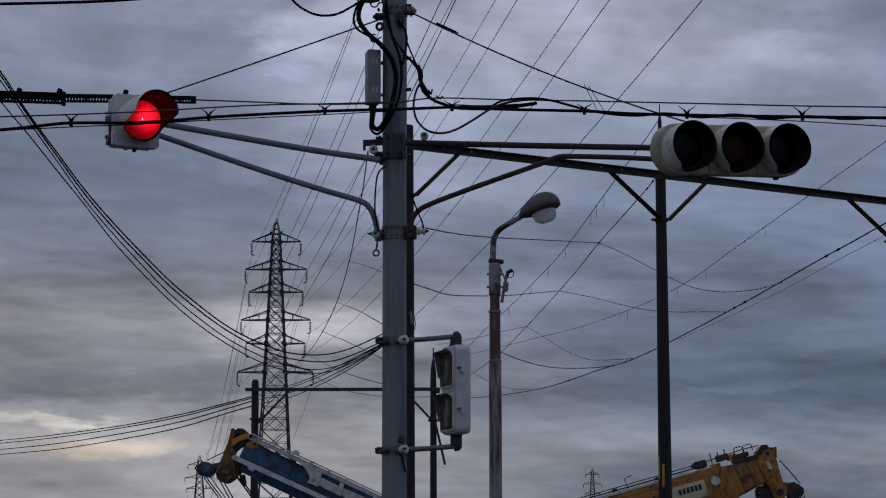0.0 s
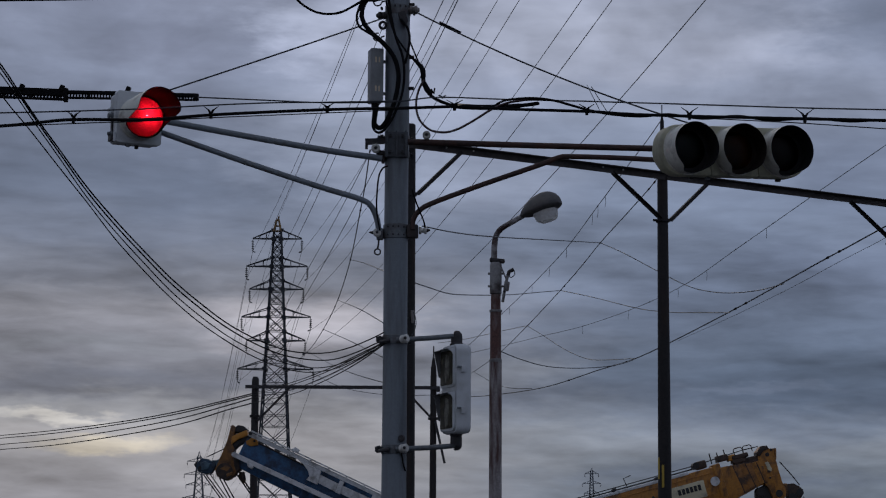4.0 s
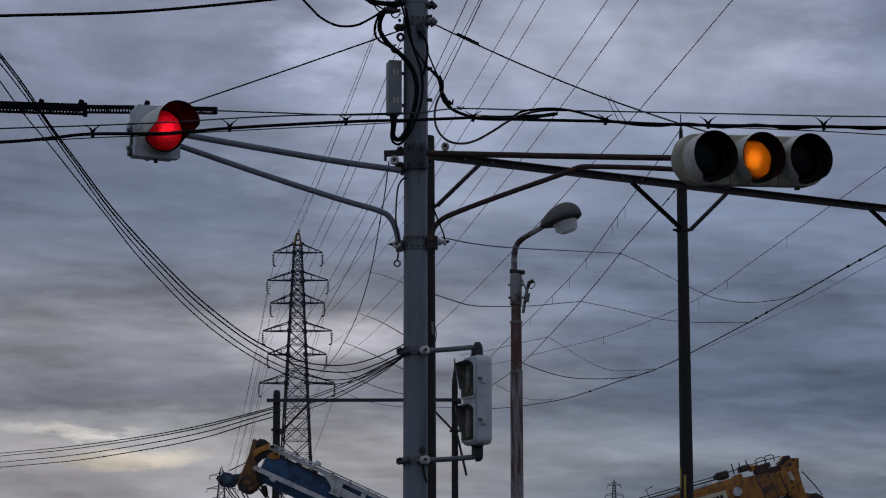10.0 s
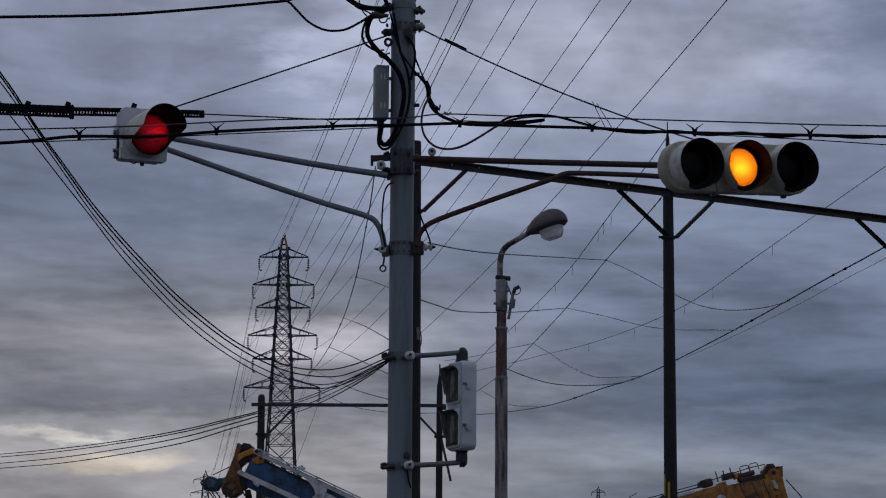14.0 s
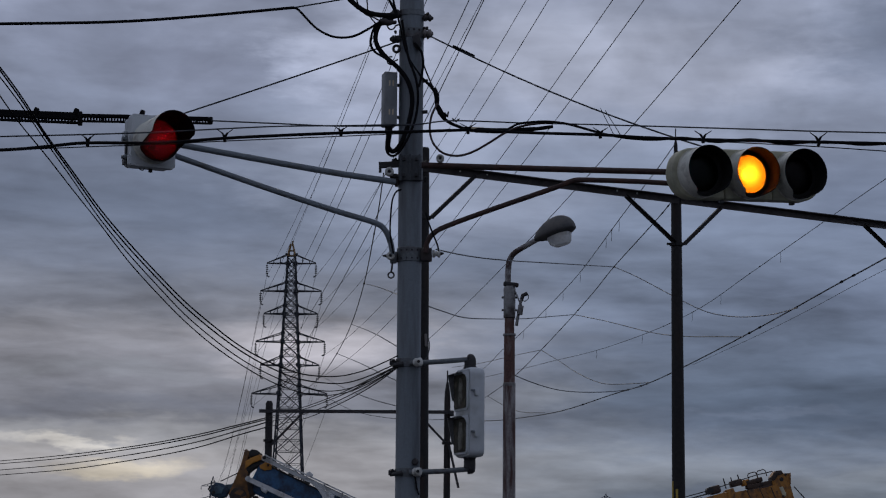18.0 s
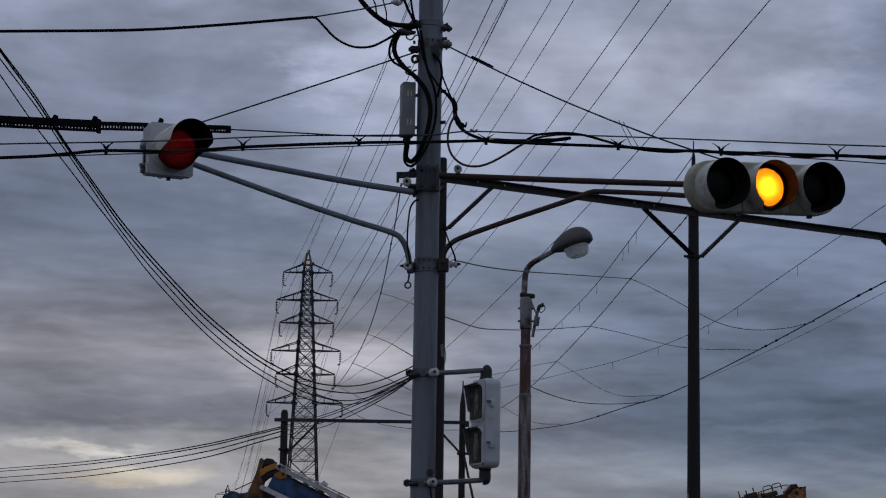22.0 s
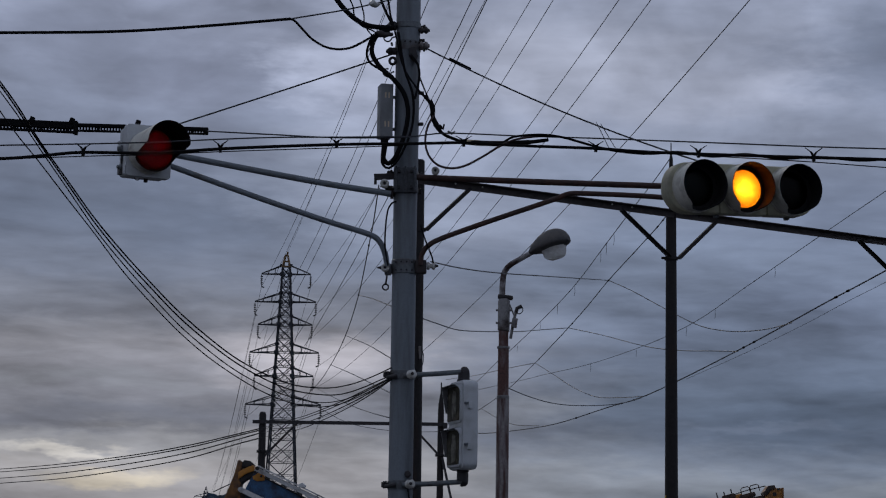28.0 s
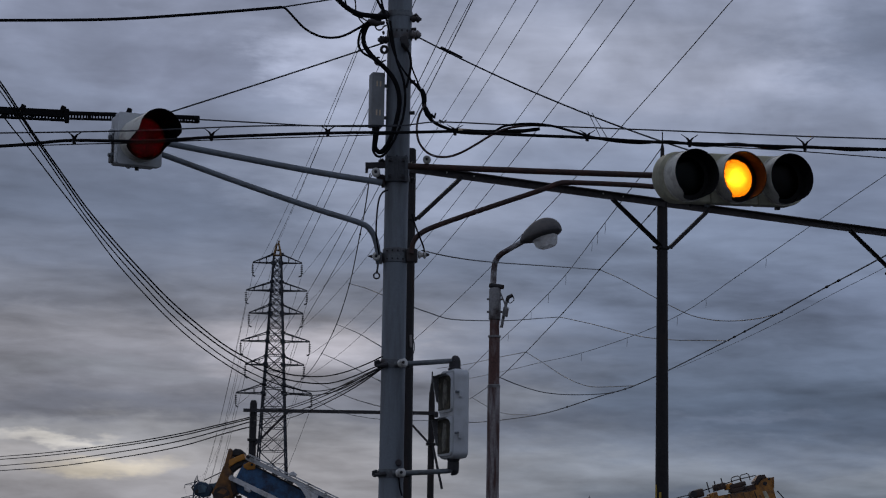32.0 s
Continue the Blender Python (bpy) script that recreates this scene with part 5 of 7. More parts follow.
TOWER_AT = Vector((-21.086, 283, 1.636))
TOWER_AT.z = 0
TOWER_H = 44.938
ARMS_M = [(dz * 0.0707, w) for dz, w in ARMS]
tower, tower_ends = build_tower("transmission_tower", TOWER_AT, TOWER_H, "tall grey steel lattice tower with six pairs of cross arms", ARMS_M)
FAR_AT = Vector((-96.478, 898, 1.767))
FAR_AT.z = 0
far_tower, far_ends = build_tower("transmission_tower", FAR_AT, 45.654, "distant grey steel lattice tower behind the blue boom", [(d * 1.45, w * 1.5) for d, w in ARMS_M], False, False, 1.45)
LAST_AT = Vector((65.801, 1003, 1.486))
LAST_AT.z = 0
last_tower, last_ends = build_tower("transmission_tower", LAST_AT, 44.523, "far hazy lattice tower with three pairs of arms", [(2.2, 6.0), (6.5, 8.0), (10.8, 6.6)], False, False)
# the line's next tower stands behind the viewer and carries the near ends of its wires
NEXT_AT = TOWER_AT + Vector((44.0, -331.2, 0))
next_tower, next_ends = build_tower("transmission_tower", NEXT_AT, TOWER_H + 9.4, "tall grey steel lattice tower carrying the near wire ends", ARMS_M, False, False)
for k, (a, b) in enumerate(zip(tower_ends, next_ends)):
    earth = k >= 12
    wire("power_line", hang(a, b + Vector(({0: 2.0, 2: 1.0, 12: 0.4}.get(k, 0.0), 0, 0)), {0: 5.5, 2: 5.5, 12: 3.0}.get(k, 7.0), 48), 0.014 if earth else 0.020, FAR_WIRE, "thin high-voltage wire strung from the lattice tower", "power line", "high-voltage wires", 5)
for k, (a, b) in enumerate(zip(tower_ends, far_ends)):
    wire("power_line", hang(a, b, 9.0 if k >= 12 else 13.0, 32), 0.024, FAR_WIRE, "thin high-voltage wire running off to the distant tower", "power line", "distant high-voltage wires", 5)


# ---- grey cabinet strapped to the pole ----
def build_cabinet():
    c = Vector((-0.525, 16.66, 5.252))
    s = thing("junction_box", Matrix.Translation(c) @ pose(0, 0, 0, 0, 0, 14), "narrow grey metal junction box strapped to the signal pole", "junction box")
    h = 0.4100
    part("case", bm_slab(bmesh.new(), rounded(0.098, h, 0.008), 0.115, None, 0.004), BOX_GREY, s)
    part("lid", bm_slab(bmesh.new(), rounded(0.090, h - 0.01, 0.008), 0.014, pose(0, -0.0625, 0), 0.003), BOX_GREY, s)
    for z in (h * 0.28, -h * 0.26):
        for x in (-0.013, 0.013):
            part("label_bar", bm_box(bmesh.new(), (0.011, 0.003, 0.042), (x, -0.0705, z), (0, 0, 0)), LABEL_TAN, s, "small tan label mark")
    for z in (h * 0.3, -h * 0.3):
        part("strap", bm_box(bmesh.new(), (0.10, 0.03, 0.02), (0.07, 0.03, z), (0, 0, 0), 0.002), ZINC, s)
    part("cable_gland", bm_tube(bmesh.new(), [(-0.005, 0, -h / 2), (-0.005, 0, -h / 2 - 0.03)], 0.026, 12), RUBBER, s)
    return s


junction_box = build_cabinet()

# ---- cables on and around the signal pole ----
wire("power_cable", bend([(-1.034, 16.5, 6.258), (-0.934, 16.514, 6.123), (-0.838, 16.526, 6.005), (-0.731, 16.538, 5.917), (-0.624, 16.547, 5.882), (-0.467, 16.56, 5.878)], 6), 0.019, RUBBER, "thick black cable sweeping in to the pole top", "cable", "cables on the pole", 10)
wire("power_cable", bend([(-0.467, 16.56, 5.878), (-0.569, 16.56, 5.842), (-0.622, 16.56, 5.763), (-0.625, 16.56, 5.667), (-0.564, 16.56, 5.572), (-0.469, 16.56, 5.486), (-0.391, 16.56, 5.387), (-0.355, 16.56, 5.279), (-0.353, 16.56, 5.171), (-0.385, 16.56, 5.02), (-0.437, 16.56, 4.89), (-0.487, 16.56, 4.838), (-0.526, 16.56, 4.872), (-0.519, 16.56, 4.953), (-0.511, 16.56, 5.022)], 5), 0.018, RUBBER, "thick black cable looping down the pole into the box", "cable", "cables on the pole", 10)
wire("power_cable", bend([(-0.432, 16.53, 5.836), (-0.408, 16.531, 5.684), (-0.376, 16.532, 5.533), (-0.322, 16.533, 5.382), (-0.307, 16.535, 5.231), (-0.326, 16.536, 5.08), (-0.383, 16.537, 4.929), (-0.448, 16.538, 4.825), (-0.498, 16.538, 4.799), (-0.537, 16.539, 4.841), (-0.535, 16.539, 4.936), (-0.528, 16.54, 5.014)], 5), 0.0095, RUBBER, "black cable looping down the pole into the box", "cable", "cables on the pole", 8)
wire("power_cable", bend([(-0.585, 16.55, 5.848), (-0.643, 16.546, 5.772), (-0.667, 16.542, 5.67), (-0.64, 16.539, 5.6), (-0.562, 16.535, 5.548), (-0.468, 16.53, 5.488)], 5), 0.009, RUBBER, "thin black cable loop beside the pole", "cable", "cables on the pole", 8)
wire("power_cable", bend([(-0.611, 16.6, 6.204), (-0.574, 16.588, 6.113), (-0.534, 16.576, 6.013), (-0.476, 16.56, 5.896)], 4), 0.010, RUBBER, "black cable running down from the pole top", "cable", "cables on the pole", 8)
wire("power_cable", bend([(-0.542, 16.6, 6.205), (-0.514, 16.586, 6.091), (-0.495, 16.572, 5.977), (-0.467, 16.56, 5.887)], 4), 0.008, RUBBER, "black cable running down from the pole top", "cable", "cables on the pole", 8)
wire("power_cable", bend([(-0.463, 16.58, 5.866), (-0.435, 16.573, 5.751), (-0.408, 16.566, 5.627), (-0.359, 16.559, 5.517), (-0.276, 16.55, 5.399)], 4), 0.007, RUBBER, "thin black cable crossing the pole", "cable", "cables on the pole", 8)
wire("power_cable", bend([(-0.336, 16.56, 5.67), (-0.288, 16.556, 5.605), (-0.27, 16.551, 5.53), (-0.277, 16.546, 5.442), (-0.3, 16.54, 5.327)], 4), 0.009, RUBBER, "black cable hugging the pole", "cable", "cables on the pole", 8)
wire("power_cable", bend([(-0.865, 16.55, 6.186), (-0.785, 16.541, 6.053), (-0.766, 16.536, 5.964), (-0.713, 16.53, 5.885), (-0.636, 16.525, 5.85), (-0.567, 16.52, 5.806)], 4), 0.006, RUBBER, "thin black cable loop at the pole top", "cable", "cables on the pole", 6)
wire("power_cable", bend([(-0.744, 16.55, 6.144), (-0.698, 16.541, 5.989), (-0.688, 16.536, 5.9), (-0.644, 16.531, 5.825), (-0.592, 16.527, 5.798), (-0.473, 16.52, 5.807)], 4), 0.005, RUBBER, "thin black cable loop at the pole top", "cable", "cables on the pole", 6)
wire("power_cable", bend([(-0.425, 16.6, 4.557), (-0.458, 16.598, 4.544), (-0.483, 16.595, 4.505), (-0.495, 16.592, 4.453), (-0.503, 16.587, 4.359), (-0.506, 16.581, 4.251), (-0.497, 16.575, 4.161), (-0.479, 16.57, 4.067)], 4), 0.007, RUBBER, "short black cable hanging beside the pole", "cable", "cables on the pole", 6)
wire("power_cable", bend([(-0.242, 16.6, 4.379), (-0.217, 16.592, 4.297), (-0.183, 16.582, 4.21), (-0.153, 16.574, 4.133), (-0.144, 16.57, 4.09)], 4), 0.006, RUBBER, "short black cable hanging beside the pole", "cable", "cables on the pole", 6)
wire("power_cable", bend([(-0.303, 16.55, 5.433), (-0.268, 16.546, 5.389), (-0.226, 16.541, 5.345), (-0.192, 16.538, 5.306), (-0.171, 16.534, 5.266), (-0.162, 16.528, 5.183), (-0.136, 16.523, 5.113), (-0.081, 16.517, 5.057), (-0.005, 16.511, 5.021), (0.066, 16.505, 4.999), (0.138, 16.5, 4.99)], 5), [0.008] * 6 + [0.010] * 6 + [0.013] * 8 + [0.017] * 8 + [0.014] * 6 + [0.012] * 8 + [0.011] * 9, RUBBER, "black taped cable bundle leaving the pole", "cable", "cables on the pole", 10)
wire("power_cable", bend([(-0.269, 16.56, 5.505), (-0.235, 16.556, 5.418), (-0.201, 16.553, 5.339), (-0.175, 16.55, 5.278)], 4), 0.006, RUBBER, "thin black cable beside the pole", "cable", "cables on the pole", 6)
wire("power_cable", bend([(-0.158, 16.5, 5.194), (-0.2, 16.485, 5.105), (-0.216, 16.469, 4.994), (-0.191, 16.452, 4.884), (-0.116, 16.436, 4.804), (-0.011, 16.42, 4.78), (0.093, 16.403, 4.802), (0.214, 16.382, 4.865), (0.339, 16.359, 4.941), (0.443, 16.342, 4.984), (0.568, 16.322, 5.005), (0.712, 16.3, 5.009)], 5), 0.0085, RED_CABLE, "dark red cable hanging in a loop from the bundle", "cable", "", 8)
wire("power_cable", bend([(0.353, 16.4, 4.971), (0.423, 16.37, 5.007), (0.506, 16.338, 5.017), (0.649, 16.285, 5.014), (0.792, 16.232, 4.986), (0.933, 16.177, 4.936), (1.053, 16.131, 4.893), (1.213, 16.07, 4.851), (1.411, 15.997, 4.824), (1.607, 15.923, 4.825), (1.84, 15.836, 4.778), (2.071, 15.75, 4.781), (2.298, 15.665, 4.735), (2.562, 15.567, 4.731), (2.821, 15.47, 4.691), (3.07, 15.377, 4.684), (3.545, 15.2, 4.628)], 5), 0.009, RUBBER, "black cable lashed along the span", "cable", "", 8)
wire("cable_sleeve", bend([(0.035, 16.48, 4.996), (0.132, 16.454, 4.982), (0.278, 16.414, 4.969), (0.423, 16.374, 4.965), (0.568, 16.334, 4.969), (0.691, 16.3, 4.979)], 4), [0.012] + [0.019] * 3 + [0.020] * 8 + [0.018] * 4 + [0.014] * 4 + [0.011], RUBBER, "thick black splice sleeve on the cable", "cable sleeve", "", 10)
# clamps and taped lumps where the bundle leaves the pole
for pts, r in (([(-0.185, 16.525, 5.315), (-0.168, 16.52, 5.262), (-0.160, 16.515, 5.215)], [0.014, 0.021, 0.015]), ([(-0.158, 16.515, 5.175), (-0.138, 16.51, 5.125), (-0.104, 16.505, 5.085)], [0.016, 0.023, 0.016]),
               ([(-0.110, 16.50, 5.120), (-0.085, 16.50, 5.095), (-0.078, 16.50, 5.130)], [0.010, 0.013, 0.006]), ([(-0.232, 16.53, 5.352), (-0.198, 16.53, 5.318)], [0.012, 0.015])):
    wire("cable_clamp", pts, r, RUBBER, "black taped clamp on the cable bundle", "cable clamp", "clamps on the cable bundle", 8)
wire("wire_clip", [(-0.05, 16.49, 5.075), (-0.02, 16.49, 5.055), (0.005, 16.49, 5.075)], [0.006, 0.010, 0.004], STRAND, "small steel clip beside the cable bundle", "wire clip", "", 6)
part_bm = bmesh.new()
bm_tube(part_bm, [(0.094, 16.46, 4.988), (0.186, 16.45, 4.981)], 0.0195, 10)
single("tape_wrap", part_bm, LABEL_TAN, "pale tape wrap round the cable splice", "tape wrap")

# span cable with its messenger strand and clips
CABLE = bend([(-4.134, 14.6, 4.408), (-3.427, 14.913, 4.494), (-3.01, 15.098, 4.552), (-2.79, 15.196, 4.595), (-2.564, 15.296, 4.638), (-2.105, 15.499, 4.681), (-1.653, 15.699, 4.757), (-1.267, 15.87, 4.815), (-0.853, 16.053, 4.872), (-0.591, 16.169, 4.904), (-0.359, 16.271, 4.929), (0.069, 16.46, 4.984)], 5)
CABLE_R = bend([(0.069, 16.46, 4.984), (0.484, 16.308, 4.935), (1.031, 16.106, 4.88), (1.33, 15.996, 4.84), (1.74, 15.845, 4.797), (2.521, 15.558, 4.725), (3.066, 15.358, 4.676), (3.894, 15.053, 4.594), (4.581, 14.8, 4.523)], 5)
wire("span_cable", CABLE + CABLE_R[1:], 0.0115, RUBBER, "thick black span cable crossing before the signals", "cable", "", 8)
wire("messenger_wire", bend([(-4.138, 14.6, 4.51), (-3.438, 14.945, 4.597), (-3.022, 15.15, 4.653), (-2.577, 15.369, 4.712), (-2.119, 15.595, 4.777), (-1.666, 15.818, 4.851), (-1.279, 16.009, 4.91), (-0.862, 16.215, 4.96), (-0.363, 16.46, 5.023)], 5), 0.0055, STRAND, "thin steel strand above the span cable", "wire", "", 6)
wire("messenger_wire", bend([(-1.833, 16.4, 5.03), (-1.353, 16.407, 5.013), (-0.872, 16.413, 4.997), (-0.362, 16.42, 5.01), (-0.057, 16.425, 5.045), (0.488, 16.432, 5.033), (1.053, 16.44, 5.025)], 5) + bend([(1.051, 16.4, 5.016), (1.591, 16.156, 4.952), (2.096, 15.927, 4.891), (2.549, 15.722, 4.836), (3.092, 15.476, 4.776), (3.91, 15.105, 4.683), (4.584, 14.8, 4.604)], 5)[1:], 0.0055, STRAND, "thin steel strand above the span cable", "wire", "", 6)
wire("span_cable", bend([(1.564, 15.9, 4.825), (1.835, 15.794, 4.774), (2.178, 15.661, 4.73), (2.515, 15.53, 4.687), (3.057, 15.319, 4.609), (3.877, 15, 4.49)], 5), 0.004, RUBBER, "thin black wire below the span cable", "wire", "", 6)
wire("span_cable", bend([(-2.99, 15, 4.529), (-2.464, 15.284, 4.612), (-2.102, 15.479, 4.665), (-1.655, 15.72, 4.741), (-0.858, 16.149, 4.867), (-0.391, 16.4, 4.942)], 5), 0.004, RUBBER, "thin black wire below the span cable", "wire", "", 6)


def clip(lo, spread, rise):
    """A forked wire clip that hangs the cable from its strand."""
    lo = Vector(lo)
    bm = bmesh.new()
    for sx in (-1, 1):
        bm_tube(bm, bend([lo, lo + Vector((sx * spread * 0.25, 0, rise * 0.45)), lo + Vector((sx * spread * 0.45, 0, rise * 0.62)), lo + Vector((sx * spread, 0, rise))], 3), [0.010, 0.010, 0.009, 0.008, 0.007, 0.006, 0.004, 0.004, 0.003, 0.003], 6)
    bm_tube(bm, [lo + Vector((0, 0, -0.03)), lo + Vector((0, 0, 0.02))], 0.012, 6)
    single("cable_clip", bm, RUBBER, "black forked clip holding the cable to its strand", "cable clip", "cable clips")


for lo, spread, rise in (((-2.519, 15.05, 4.597), 0.055, 0.055), ((-1.657, 15.7, 4.761), 0.055, 0.06), ((-0.861, 16.2, 4.907), 0.05, 0.045), ((0.069, 16.44, 4.979), 0.06, 0.05), ((1.027, 16.1, 4.883), 0.055, 0.05), ((1.739, 15.8, 4.792), 0.06, 0.06), ((2.495, 15.4, 4.697), 0.06, 0.065)):
    clip(lo, spread, rise)


def perforated(p, q, h, solid, pitch):
    """A black cable guard: a solid upper band, a row of slots, and a lower rim."""
    p, q = Vector(p), Vector(q)
    d = (q - p)
    n = max(2, int(d.length / pitch))
    up = Vector((0, 0, 1))
    bm = bmesh.new()
    bm_bar(bm, p + up * h * (0.5 - solid / 2), q + up * h * (0.5 - solid / 2), 0.05, h * solid)
    rim = h * 0.14
    bm_bar(bm, p - up * (h / 2 - rim / 2), q - up * (h / 2 - rim / 2), 0.05, rim)
    gap_lo, gap_hi = -h / 2 + rim, h / 2 - h * solid
    for k in range(n + 1):
        if k % 8 == 7:
            w = pitch * 0.9
        else:
            w = pitch * 0.38
        c = p + d * (k / n)
        bm_box(bm, (w, 0.04, gap_hi - gap_lo + 0.004), tuple(c + up * (gap_lo + gap_hi) / 2))
    return bm


g1, g2, g3, g4 = (-4.543, 16, 5.022), (-2.803, 16.45, 5.051), (-2.454, 16.5, 5.061), (-1.85, 16.55, 5.061)
guard = thing("cable_guard", Matrix(), "black perforated plastic guard over a span cable", "cable guard")
part("guard_tube", perforated(g1, g2, 0.080, 0.62, 0.024), RUBBER, guard, smooth=False)
part("guard_tube", perforated((-2.803, 16.45, 5.055), g3, 0.056, 0.38, 0.021), RUBBER, guard, smooth=False)
part("guard_tube", perforated(g3, g4, 0.050, 0.5, 0.021), RUBBER, guard, smooth=False)
part("guard_end", bm_tube(bmesh.new(), [(-1.877, 16.53, 5.057), (-1.839, 16.53, 5.057)], 0.028, 10), RUBBER, guard)
part("guard_end", bm_box(bmesh.new(), (0.03, 0.06, 0.10), (-2.814, 16.44, 5.049), (0, 0, 0), 0.004), RUBBER, guard)
for q in ((-3.125, 16.35, 5.086), (-2.843, 16.43, 5.098), (-2.362, 16.5, 5.103)):
    part("guard_tie", bm_box(bmesh.new(), (0.035, 0.04, 0.05), q, (0, 20, 0), 0.008), RUBBER, guard)

# stay wires from the pole top
wire("stay_wire", hang((-0.474, 16.64, 5.695), (-2.193, 16.5, 5.056), 0.004, 12), 0.0062, STRAND, "black stay wire running down to the cable guard", "wire", "", 6)
wire("stay_wire", hang((-0.231, 16.64, 5.747), (1.914, 16.2, 4.776), 0.06, 16), 0.0064, STRAND, "black stay wire running down to the three-lamp signal", "wire", "", 6)
wire("wire_sleeve", [(-0.048, 16.6, 5.654), (0.028, 16.591, 5.616), (0.113, 16.58, 5.57)], 0.012, RUBBER, "black protective sleeve on the stay wire", "wire sleeve", "", 8)
for a, b in (((1.045, 16.35, 5.129), (1.125, 16.1, 4.878)), ((1.078, 16.35, 5.116), (1.178, 16.1, 4.87))):
    wire("tie_wire", [a, b], 0.003, STRAND, "thin tie wire between stay and cable", "wire", "", 5)
# service wire at upper left with its drip loop
wire("service_wire", bend([(-4.039, 15, 5.404), (-3.476, 15.239, 5.46), (-3.188, 15.361, 5.495), (-2.448, 15.676, 5.594), (-1.873, 15.921, 5.702), (-1.221, 16.2, 5.842)], 6), 0.011, RUBBER, "black service cable coming in to the pole", "wire", "", 8)
wire("service_wire", bend([(-1.221, 16.2, 5.842), (-0.878, 16.38, 5.954), (-0.672, 16.489, 6.03), (-0.464, 16.6, 6.115)], 4), 0.006, STRAND, "thin strand holding the service cable to the pole", "wire", "", 6)
wire("service_wire", bend([(-1.233, 16.2, 5.842), (-1.193, 16.218, 5.834), (-1.135, 16.254, 5.78), (-1.053, 16.303, 5.708), (-0.934, 16.36, 5.663), (-0.798, 16.419, 5.68), (-0.675, 16.478, 5.757), (-0.593, 16.52, 5.821), (-0.501, 16.56, 5.849)], 5), 0.009, RUBBER, "black service cable hanging in a drip loop", "wire", "", 8)
ins = bmesh.new()
bm_tube(ins, [(-0.655, 16.5, 6.044), (-0.631, 16.514, 6.057), (-0.605, 16.531, 6.044), (-0.572, 16.55, 6.063)], [0.008, 0.03, 0.022, 0.008], 10)
single("strain_insulator", ins, PORCELAIN, "pale strain insulator near the pole top", "insulator")
ins = bmesh.new()
bm_tube(ins, [(-0.592, 16.5, 5.826), (-0.567, 16.511, 5.821), (-0.533, 16.526, 5.812), (-0.474, 16.55, 5.828)], [0.010, 0.026, 0.022, 0.010], 10)
single("strain_insulator", ins, DARK_STEEL, "dark strain clamp near the pole top", "insulator")

# four service cables that swing past high up and down to the pole bracket
for pts, r in (([(-2.513, 11.5, 4.431), (-2.383, 11.914, 4.252), (-2.291, 12.264, 4.09), (-2.19, 12.61, 3.938), (-2.084, 12.973, 3.781), (-1.968, 13.324, 3.642), (-1.844, 13.676, 3.511), (-1.712, 14.036, 3.382), (-1.572, 14.386, 3.273), (-1.423, 14.736, 3.175), (-1.265, 15.07, 3.108), (-1.098, 15.4, 3.067), (-0.96, 15.658, 3.068), (-0.816, 15.923, 3.096), (-0.668, 16.205, 3.163), (-0.515, 16.514, 3.264), (-0.389, 16.78, 3.362)], 0.0046),
               ([(-2.513, 11.5, 4.419), (-2.384, 11.919, 4.234), (-2.29, 12.263, 4.074), (-2.19, 12.612, 3.919), (-2.084, 12.98, 3.756), (-1.968, 13.334, 3.613), (-1.844, 13.685, 3.481), (-1.713, 14.044, 3.351), (-1.572, 14.393, 3.241), (-1.423, 14.738, 3.146), (-1.265, 15.074, 3.074), (-1.098, 15.405, 3.029), (-0.924, 15.729, 3.027), (-0.779, 15.995, 3.055), (-0.63, 16.284, 3.134), (-0.515, 16.52, 3.214), (-0.444, 16.66, 3.257)], 0.0046),
               ([(-2.53, 11.5, 4.401), (-2.387, 11.938, 4.207), (-2.291, 12.272, 4.05), (-2.19, 12.619, 3.891), (-2.085, 12.985, 3.724), (-1.968, 13.338, 3.576), (-1.844, 13.687, 3.439), (-1.712, 14.048, 3.302), (-1.571, 14.392, 3.19), (-1.421, 14.732, 3.093), (-1.263, 15.06, 3.024), (-1.097, 15.385, 2.977), (-0.922, 15.705, 2.969), (-0.778, 15.967, 3.008), (-0.629, 16.256, 3.095), (-0.514, 16.493, 3.183), (-0.444, 16.64, 3.238)], 0.0036),
               ([(-2.51, 11.5, 4.298), (-2.384, 11.938, 4.096), (-2.284, 12.241, 3.968), (-2.181, 12.568, 3.827), (-2.072, 12.911, 3.682), (-1.959, 13.28, 3.523), (-1.836, 13.637, 3.384), (-1.705, 13.994, 3.253), (-1.565, 14.342, 3.141), (-1.416, 14.679, 3.051), (-1.259, 15.013, 2.978), (-1.093, 15.34, 2.934), (-0.937, 15.629, 2.931), (-0.776, 15.929, 2.981), (-0.628, 16.226, 3.076), (-0.514, 16.471, 3.168), (-0.443, 16.62, 3.224)], 0.0036)):
    wire("service_cable", bend(pts, 4), r, RUBBER, "slack black service cable drooping to the signal pole", "cable", "service cables", 6)
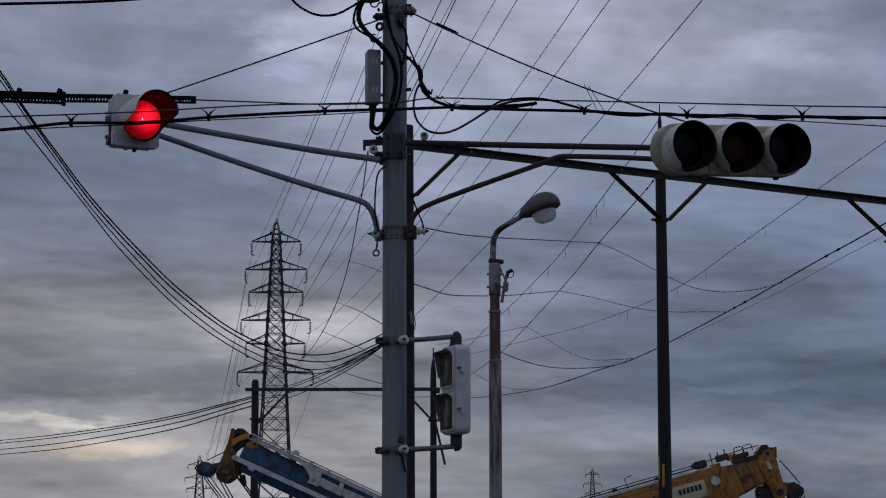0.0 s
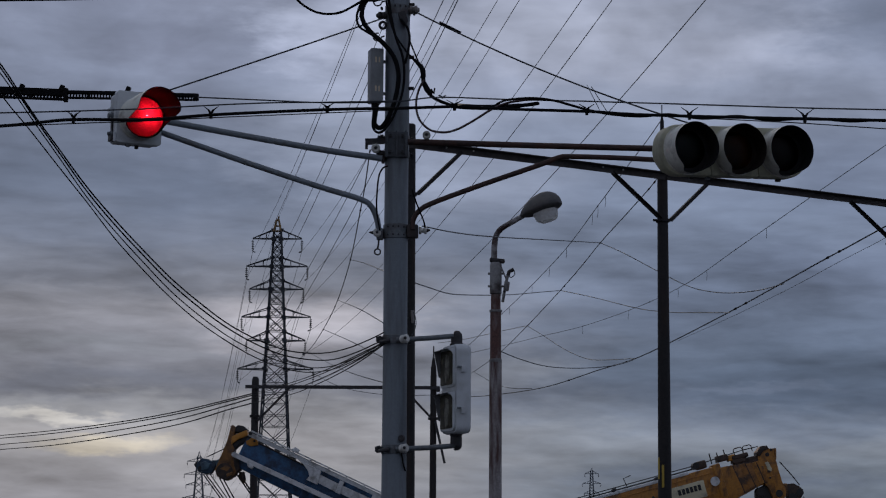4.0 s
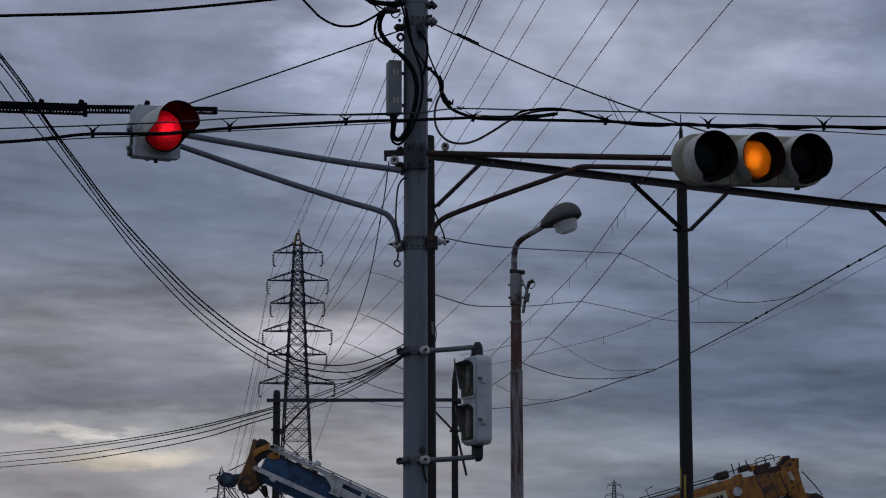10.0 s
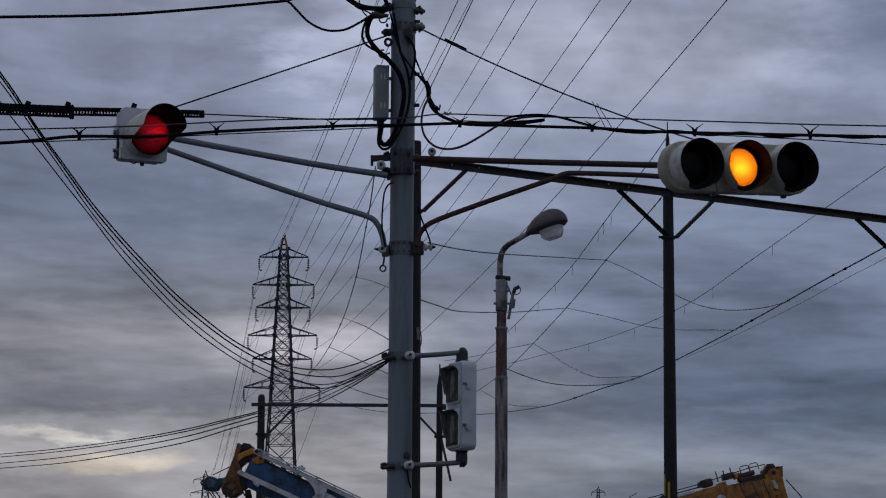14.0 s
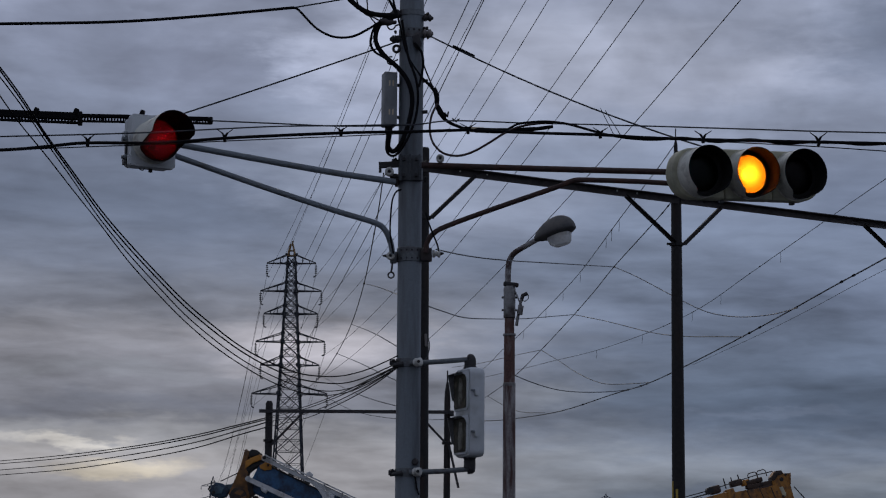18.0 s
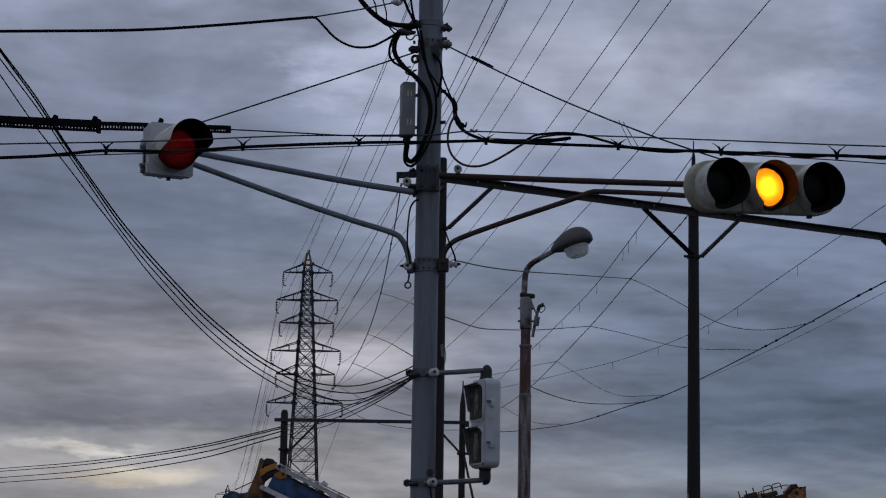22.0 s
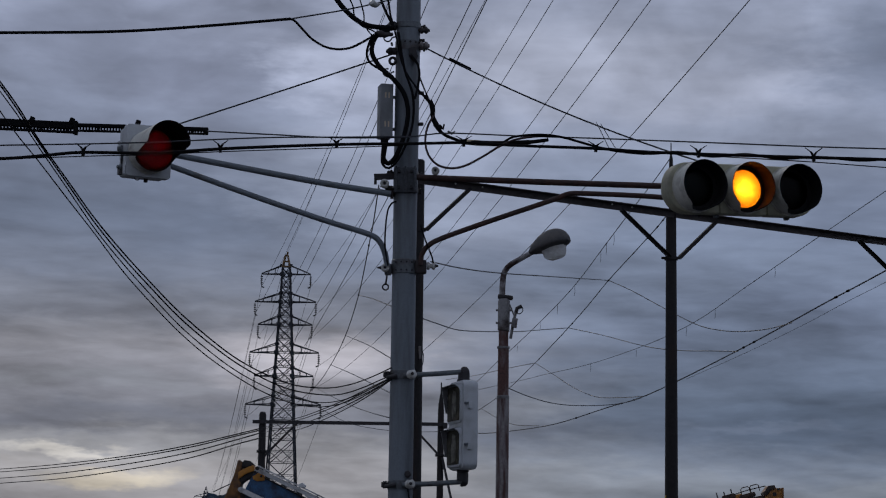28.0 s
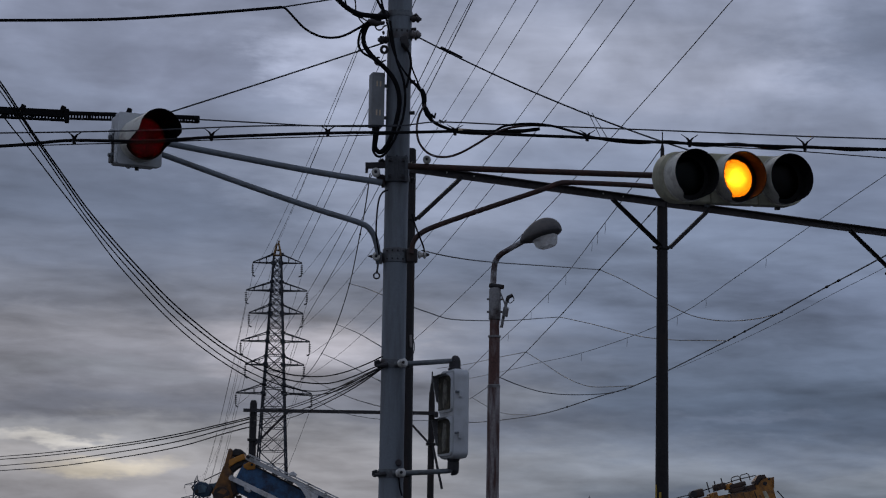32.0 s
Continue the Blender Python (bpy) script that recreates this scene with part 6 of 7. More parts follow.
for pts in ([(-0.444, 16.64, 3.243), (-0.677, 18.712, 3.358), (-0.995, 21.535, 3.515), (-1.421, 25.274, 3.734), (-2.014, 30.419, 4.054), (-2.893, 37.975, 4.551), (-3.944, 47, 5.146)], [(-0.444, 16.64, 3.238), (-0.679, 18.753, 3.348), (-0.998, 21.607, 3.5), (-1.425, 25.354, 3.715), (-2.019, 30.507, 4.031), (-2.896, 38.008, 4.525), (-3.944, 47, 5.111)], [(-0.444, 16.64, 3.23), (-0.682, 18.843, 3.328), (-1.004, 21.731, 3.473), (-1.434, 25.525, 3.678), (-2.035, 30.747, 3.981), (-2.912, 38.235, 4.465), (-3.944, 47, 5.052)], [(-0.444, 16.64, 3.226), (-0.684, 18.899, 3.314), (-1.008, 21.829, 3.448), (-1.44, 25.638, 3.642), (-2.043, 30.874, 3.929), (-2.916, 38.294, 4.393), (-3.943, 47, 4.947)]):
    wire("service_cable", bend(pts, 4), 0.0052, RUBBER, "thin black cable from the signal pole to the gantry post", "cable", "gantry cables", 5)
for pts in ([(-3.944, 47, 5.146), (-4.743, 49.329, 5.2), (-6.234, 53.692, 5.278), (-8.505, 60.314, 5.448), (-12.083, 70.709, 5.798), (-16.154, 82.514, 6.256), (-25.639, 110, 7.403)], [(-3.944, 47, 5.111), (-4.743, 49.328, 5.163), (-6.234, 53.7, 5.225), (-8.504, 60.32, 5.389), (-12.084, 70.725, 5.711), (-16.154, 82.527, 6.154), (-25.635, 110, 7.266)], [(-3.944, 47, 5.052), (-4.743, 49.344, 5.077), (-6.236, 53.738, 5.107), (-8.508, 60.365, 5.241), (-12.089, 70.778, 5.52), (-16.156, 82.57, 5.93), (-25.626, 110, 6.966)], [(-3.943, 47, 4.947), (-4.741, 49.332, 4.978), (-6.236, 53.753, 4.974), (-8.508, 60.382, 5.091), (-12.088, 70.797, 5.345), (-16.153, 82.576, 5.746), (-25.618, 110, 6.72)]):
    pts = [Vector(p) - Vector((0, 0, 0.07 * math.sin(math.pi * k / (len(pts) - 1)))) for k, p in enumerate(pts)]
    wire("service_cable", bend(pts, 4), 0.014, RUBBER, "black cable running on beyond the gantry post", "cable", "yard cables", 5)


# ---- wires of the gantries, with their hanging threads ----
def threaded(pts, r, threads, knots, label):
    """A wire with short threads hanging from it and dark knots on it."""
    pts = bend(pts, 5)
    ob = wire("gantry_wire", pts, r, STRAND, label, "wire", "gantry wires", 5)
    for f in threads:
        p = pts[int(f * (len(pts) - 1))]
        part("thread", bm_tube(bmesh.new(), [p, p + Vector((0.004, 0, -0.07)), p + Vector((-0.003, 0, -0.13))], 0.0025, 4), STRAND, ob)
    for f in knots:
        i = int(f * (len(pts) - 2))
        p, q = pts[i], pts[i + 1]
        d = (q - p).normalized()
        part("knot", bm_tube(bmesh.new(), [p - d * r * 7, p - d * r * 3, p + d * r * 3, p + d * r * 7], [r, r * 1.8, r * 1.7, r], 6), RUBBER, ob)
    return ob


threaded([(2.054, 21.1, 5.813), (1.996, 22.042, 5.785), (1.918, 23.165, 5.759), (1.839, 24.335, 5.732), (1.756, 25.589, 5.702), (1.559, 28.581, 5.634), (1.318, 31.527, 5.61), (1.018, 34.953, 5.603), (0.726, 38.149, 5.613), (0.471, 41.073, 5.61), (-0.11, 47, 5.682)], 0.0048, (0.36, 0.40, 0.43, 0.50, 0.56, 0.63, 0.70), (0.13, 0.42), "thin gantry wire with short hanging threads")
threaded([(2.013, 21.1, 5.252), (1.98, 21.627, 5.238), (1.888, 22.88, 5.215), (1.737, 24.921, 5.181), (1.623, 26.704, 5.138), (1.486, 28.672, 5.101), (1.35, 30.533, 5.073), (1.206, 32.472, 5.048), (0.914, 36.196, 5.015), (0.541, 40.268, 5.046), (-0.111, 47, 5.152)], 0.0055, (), (0.06, 0.12, 0.31, 0.51, 0.71), "gantry wire with dark knots")
threaded([(4.907, 22.5, 6.17), (4.707, 23.61, 6.078), (4.434, 25.111, 5.963), (4.12, 26.863, 5.827), (3.762, 28.879, 5.673), (3.374, 31.075, 5.509), (2.905, 33.389, 5.446), (2.249, 36.43, 5.466), (1.631, 39.2, 5.564), (1.195, 41.161, 5.628), (-0.11, 47, 5.859)], 0.0042, (0.34, 0.46, 0.53, 0.62, 0.7), (0.40, 0.42, 0.60), "thin gantry wire with short hanging threads")
threaded([(4.769, 22, 5.161), (4.57, 23.051, 5.113), (4.384, 24.075, 5.054), (4.208, 25.043, 5.002), (3.965, 26.408, 4.92), (3.653, 28.156, 4.82), (3.15, 30.928, 4.685), (2.773, 32.948, 4.614), (2.403, 34.795, 4.618), (1.766, 38.008, 4.612), (1.09, 41.27, 4.727), (0.523, 43.976, 4.878), (-0.111, 47, 5.152)], 0.0082, (), (0.22, 0.25, 0.42, 0.44, 0.62, 0.66, 0.74), "black gantry cable with dark joints")
threaded([(4.768, 22, 5.121), (4.677, 23.608, 5.077), (4.521, 25.749, 5.085), (4.356, 28.08, 5.087), (4.096, 31.581, 5.123), (3.757, 36, 5.2)], 0.003, (), (), "thin slack gantry wire")
threaded([(-0.563, 16.7, 4.697), (-0.65, 18.199, 4.684), (-0.734, 19.477, 4.676), (-0.946, 22.587, 4.66), (-1.235, 26.086, 4.657), (-1.586, 29.6, 4.68), (-2.022, 33.409, 4.74), (-2.798, 39.281, 4.928), (-3.875, 47, 5.252)], 0.0052, (), (0.28, 0.41, 0.54, 0.66, 0.78), "gantry wire with dark knots")
for pts in ([(-0.164, 16.7, 4.121), (0.074, 18.123, 4.285), (0.412, 20.121, 4.544), (1.066, 23.966, 5.075), (2.091, 30, 5.91)], [(2.091, 30, 5.91), (2.32, 29.085, 5.652), (2.656, 27.661, 5.214), (2.895, 26.673, 4.922), (3.058, 26.067, 4.786), (3.239, 25.426, 4.688), (3.453, 24.665, 4.626), (3.633, 24, 4.617)],
            [(-0.269, 19.7, 4.072), (-0.126, 20.748, 4.151), (0.06, 22.1, 4.261), (0.338, 24.04, 4.482), (0.794, 27.222, 4.869), (1.225, 30.236, 5.261), (1.763, 34, 5.751)], [(1.763, 34, 5.751), (2.142, 32.015, 5.411), (2.582, 29.687, 4.989), (2.876, 28.183, 4.774), (3.1, 27.048, 4.646), (3.307, 26, 4.527)],
            [(-0.11, 47, 6.214), (0.498, 43.424, 5.96), (0.976, 40.576, 5.796), (1.411, 38, 5.635)], [(1.411, 38, 5.635), (1.643, 36.21, 5.261), (1.865, 34.47, 4.894), (2.104, 32.826, 4.604), (2.33, 31.434, 4.468), (2.563, 30, 4.359)],
            [(0.618, 24, 3.87), (0.841, 24.735, 3.859), (1.129, 25.653, 3.871), (1.438, 26.611, 3.929), (1.858, 27.907, 4.048), (2.225, 29.048, 4.184), (2.525, 30, 4.337)], [(0.564, 42, 5.194), (0.834, 38.899, 4.752), (1.058, 36.573, 4.472), (1.324, 34, 4.26)],
            [(-1.508, 36, 6.477), (-0.982, 27.037, 5.228), (-0.686, 21.913, 4.501), (-0.403, 17, 3.799)], [(-1.799, 38, 6.053), (-1.039, 26.801, 4.652), (-0.656, 21.016, 3.908), (-0.394, 17, 3.385)], [(-2.143, 40, 5.762), (-1.225, 27.992, 4.399), (-0.717, 21.281, 3.626), (-0.394, 17, 3.133)],
            [(-2.542, 42, 5.548), (-1.672, 32.641, 4.511), (-1.09, 26.476, 3.848), (-0.698, 22.41, 3.435), (-0.463, 20, 3.202)], [(-2.639, 44, 5.371), (-2.066, 44.757, 5.12), (-1.418, 45.533, 5.043), (-0.747, 46.322, 5.067), (-0.17, 47, 5.128)]):
    wire("cross_wire", bend(pts, 4), 0.0055, STRAND, "thin slack cross wire between the gantry wires", "wire", "cross wires", 5)
wire("cross_wire", bend([(-0.278, 19.65, 3.817), (-0.253, 19.64, 3.776), (-0.243, 19.625, 3.7), (-0.262, 19.61, 3.624), (-0.287, 19.6, 3.584)], 4), 0.004, STRAND, "thin loose wire loop on the gantry post", "wire", "", 5)


# ---- cranes in the yard ----
def carrier(parent, at, facing, colour):
    """The plain lower machine that the boom rests on."""
    part("turntable", bm_lathe(bmesh.new(), [(0.75, 0.95), (0.8, 1.0), (0.8, 1.12), (0, 1.12)], 24, Matrix.Translation(at)), CRANE_DARK, parent)
    part("chassis", bm_box(bmesh.new(), (5.6, 2.2, 0.5), (at[0] + facing * 0.4, at[1], 0.72), (0, 0, 0), 0.06), colour, parent)
    for x in (-1.6, 1.9):
        for y in (-0.95, 0.95):
            w = part("wheel", bm_lathe(bmesh.new(), [(0.30, -0.22), (0.60, -0.22), (0.66, -0.16), (0.66, 0.16), (0.60, 0.22), (0.30, 0.22)], 24, pose(at[0] + facing * x, at[1] + y, 0.66, 90)), TYRE, parent)
            part("rim", bm_lathe(bmesh.new(), [(0, -0.16), (0.31, -0.2), (0.31, 0.2), (0, 0.16)], 16, pose(at[0] + facing * x, at[1] + y, 0.66, 90)), CRANE_DARK, w)


def boom_frame(tip, root):
    """x along the boom from its root to its tip, z square to it, y away."""
    x = (Vector(tip) - Vector(root)).normalized()
    z = x.cross(Vector((0, 1, 0))) if x.x > 0 else Vector((0, 1, 0)).cross(x)
    y = z.cross(x)
    m = Matrix((x, y, z)).transposed().to_4x4()
    m.translation = Vector(tip)
    return m


def build_yellow_crane():
    tip = Vector((6.35, 46, 3.587))
    ang = radians(15.4)
    root = tip - Vector((math.cos(ang), 0, math.sin(ang))) * 8.6
    base = Vector((root.x, root.y, 0))
    s = thing("mobile_crane", Matrix.Translation(base), "yellow mobile crane with its long telescopic boom raised", "crane")
    f = Matrix.Translation(-base) @ boom_frame(tip, root)

    def box(name, size, at, mat, label="", bevel=0.02, turn=0.0, under=None):
        bm = bmesh.new()
        bm_box(bm, size, (0, 0, 0), (0, 0, 0), bevel)
        bm.transform(f @ pose(*at, 0, turn, 0))
        return part(name, bm, mat, under or s, label)

    H, mid = 0.69, -0.075
    box("boom", (7.8, 0.55, H), (-4.72, 0, mid), CRANE_YELLOW, "ochre yellow outer boom section", 0.05)
    box("boom_edge", (7.2, 0.56, 0.06), (-4.98, 0, mid + H / 2 + 0.005), CRANE_WHITE, "pale strip along the boom's top edge", 0.01)
    box("boom_rib", (7.6, 0.575, 0.03), (-4.75, 0, mid - H * 0.26), CRANE_YELLOW, "", 0.008)
    box("boom_rib", (7.6, 0.575, 0.02), (-4.75, 0, mid + H * 0.34), CRANE_YELLOW, "", 0.006)
    box("boom_collar", (0.16, 0.61, H + 0.08), (-0.80, 0, mid), CRANE_YELLOW, "", 0.03)
    def plate(name, outline, depth, mat, under, label="", dy=0.0, bevel=0.012):
        """A plate cut to an outline of places in x and z, standing in the boom's plane or dy before it."""
        bm = bmesh.new()
        bm_slab(bm, [(x - base.x, z) for x, z in outline], depth, pose(0, dy, 0), bevel)
        return part(name, bm, mat, under, label)

    def drum(name, at, r, w, mat, under, label="", dy=0.0, seg=20):
        prof = [(0, -w / 2), (r * 0.30, -w / 2), (r * 0.34, -w * 0.38), (r * 0.7, -w * 0.36), (r * 0.76, -w / 2), (r * 0.96, -w / 2), (r, -w * 0.42), (r, w * 0.42), (r * 0.96, w / 2), (0, w / 2)]
        return part(name, bm_lathe(bmesh.new(), prof, seg, pose(at[0] - base.x, dy, at[1], 90)), mat, under, label)

    # telescoped sections: four slanting collars, each a little narrower, with dark strips between them
    for k, (outline, mat) in enumerate((([(5.412, 3.571), (5.748, 3.637), (6.007, 3.098), (5.905, 2.963), (5.654, 2.905), (5.533, 2.921)], CRANE_YELLOW), ([(5.732, 3.629), (6.007, 3.673), (6.237, 3.210), (6.097, 3.075), (5.921, 2.986), (5.969, 3.106)], CRANE_OCHRE),
                                        ([(5.991, 3.665), (6.251, 3.709), (6.429, 3.299), (6.297, 3.187), (6.113, 3.082), (6.192, 3.225)], CRANE_OCHRE), ([(6.220, 3.701), (6.442, 3.775), (6.559, 3.321), (6.443, 3.254), (6.305, 3.194), (6.377, 3.314)], CRANE_YELLOW))):
        sec = plate("inner_section", outline, 0.56 - 0.03 * k, mat, s, "grease-streaked telescoped boom section", 0.0, 0.02)
    for k, (p, q, w) in enumerate((((5.771, 3.637), (6.022, 3.098), 0.10), ((6.030, 3.673), (6.245, 3.210), 0.10), ((6.258, 3.709), (6.437, 3.291), 0.09), ((5.580, 3.593), (5.817, 3.070), 0.035))):
        a, b = [Vector((x - base.x, -0.255 + 0.012 * k, z)) for x, z in (p, q)]
        part("section_edge", bm_bar(bmesh.new(), a, b, 0.06, w), CRANE_YELLOW if k % 2 == 0 else CRANE_OCHRE, s, "raised slanting edge of a section", False)
        part("dark_gap_strip", bm_bar(bmesh.new(), a + Vector((0.062, 0.008, 0)), b + Vector((0.062, 0.008, 0)), 0.05, 0.03), CRANE_BROWN, s, "dark strip beside the section edge", False)
    box("core", (1.1, 0.40, H * 0.8), (-0.45, 0, mid), CRANE_BROWN, "dark inner boom between the collars", 0.03)
    for q in ([(5.857, 3.757), (6.117, 3.808), (6.138, 3.740), (5.923, 3.673), (5.856, 3.697)], [(6.117, 3.808), (6.346, 3.859), (6.367, 3.791), (6.152, 3.725)], [(5.532, 3.835), (5.615, 3.797), (5.708, 3.857), (5.720, 3.751), (5.552, 3.706)], [(5.908, 3.069), (6.099, 3.128), (6.082, 3.068), (5.920, 2.971)]):
        plate("section_plate", q, 0.40, CRANE_BROWN, s, "greasy wear plate")
    # boom head
    head = plate("boom_head", [(6.340, 3.928), (6.419, 4.041), (6.541, 4.055), (6.585, 3.994), (6.684, 4.001), (6.727, 3.910), (6.723, 3.773), (6.785, 3.531), (6.847, 3.318), (6.918, 3.174), (6.914, 3.031), (6.851, 2.949), (6.745, 2.923), (6.656, 2.988), (6.563, 3.207), (6.474, 3.291), (6.385, 3.632)], 0.46, CRANE_YELLOW, s, "ochre boom head casting", 0.0, 0.02)
    plate("head_cap", [(6.332, 3.913), (6.419, 4.041), (6.541, 4.055), (6.577, 3.987), (6.470, 3.949), (6.406, 3.851), (6.345, 3.837)], 0.50, CRANE_BROWN, head, "dark greasy cap of the head")
    plate("head_window", [(6.494, 3.714), (6.562, 3.729), (6.635, 3.592), (6.625, 3.532), (6.565, 3.547)], 0.485, STICKER, head, "pale triangular plate", 0.0, 0.004)
    # thin dark plate in place of the shade under the pale triangle
    plate("head_shadow_plate", [(6.550, 3.563), (6.625, 3.539), (6.594, 3.502), (6.541, 3.517)], 0.49, CRANE_BROWN, head, "dark plate painted for the shade below the pale plate", 0.0, 0.003)
    for q, r in (((6.544, 3.873), 0.042), ((6.780, 3.093), 0.075), ((6.622, 3.971), 0.025), ((6.599, 3.403), 0.02)):
        drum("pin", q, r, 0.50, CRANE_DARK, head)
    for q in ([(6.416, 3.632), (6.461, 3.647), (6.566, 3.305), (6.520, 3.291)], [(6.684, 4.001), (6.730, 4.008), (6.731, 3.781), (6.708, 3.773)], [(6.561, 3.419), (6.699, 3.456), (6.706, 3.433), (6.576, 3.389)]):
        plate("head_rib", q, 0.49, CRANE_OCHRE, head, "", 0.0, 0.006)
    nose = plate("nose", [(6.921, 3.280), (7.081, 3.302), (7.186, 3.248), (7.275, 3.172), (7.284, 3.096), (7.216, 2.991), (7.086, 2.947), (6.989, 3.008), (6.923, 3.061)], 0.34, CRANE_BROWN, s, "greasy brown boom nose")
    for q, r, w in (((6.506, 3.064), 0.185, 0.30), ((6.424, 3.125), 0.10, 0.36), ((7.065, 3.015), 0.095, 0.36), ((7.205, 3.119), 0.075, 0.36)):
        drum("sheave", q, r, w, CRANE_DARK, nose, "dark rope sheave", 0.0, 24)
    plate("nose_arm", [(6.884, 3.296), (6.952, 3.295), (6.952, 3.038), (6.892, 3.039)], 0.40, CRANE_HEAD, nose, "orange-brown link to the nose")
    bm = bmesh.new()
    bm_tube(bm, [f @ Vector(p) for p in ((0.46, -0.26, 0.02), (0.62, -0.26, -0.30), (0.72, -0.26, -0.54))], 0.012, 6)
    part("rope", bm, CRANE_DARK, s, "black rope along the nose")
    for x, z0, ln in ((-0.02, -0.46, 0.9), (0.10, -0.66, 1.2), (0.34, -0.70, 1.4), (0.43, -0.72, 1.4), (0.62, -0.80, 0.9), (0.74, -0.80, 0.5), (0.78, -0.78, 0.35)):
        p = f @ Vector((x, 0, z0))
        part("rope_fall", bm_tube(bmesh.new(), [p, p + Vector((0, 0, -ln))], 0.010, 6), CRANE_DARK, s, "hanging hoist rope")
    # fittings on top
    top = mid + H / 2
    box("rope_guide", (0.22, 0.36, 0.17), (-1.07, 0, top + 0.10), CRANE_BROWN, "brown rope guide", 0.05)
    part("guide_roller", bm_lathe(bmesh.new(), [(0, -0.2), (0.07, -0.2), (0.07, 0.2), (0, 0.2)], 14, f @ pose(-1.18, 0, top + 0.11, 90)), CRANE_DARK, s)
    box("winch_block", (0.24, 0.34, 0.13), (-0.62, 0, top + 0.12), CRANE_BROWN, "", 0.03)
    box("winch_block", (0.34, 0.30, 0.10), (-0.26, 0, top + 0.06), CRANE_BROWN, "", 0.03)
    box("winch_block", (0.16, 0.26, 0.12), (-0.44, 0, top + 0.08), CRANE_ORANGE, "", 0.03)
    for x, hh in ((-0.85, 0.22), (-0.70, 0.20), (-0.55, 0.22)):
        box("mast_pin", (0.022, 0.03, hh), (x, -0.1, top + 0.06 + hh / 2), CRANE_DARK, "", 0.004)
    for x0 in (0.0, 0.19):
        bm = bmesh.new()
        pts = [(-0.36 + x0, 0), (-0.36 + x0, 0.11), (-0.33 + x0, 0.14), (-0.21 + x0, 0.14), (-0.18 + x0, 0.11), (-0.18 + x0, 0)]
        bm_tube(bm, [f @ Vector((x, -0.12, top + 0.10 + z)) for x, z in pts], 0.010, 6)
        part("guard_rail", bm, CRANE_BROWN, s, "bent tube guard rail")
    bm = bmesh.new()
    bm_tube(bm, [f @ Vector(p) for p in ((-8.3, -0.1, top + 0.085), (-1.2, -0.1, top + 0.12), (-0.2, -0.1, top + 0.17), (0.15, -0.1, 0.43))], 0.011, 6)
    part("hoist_rope", bm, CRANE_DARK, s, "black hoist rope along the boom")
    bm = bmesh.new()
    bm_tube(bm, [f @ Vector(p) for p in ((-8.3, -0.2, top + 0.05), (-1.2, -0.2, top + 0.06))], 0.016, 6)
    part("pipe", bm, CRANE_DARK, s, "thin pipe along the boom's top")
    for x in (-7.2, -6.0, -4.9, -3.9, -2.9, -2.0):
        box("rope_roller", (0.09, 0.25, 0.08), (x, 0, top + 0.06), CRANE_DARK, "", 0.015)
    bm = bmesh.new()
    bm_tube(bm, [f @ Vector(p) for p in ((-2.62, -0.1, top), (-2.66, -0.1, top + 0.24), (-2.50, -0.1, top + 0.27))], 0.010, 6)
    part("hook_rod", bm, CRANE_DARK, s)
    # markings on the side: pale panel with dark lettering shown as bars, round plate
    yf = -0.2835
    box("sign_panel", (0.86, 0.012, 0.34), (-1.56, yf, -0.10), STICKER, "pale rounded sign panel", 0.005)
    for k in range(6):
        box("sign_bar", (0.062, 0.006, 0.115), (-1.66 + 0.083 * k, yf - 0.009, -0.06), CRANE_DARK, "black lettering bar", 0.0)
    bm = bmesh.new()
    bm_lathe(bm, [(0, 0), (0.094, 0), (0.094, 0.014), (0, 0.014)], 28, f @ pose(-0.91, yf - 0.026, -0.02, 90))
    part("round_plate", bm, CRANE_WHITE, s, "round grey-white plate")
    for x in (-2.76, -2.28):
        for k in range(3):
            box("sign_bar", (0.24, 0.006, 0.04), (x, yf - 0.003, -0.03 - 0.085 * k), CRANE_DARK, "black lettering bar", 0.0)
        for k in (-1, 1):
            box("sign_bar", (0.04, 0.006, 0.25), (x + 0.08 * k, yf - 0.006, -0.11), CRANE_DARK, "black lettering bar", 0.0)
    bm = bmesh.new()
    bm_slab(bm, [(-0.05, 0), (0.05, 0), (0.09, -0.30), (0.0, -0.30)], 0.1, f @ pose(-0.95, -0.1, mid - H / 2), 0.01)
    part("hook_strap", bm, CRANE_BROWN, s)
    rt = f @ Vector((-8.4, 0, -0.1))
    box("boom_foot", (0.5, 0.9, 0.9), (-8.5, 0, -0.15), CRANE_YELLOW, "", 0.06)
    carrier(s, (rt.x, rt.y, 0), 1, CRANE_YELLOW)
    return s


yellow_crane = build_yellow_crane()


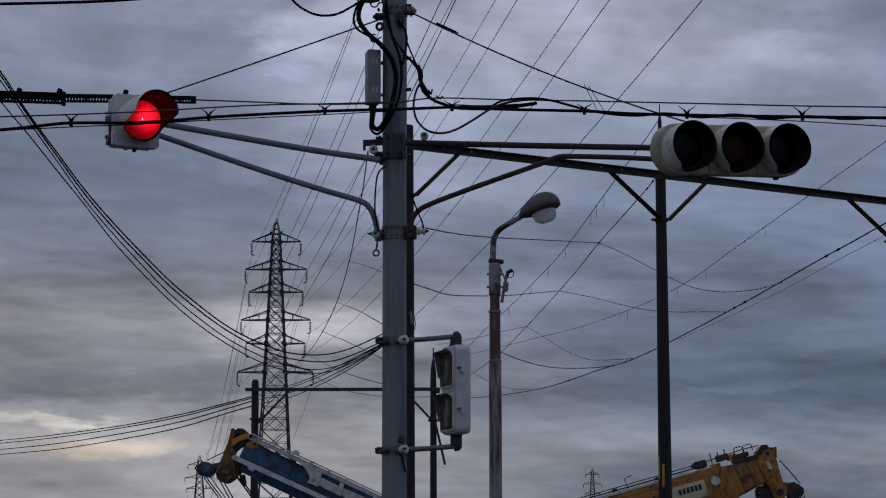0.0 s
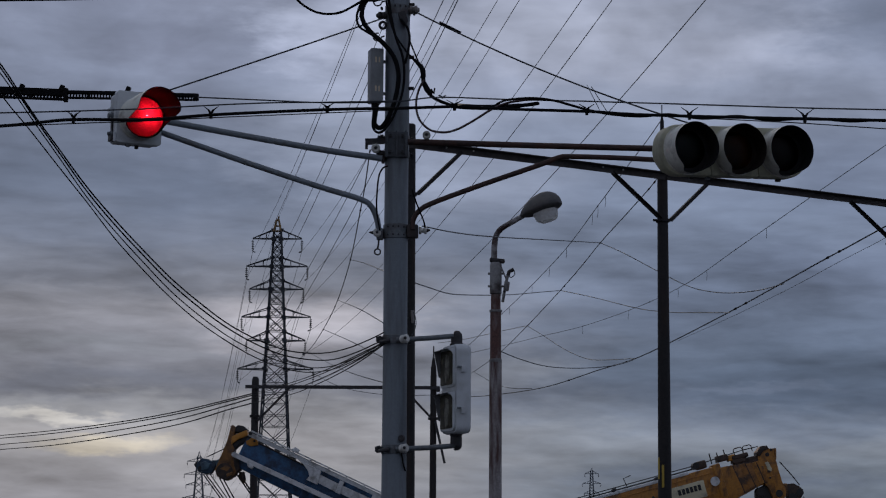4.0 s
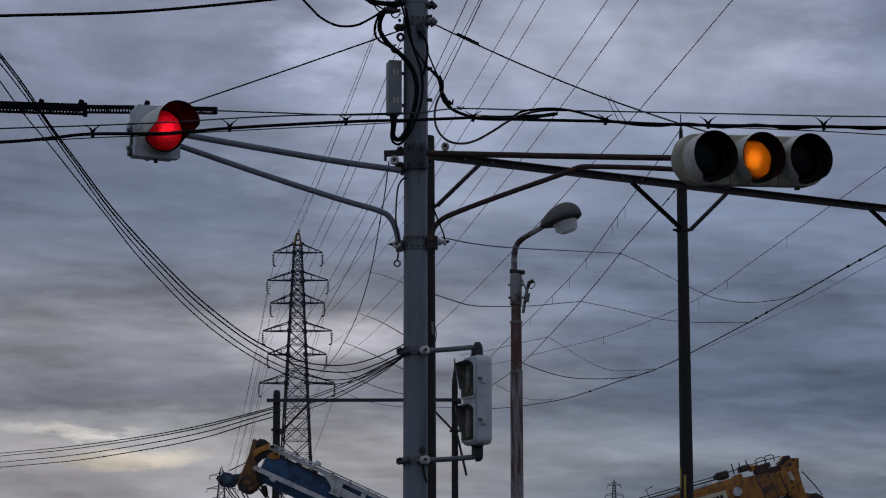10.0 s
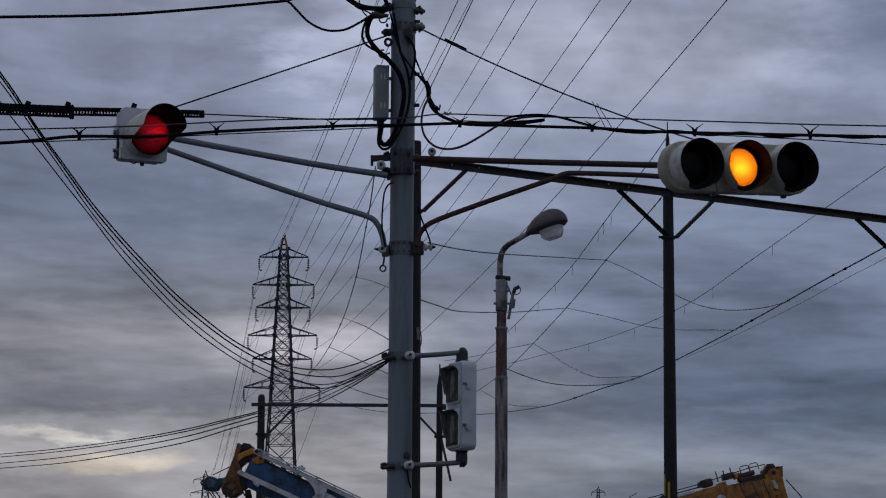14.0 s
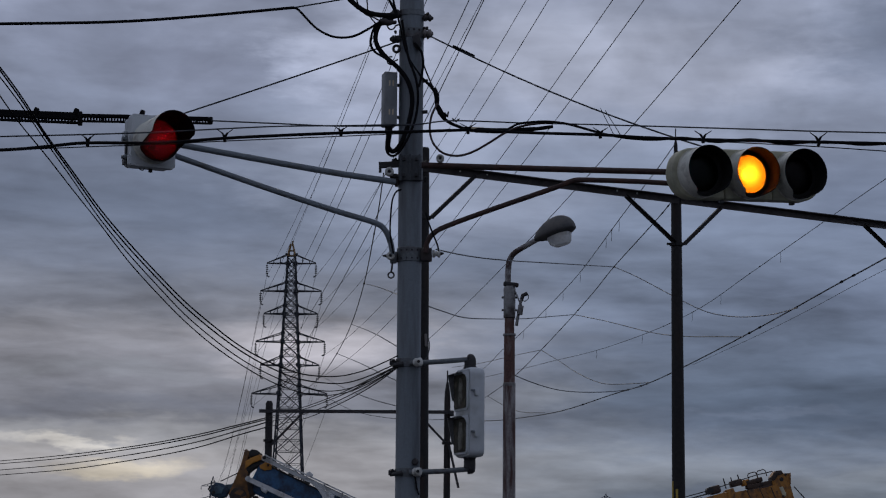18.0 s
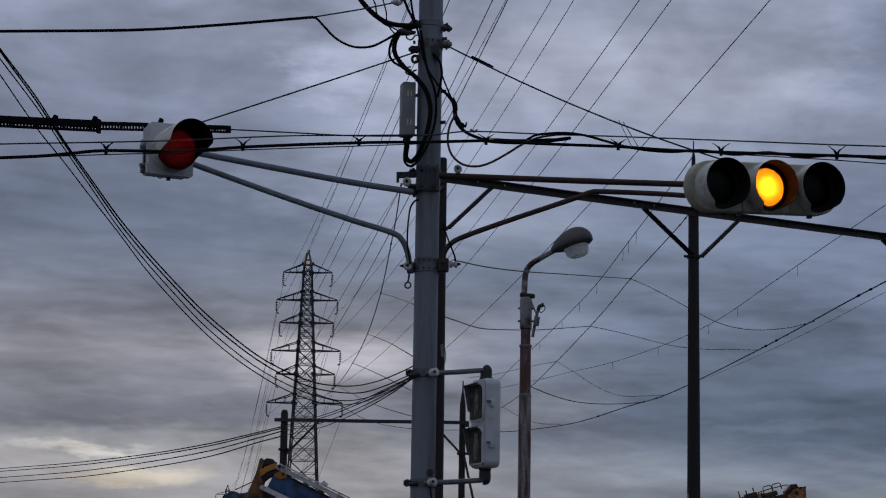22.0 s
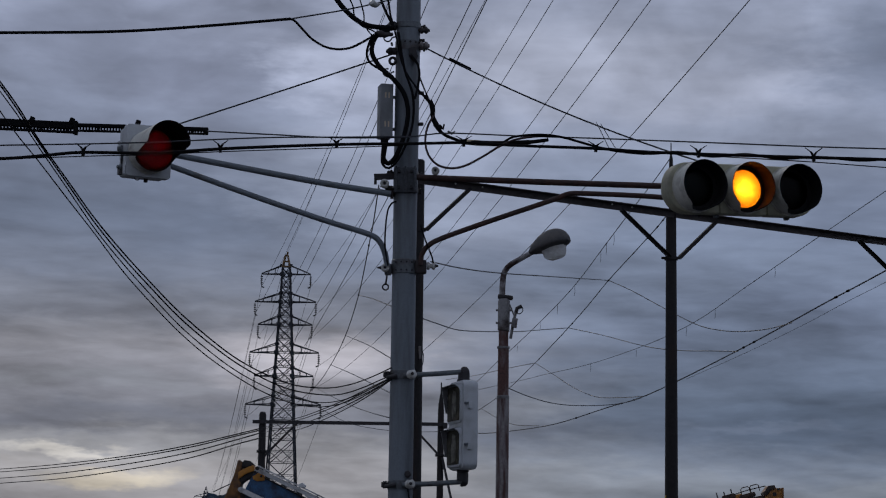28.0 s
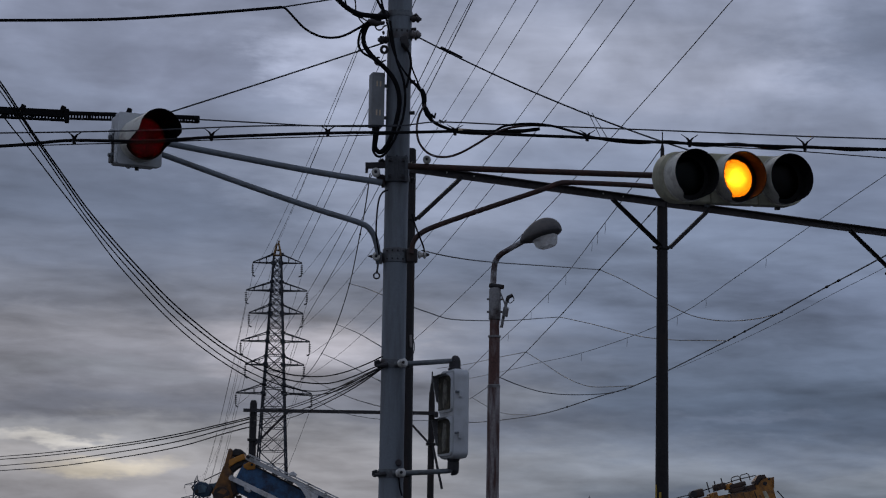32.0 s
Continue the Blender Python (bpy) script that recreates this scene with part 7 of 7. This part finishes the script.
def build_blue_crane():
    tip = Vector((-3.706, 41, 3.526))
    ang = radians(25.5)
    root = tip + Vector((math.cos(ang), 0, -math.sin(ang))) * 5.4
    base = Vector((root.x, root.y, 0))
    s = thing("mobile_crane", Matrix.Translation(base), "blue and white mobile crane with an orange boom head, boom raised", "crane")
    to = Matrix.Translation(-base)
    f = to @ boom_frame(tip, root)

    def box(name, size, at, mat, label="", bevel=0.02, turn=0.0, under=None):
        bm = bmesh.new()
        bm_box(bm, size, (0, 0, 0), (0, 0, 0), bevel)
        bm.transform(f @ pose(*at, 0, turn, 0))
        return part(name, bm, mat, under or s, label)

    def plate(name, outline, depth, mat, under, label="", dy=0.0, bevel=0.012):
        """A plate cut to an outline of places in x and z, standing in the boom's plane or dy before it."""
        bm = bmesh.new()
        bm_slab(bm, [(x - base.x, z) for x, z in outline], depth, pose(0, tip.y - base.y + dy, 0), bevel)
        return part(name, bm, mat, under, label)

    def rod(name, pts, r, mat, under, label="", dy=0.0, seg=8):
        return part(name, bm_tube(bmesh.new(), [(x - base.x, tip.y - base.y + dy, z) for x, z in pts], r, seg), mat, under, label)

    def drum(name, at, r, w, mat, under, label="", dy=0.0, seg=20):
        prof = [(0, -w / 2), (r * 0.30, -w / 2), (r * 0.34, -w * 0.38), (r * 0.7, -w * 0.36), (r * 0.76, -w / 2), (r * 0.96, -w / 2), (r, -w * 0.42), (r, w * 0.42), (r * 0.96, w / 2), (0, w / 2)]
        return part(name, bm_lathe(bmesh.new(), prof, seg, pose(at[0] - base.x, tip.y - base.y + dy, at[1], 90)), mat, under, label)

    # inner section, then the outer box with its collar
    H, mid = 0.56, 0.115
    inner = box("inner_section", (2.4, 0.44, H), (-1.2, 0, mid), CRANE_BLUE, "weathered blue inner boom section", 0.05)
    box("boom", (4.3, 0.50, 0.655), (-3.47, 0, mid + 0.035), CRANE_BLUE, "deep blue outer boom section", 0.05)
    box("boom_collar", (0.12, 0.53, 0.675), (-1.38, 0, mid + 0.035), CRANE_BLUE, "", 0.03)
    box("wear_strip", (1.05, 0.46, 0.03), (-0.72, 0, mid + H / 2), CRANE_DARK, "dark greased strip on the boom's top", 0.008)
    for x, z, w, h in ((-0.33, 0.22, 0.10, 0.07), (-0.40, 0.02, 0.16, 0.05), (-0.52, 0.17, 0.05, 0.16), (-0.66, 0.25, 0.14, 0.05), (-0.72, 0.04, 0.05, 0.14), (-0.86, 0.16, 0.12, 0.06), (-0.98, 0.26, 0.07, 0.07), (-1.02, 0.05, 0.10, 0.04)):
        box("side_lug", (w, 0.05, h), (x, -0.235, mid + z - 0.10), CRANE_BLUE if h < 0.1 else CRANE_DARK, "", 0.012, 8, inner)
    for x, z in ((-0.25, 0.30), (-0.58, 0.30), (-0.9, 0.29)):
        box("top_lug", (0.10, 0.20, 0.09), (x, -0.05, mid + z), CRANE_DARK, "", 0.02, 0, inner)
    # orange head: a bent side plate, an arm over a dark recess, a lug and the sheave nest below
    head = plate("boom_head", [(-3.831, 4.054), (-3.787, 4.085), (-3.736, 4.067), (-3.756, 3.975), (-3.782, 3.873), (-3.788, 3.737), (-3.754, 3.679), (-3.774, 3.584), (-3.698, 3.431), (-3.683, 3.305), (-3.764, 3.184), (-3.900, 3.117), (-4.057, 3.172), (-4.099, 3.301), (-3.992, 3.551), (-3.884, 3.836)], 0.46, CRANE_HEAD, s, "weathered orange boom head")
    plate("head_arm", [(-3.803, 3.890), (-3.674, 3.958), (-3.544, 4.012), (-3.510, 3.916), (-3.673, 3.849), (-3.816, 3.748)], 0.50, CRANE_ORANGE, head, "clean orange arm of the head")
    plate("recess", [(-3.816, 3.748), (-3.673, 3.849), (-3.510, 3.916), (-3.434, 3.868), (-3.550, 3.801), (-3.672, 3.754), (-3.774, 3.659)], 0.40, CRANE_DARK, head, "dark plate filling the recess")
    plate("head_lug", [(-3.550, 3.807), (-3.448, 3.868), (-3.338, 3.840), (-3.331, 3.738), (-3.461, 3.718), (-3.536, 3.753)], 0.50, CRANE_ORANGE, head, "orange lug")
    drum("lug_pin", (-3.393, 3.813), 0.022, 0.54, CRANE_DARK, head)
    plate("cap_plate", [(-3.749, 4.061), (-3.702, 4.101), (-3.599, 4.087), (-3.531, 4.025), (-3.551, 3.998), (-3.742, 3.965)], 0.44, CRANE_DARK, head, "dark folded cap plate")
    rod("cap_eye", [(-3.831, 4.061), (-3.804, 4.085), (-3.773, 4.061)], 0.028, CRANE_HEAD, head, "small eye on the head's top", -0.1)
    for q, r, dy in (((-3.921, 3.266), 0.150, -0.24), ((-3.901, 3.293), 0.155, 0.0), ((-3.921, 3.266), 0.150, 0.24)):
        drum("sheave", q, r, 0.07, CRANE_BROWN, head, "brown rope sheave", dy)
    for q in ([(-4.003, 3.307), (-3.902, 3.381), (-3.813, 3.340), (-3.874, 3.266)], [(-3.887, 3.225), (-3.771, 3.265), (-3.785, 3.204), (-3.880, 3.164)]):
        plate("guard_plate", q, 0.56, CRANE_HEAD, head, "orange-brown sheave guard")
    plate("guard_plate", [(-3.773, 3.550), (-3.671, 3.475), (-3.649, 3.305), (-3.710, 3.258), (-3.752, 3.373)], 0.50, CRANE_BROWN, head, "dark back plate")
    rod("latch", [(-3.628, 3.264), (-3.614, 3.176), (-3.580, 3.108), (-3.593, 3.061)], [0.05, 0.06, 0.04, 0.02], CRANE_BROWN, head, "hanging dark latch", -0.1)
    # small blue hook block, held out by a chalky link
    blk = plate("hook_block", [(-4.454, 3.377), (-4.413, 3.452), (-4.346, 3.513), (-4.230, 3.492), (-4.141, 3.437), (-4.092, 3.375), (-4.160, 3.247), (-4.282, 3.224), (-4.412, 3.262)], 0.24, CRANE_TEAL, s, "dark blue hook block", 0.0, 0.03)
    plate("link", [(-4.175, 3.471), (-4.080, 3.477), (-3.978, 3.531), (-3.950, 3.436), (-4.092, 3.362), (-4.167, 3.308)], 0.16, CRANE_LINK, blk, "chalky blue link")
    plate("cheek", [(-4.372, 3.424), (-4.284, 3.451), (-4.195, 3.403), (-4.228, 3.308), (-4.344, 3.295)], 0.30, CRANE_LINK, blk, "paler worn cheek plate")
    drum("bolt", (-4.378, 3.329), 0.035, 0.32, CRANE_DARK, blk)
    rod("hook", [(-4.440, 3.343), (-4.474, 3.391), (-4.440, 3.432)], 0.018, CRANE_DARK, blk, "small dark hook", -0.1, 6)
    # ropes
    for p, q, r, dy in (((-4.323, 3.221), (-3.897, 2.650), 0.012, -0.05), ((-4.282, 3.220), (-3.849, 2.649), 0.012, 0.05), ((-4.221, 3.234), (-3.904, 2.805), 0.010, 0.10), ((-4.016, 3.151), (-3.747, 2.669), 0.013, -0.2), ((-3.975, 3.131), (-3.706, 2.669), 0.013, 0.2),
                        ((-3.717, 3.224), (-3.456, 2.870), 0.017, -0.1), ((-3.683, 3.237), (-3.470, 2.931), 0.017, 0.1), ((-4.268, 3.533), (-3.965, 3.680), 0.010, 0.0)):
        rod("rope", [p, q], r, CRANE_DARK, s, "dark hoist rope", dy, 6)
    rod("rope_socket", [(-3.951, 2.711), (-3.918, 2.744), (-3.877, 2.758)], [0.03, 0.06, 0.04], CRANE_TEAL, s, "", 0.0)
    # white jib folded along the near side: two chords, a curved end web, a post and two panels with slots between
    yj = -0.36

    def bar(name, p, q, w, h, mat=CRANE_WHITE, dy=yj, label="", under=None):
        a, b = [Vector((x - base.x, tip.y - base.y + dy, z)) for x, z in (p, q)]
        return part(name, bm_bar(bmesh.new(), a, b, w, h), mat, under or s, label, False)

    up_chord = bar("jib_chord", (-3.486, 3.936), (-0.703, 2.643), 0.10, 0.075, label="off-white upper chord of the folded jib")
    bar("jib_rail", (-3.432, 3.983), (-0.703, 2.710), 0.03, 0.026, CRANE_WHITE, yj - 0.07, "thin rail over the chord", up_chord)
    for k in range(9):
        bar("rail_post", (lambda a, b, t: (a[0] + (b[0] - a[0]) * t, a[1] + (b[1] - a[1]) * t))((-3.336, 3.868), (-0.770, 2.673), k / 8), (lambda a, b, t: (a[0] + (b[0] - a[0]) * t, a[1] + (b[1] - a[1]) * t))((-3.323, 3.935), (-0.757, 2.737), k / 8), 0.03, 0.03, CRANE_WHITE, yj - 0.05, "", up_chord)
    low_chord = bar("jib_chord", (-3.740, 3.560), (-1.377, 2.486), 0.09, 0.085, label="off-white lower chord of the folded jib")
    drum("chord_eye", (-3.740, 3.560), 0.048, 0.12, CRANE_WHITE, low_chord, "", yj)
    plate("chord_lug", [(-3.510, 3.424), (-3.429, 3.390), (-3.388, 3.336), (-3.421, 3.302), (-3.496, 3.350)], 0.16, CRANE_WHITE, low_chord, "", yj)
    plate("jib_plate", [(-2.605, 3.486), (-2.496, 3.391), (-2.408, 3.263), (-2.391, 3.175), (-2.442, 3.122), (-2.246, 3.034), (-2.179, 3.282)], 0.10, CRANE_WHITE, s, "off-white curved end web", yj, 0.008)
    plate("jib_plate", [(-1.841, 3.119), (-1.767, 3.085), (-1.841, 2.863), (-1.922, 2.897)], 0.10, CRANE_WHITE, s, "off-white web post", yj, 0.006)
    plate("jib_panel", [(-2.199, 3.215), (-1.855, 3.045), (-1.916, 2.904), (-2.253, 3.074)], 0.06, CRANE_WHITE, s, "off-white side panel between two slots", yj + 0.03, 0.004)
    plate("jib_panel", [(-1.787, 3.017), (-1.242, 2.773), (-1.343, 2.646), (-1.841, 2.884)], 0.06, CRANE_WHITE, s, "off-white side panel between two slots", yj + 0.03, 0.004)
    plate("jib_plate", [(-1.255, 2.860), (-1.073, 2.772), (-1.175, 2.511), (-1.343, 2.596)], 0.10, CRANE_WHITE, s, "off-white web post", yj, 0.006)
    plate("lamp_bracket", [(-2.707, 3.669), (-2.639, 3.702), (-2.571, 3.648), (-2.592, 3.607), (-2.686, 3.621)], 0.09, CRANE_WHITE, up_chord, "small pale work lamp", yj, 0.01)
    drum("chord_pin", (-3.452, 3.943), 0.035, 0.16, CRANE_DARK, up_chord, "", yj)
    rt = f @ Vector((-5.2, 0, -0.1))
    box("boom_foot", (0.5, 0.9, 0.8), (-5.3, 0, 0.0), CRANE_BLUE, "", 0.06)
    carrier(s, (rt.x, rt.y, 0), -1, CRANE_BLUE)
    return s


blue_crane = build_blue_crane()


# ---- what moves: the added shutter wheels of the red and the amber lamp turn to and fro, in turns, about once a second ----
BEAT, FIRST = 0.9957, 0.05
AMBER_LEVEL = ((-0.045, 0.0), (-0.035, 0.0), (-0.0285, 0.0075), (-0.024, 0.0097), (-0.0195, 0.0101), (-0.0156, 0.0121), (-0.011, 0.045), (-0.003, 0.12), (0.006, 0.33), (0.019, 0.75), (0.035, 1.0), (0.45, 1.0), (0.48, 0.60), (0.50, 0.30), (0.53, 0.12), (0.56, 0.05), (0.60, 0.0125), (0.64, 0.0103), (0.67, 0.0097), (0.70, 0.0092), (0.74, 0.006), (0.78, 0.0), (0.96, 0.0))
RED_LEVEL = ((-0.045, 1.0), (-0.025, 1.0), (-0.016, 0.80), (-0.011, 0.50), (-0.003, 0.30), (0.006, 0.17), (0.019, 0.09), (0.032, 0.05), (0.049, 0.03), (0.07, 0.018), (0.0876, 0.0122), (0.15, 0.006), (0.30, 0.0), (0.43, 0.0), (0.475, 0.04), (0.495, 0.18), (0.505, 0.30), (0.52, 0.60), (0.55, 1.0), (0.96, 1.0))


def motions():
    def level(table, t):
        phase = (t - FIRST + 0.045) % BEAT - 0.045
        return float(np.interp(phase, [a for a, _ in table], [b for _, b in table]))

    def flash(wheel, table):
        at = tuple(wheel.location)
        turns = []
        for k in range(32 * FPS + 1):
            v = level(table, k / FPS)
            turns.append(22.0 * (1 - v) if v > 0.012 else 30.0 - 8.2 * v / 0.012)
        rows = []
        for k, a in enumerate(turns):
            still = 0 < k < len(turns) - 1 and abs(turns[k - 1] - a) < 1e-6 and abs(turns[k + 1] - a) < 1e-6
            if not still:
                rows.append((k / FPS, pose(*at, 0, a, 0)))
        walk(wheel, rows)

    flash(amber_lamp, AMBER_LEVEL)
    flash(red_lamp, RED_LEVEL)


motions()
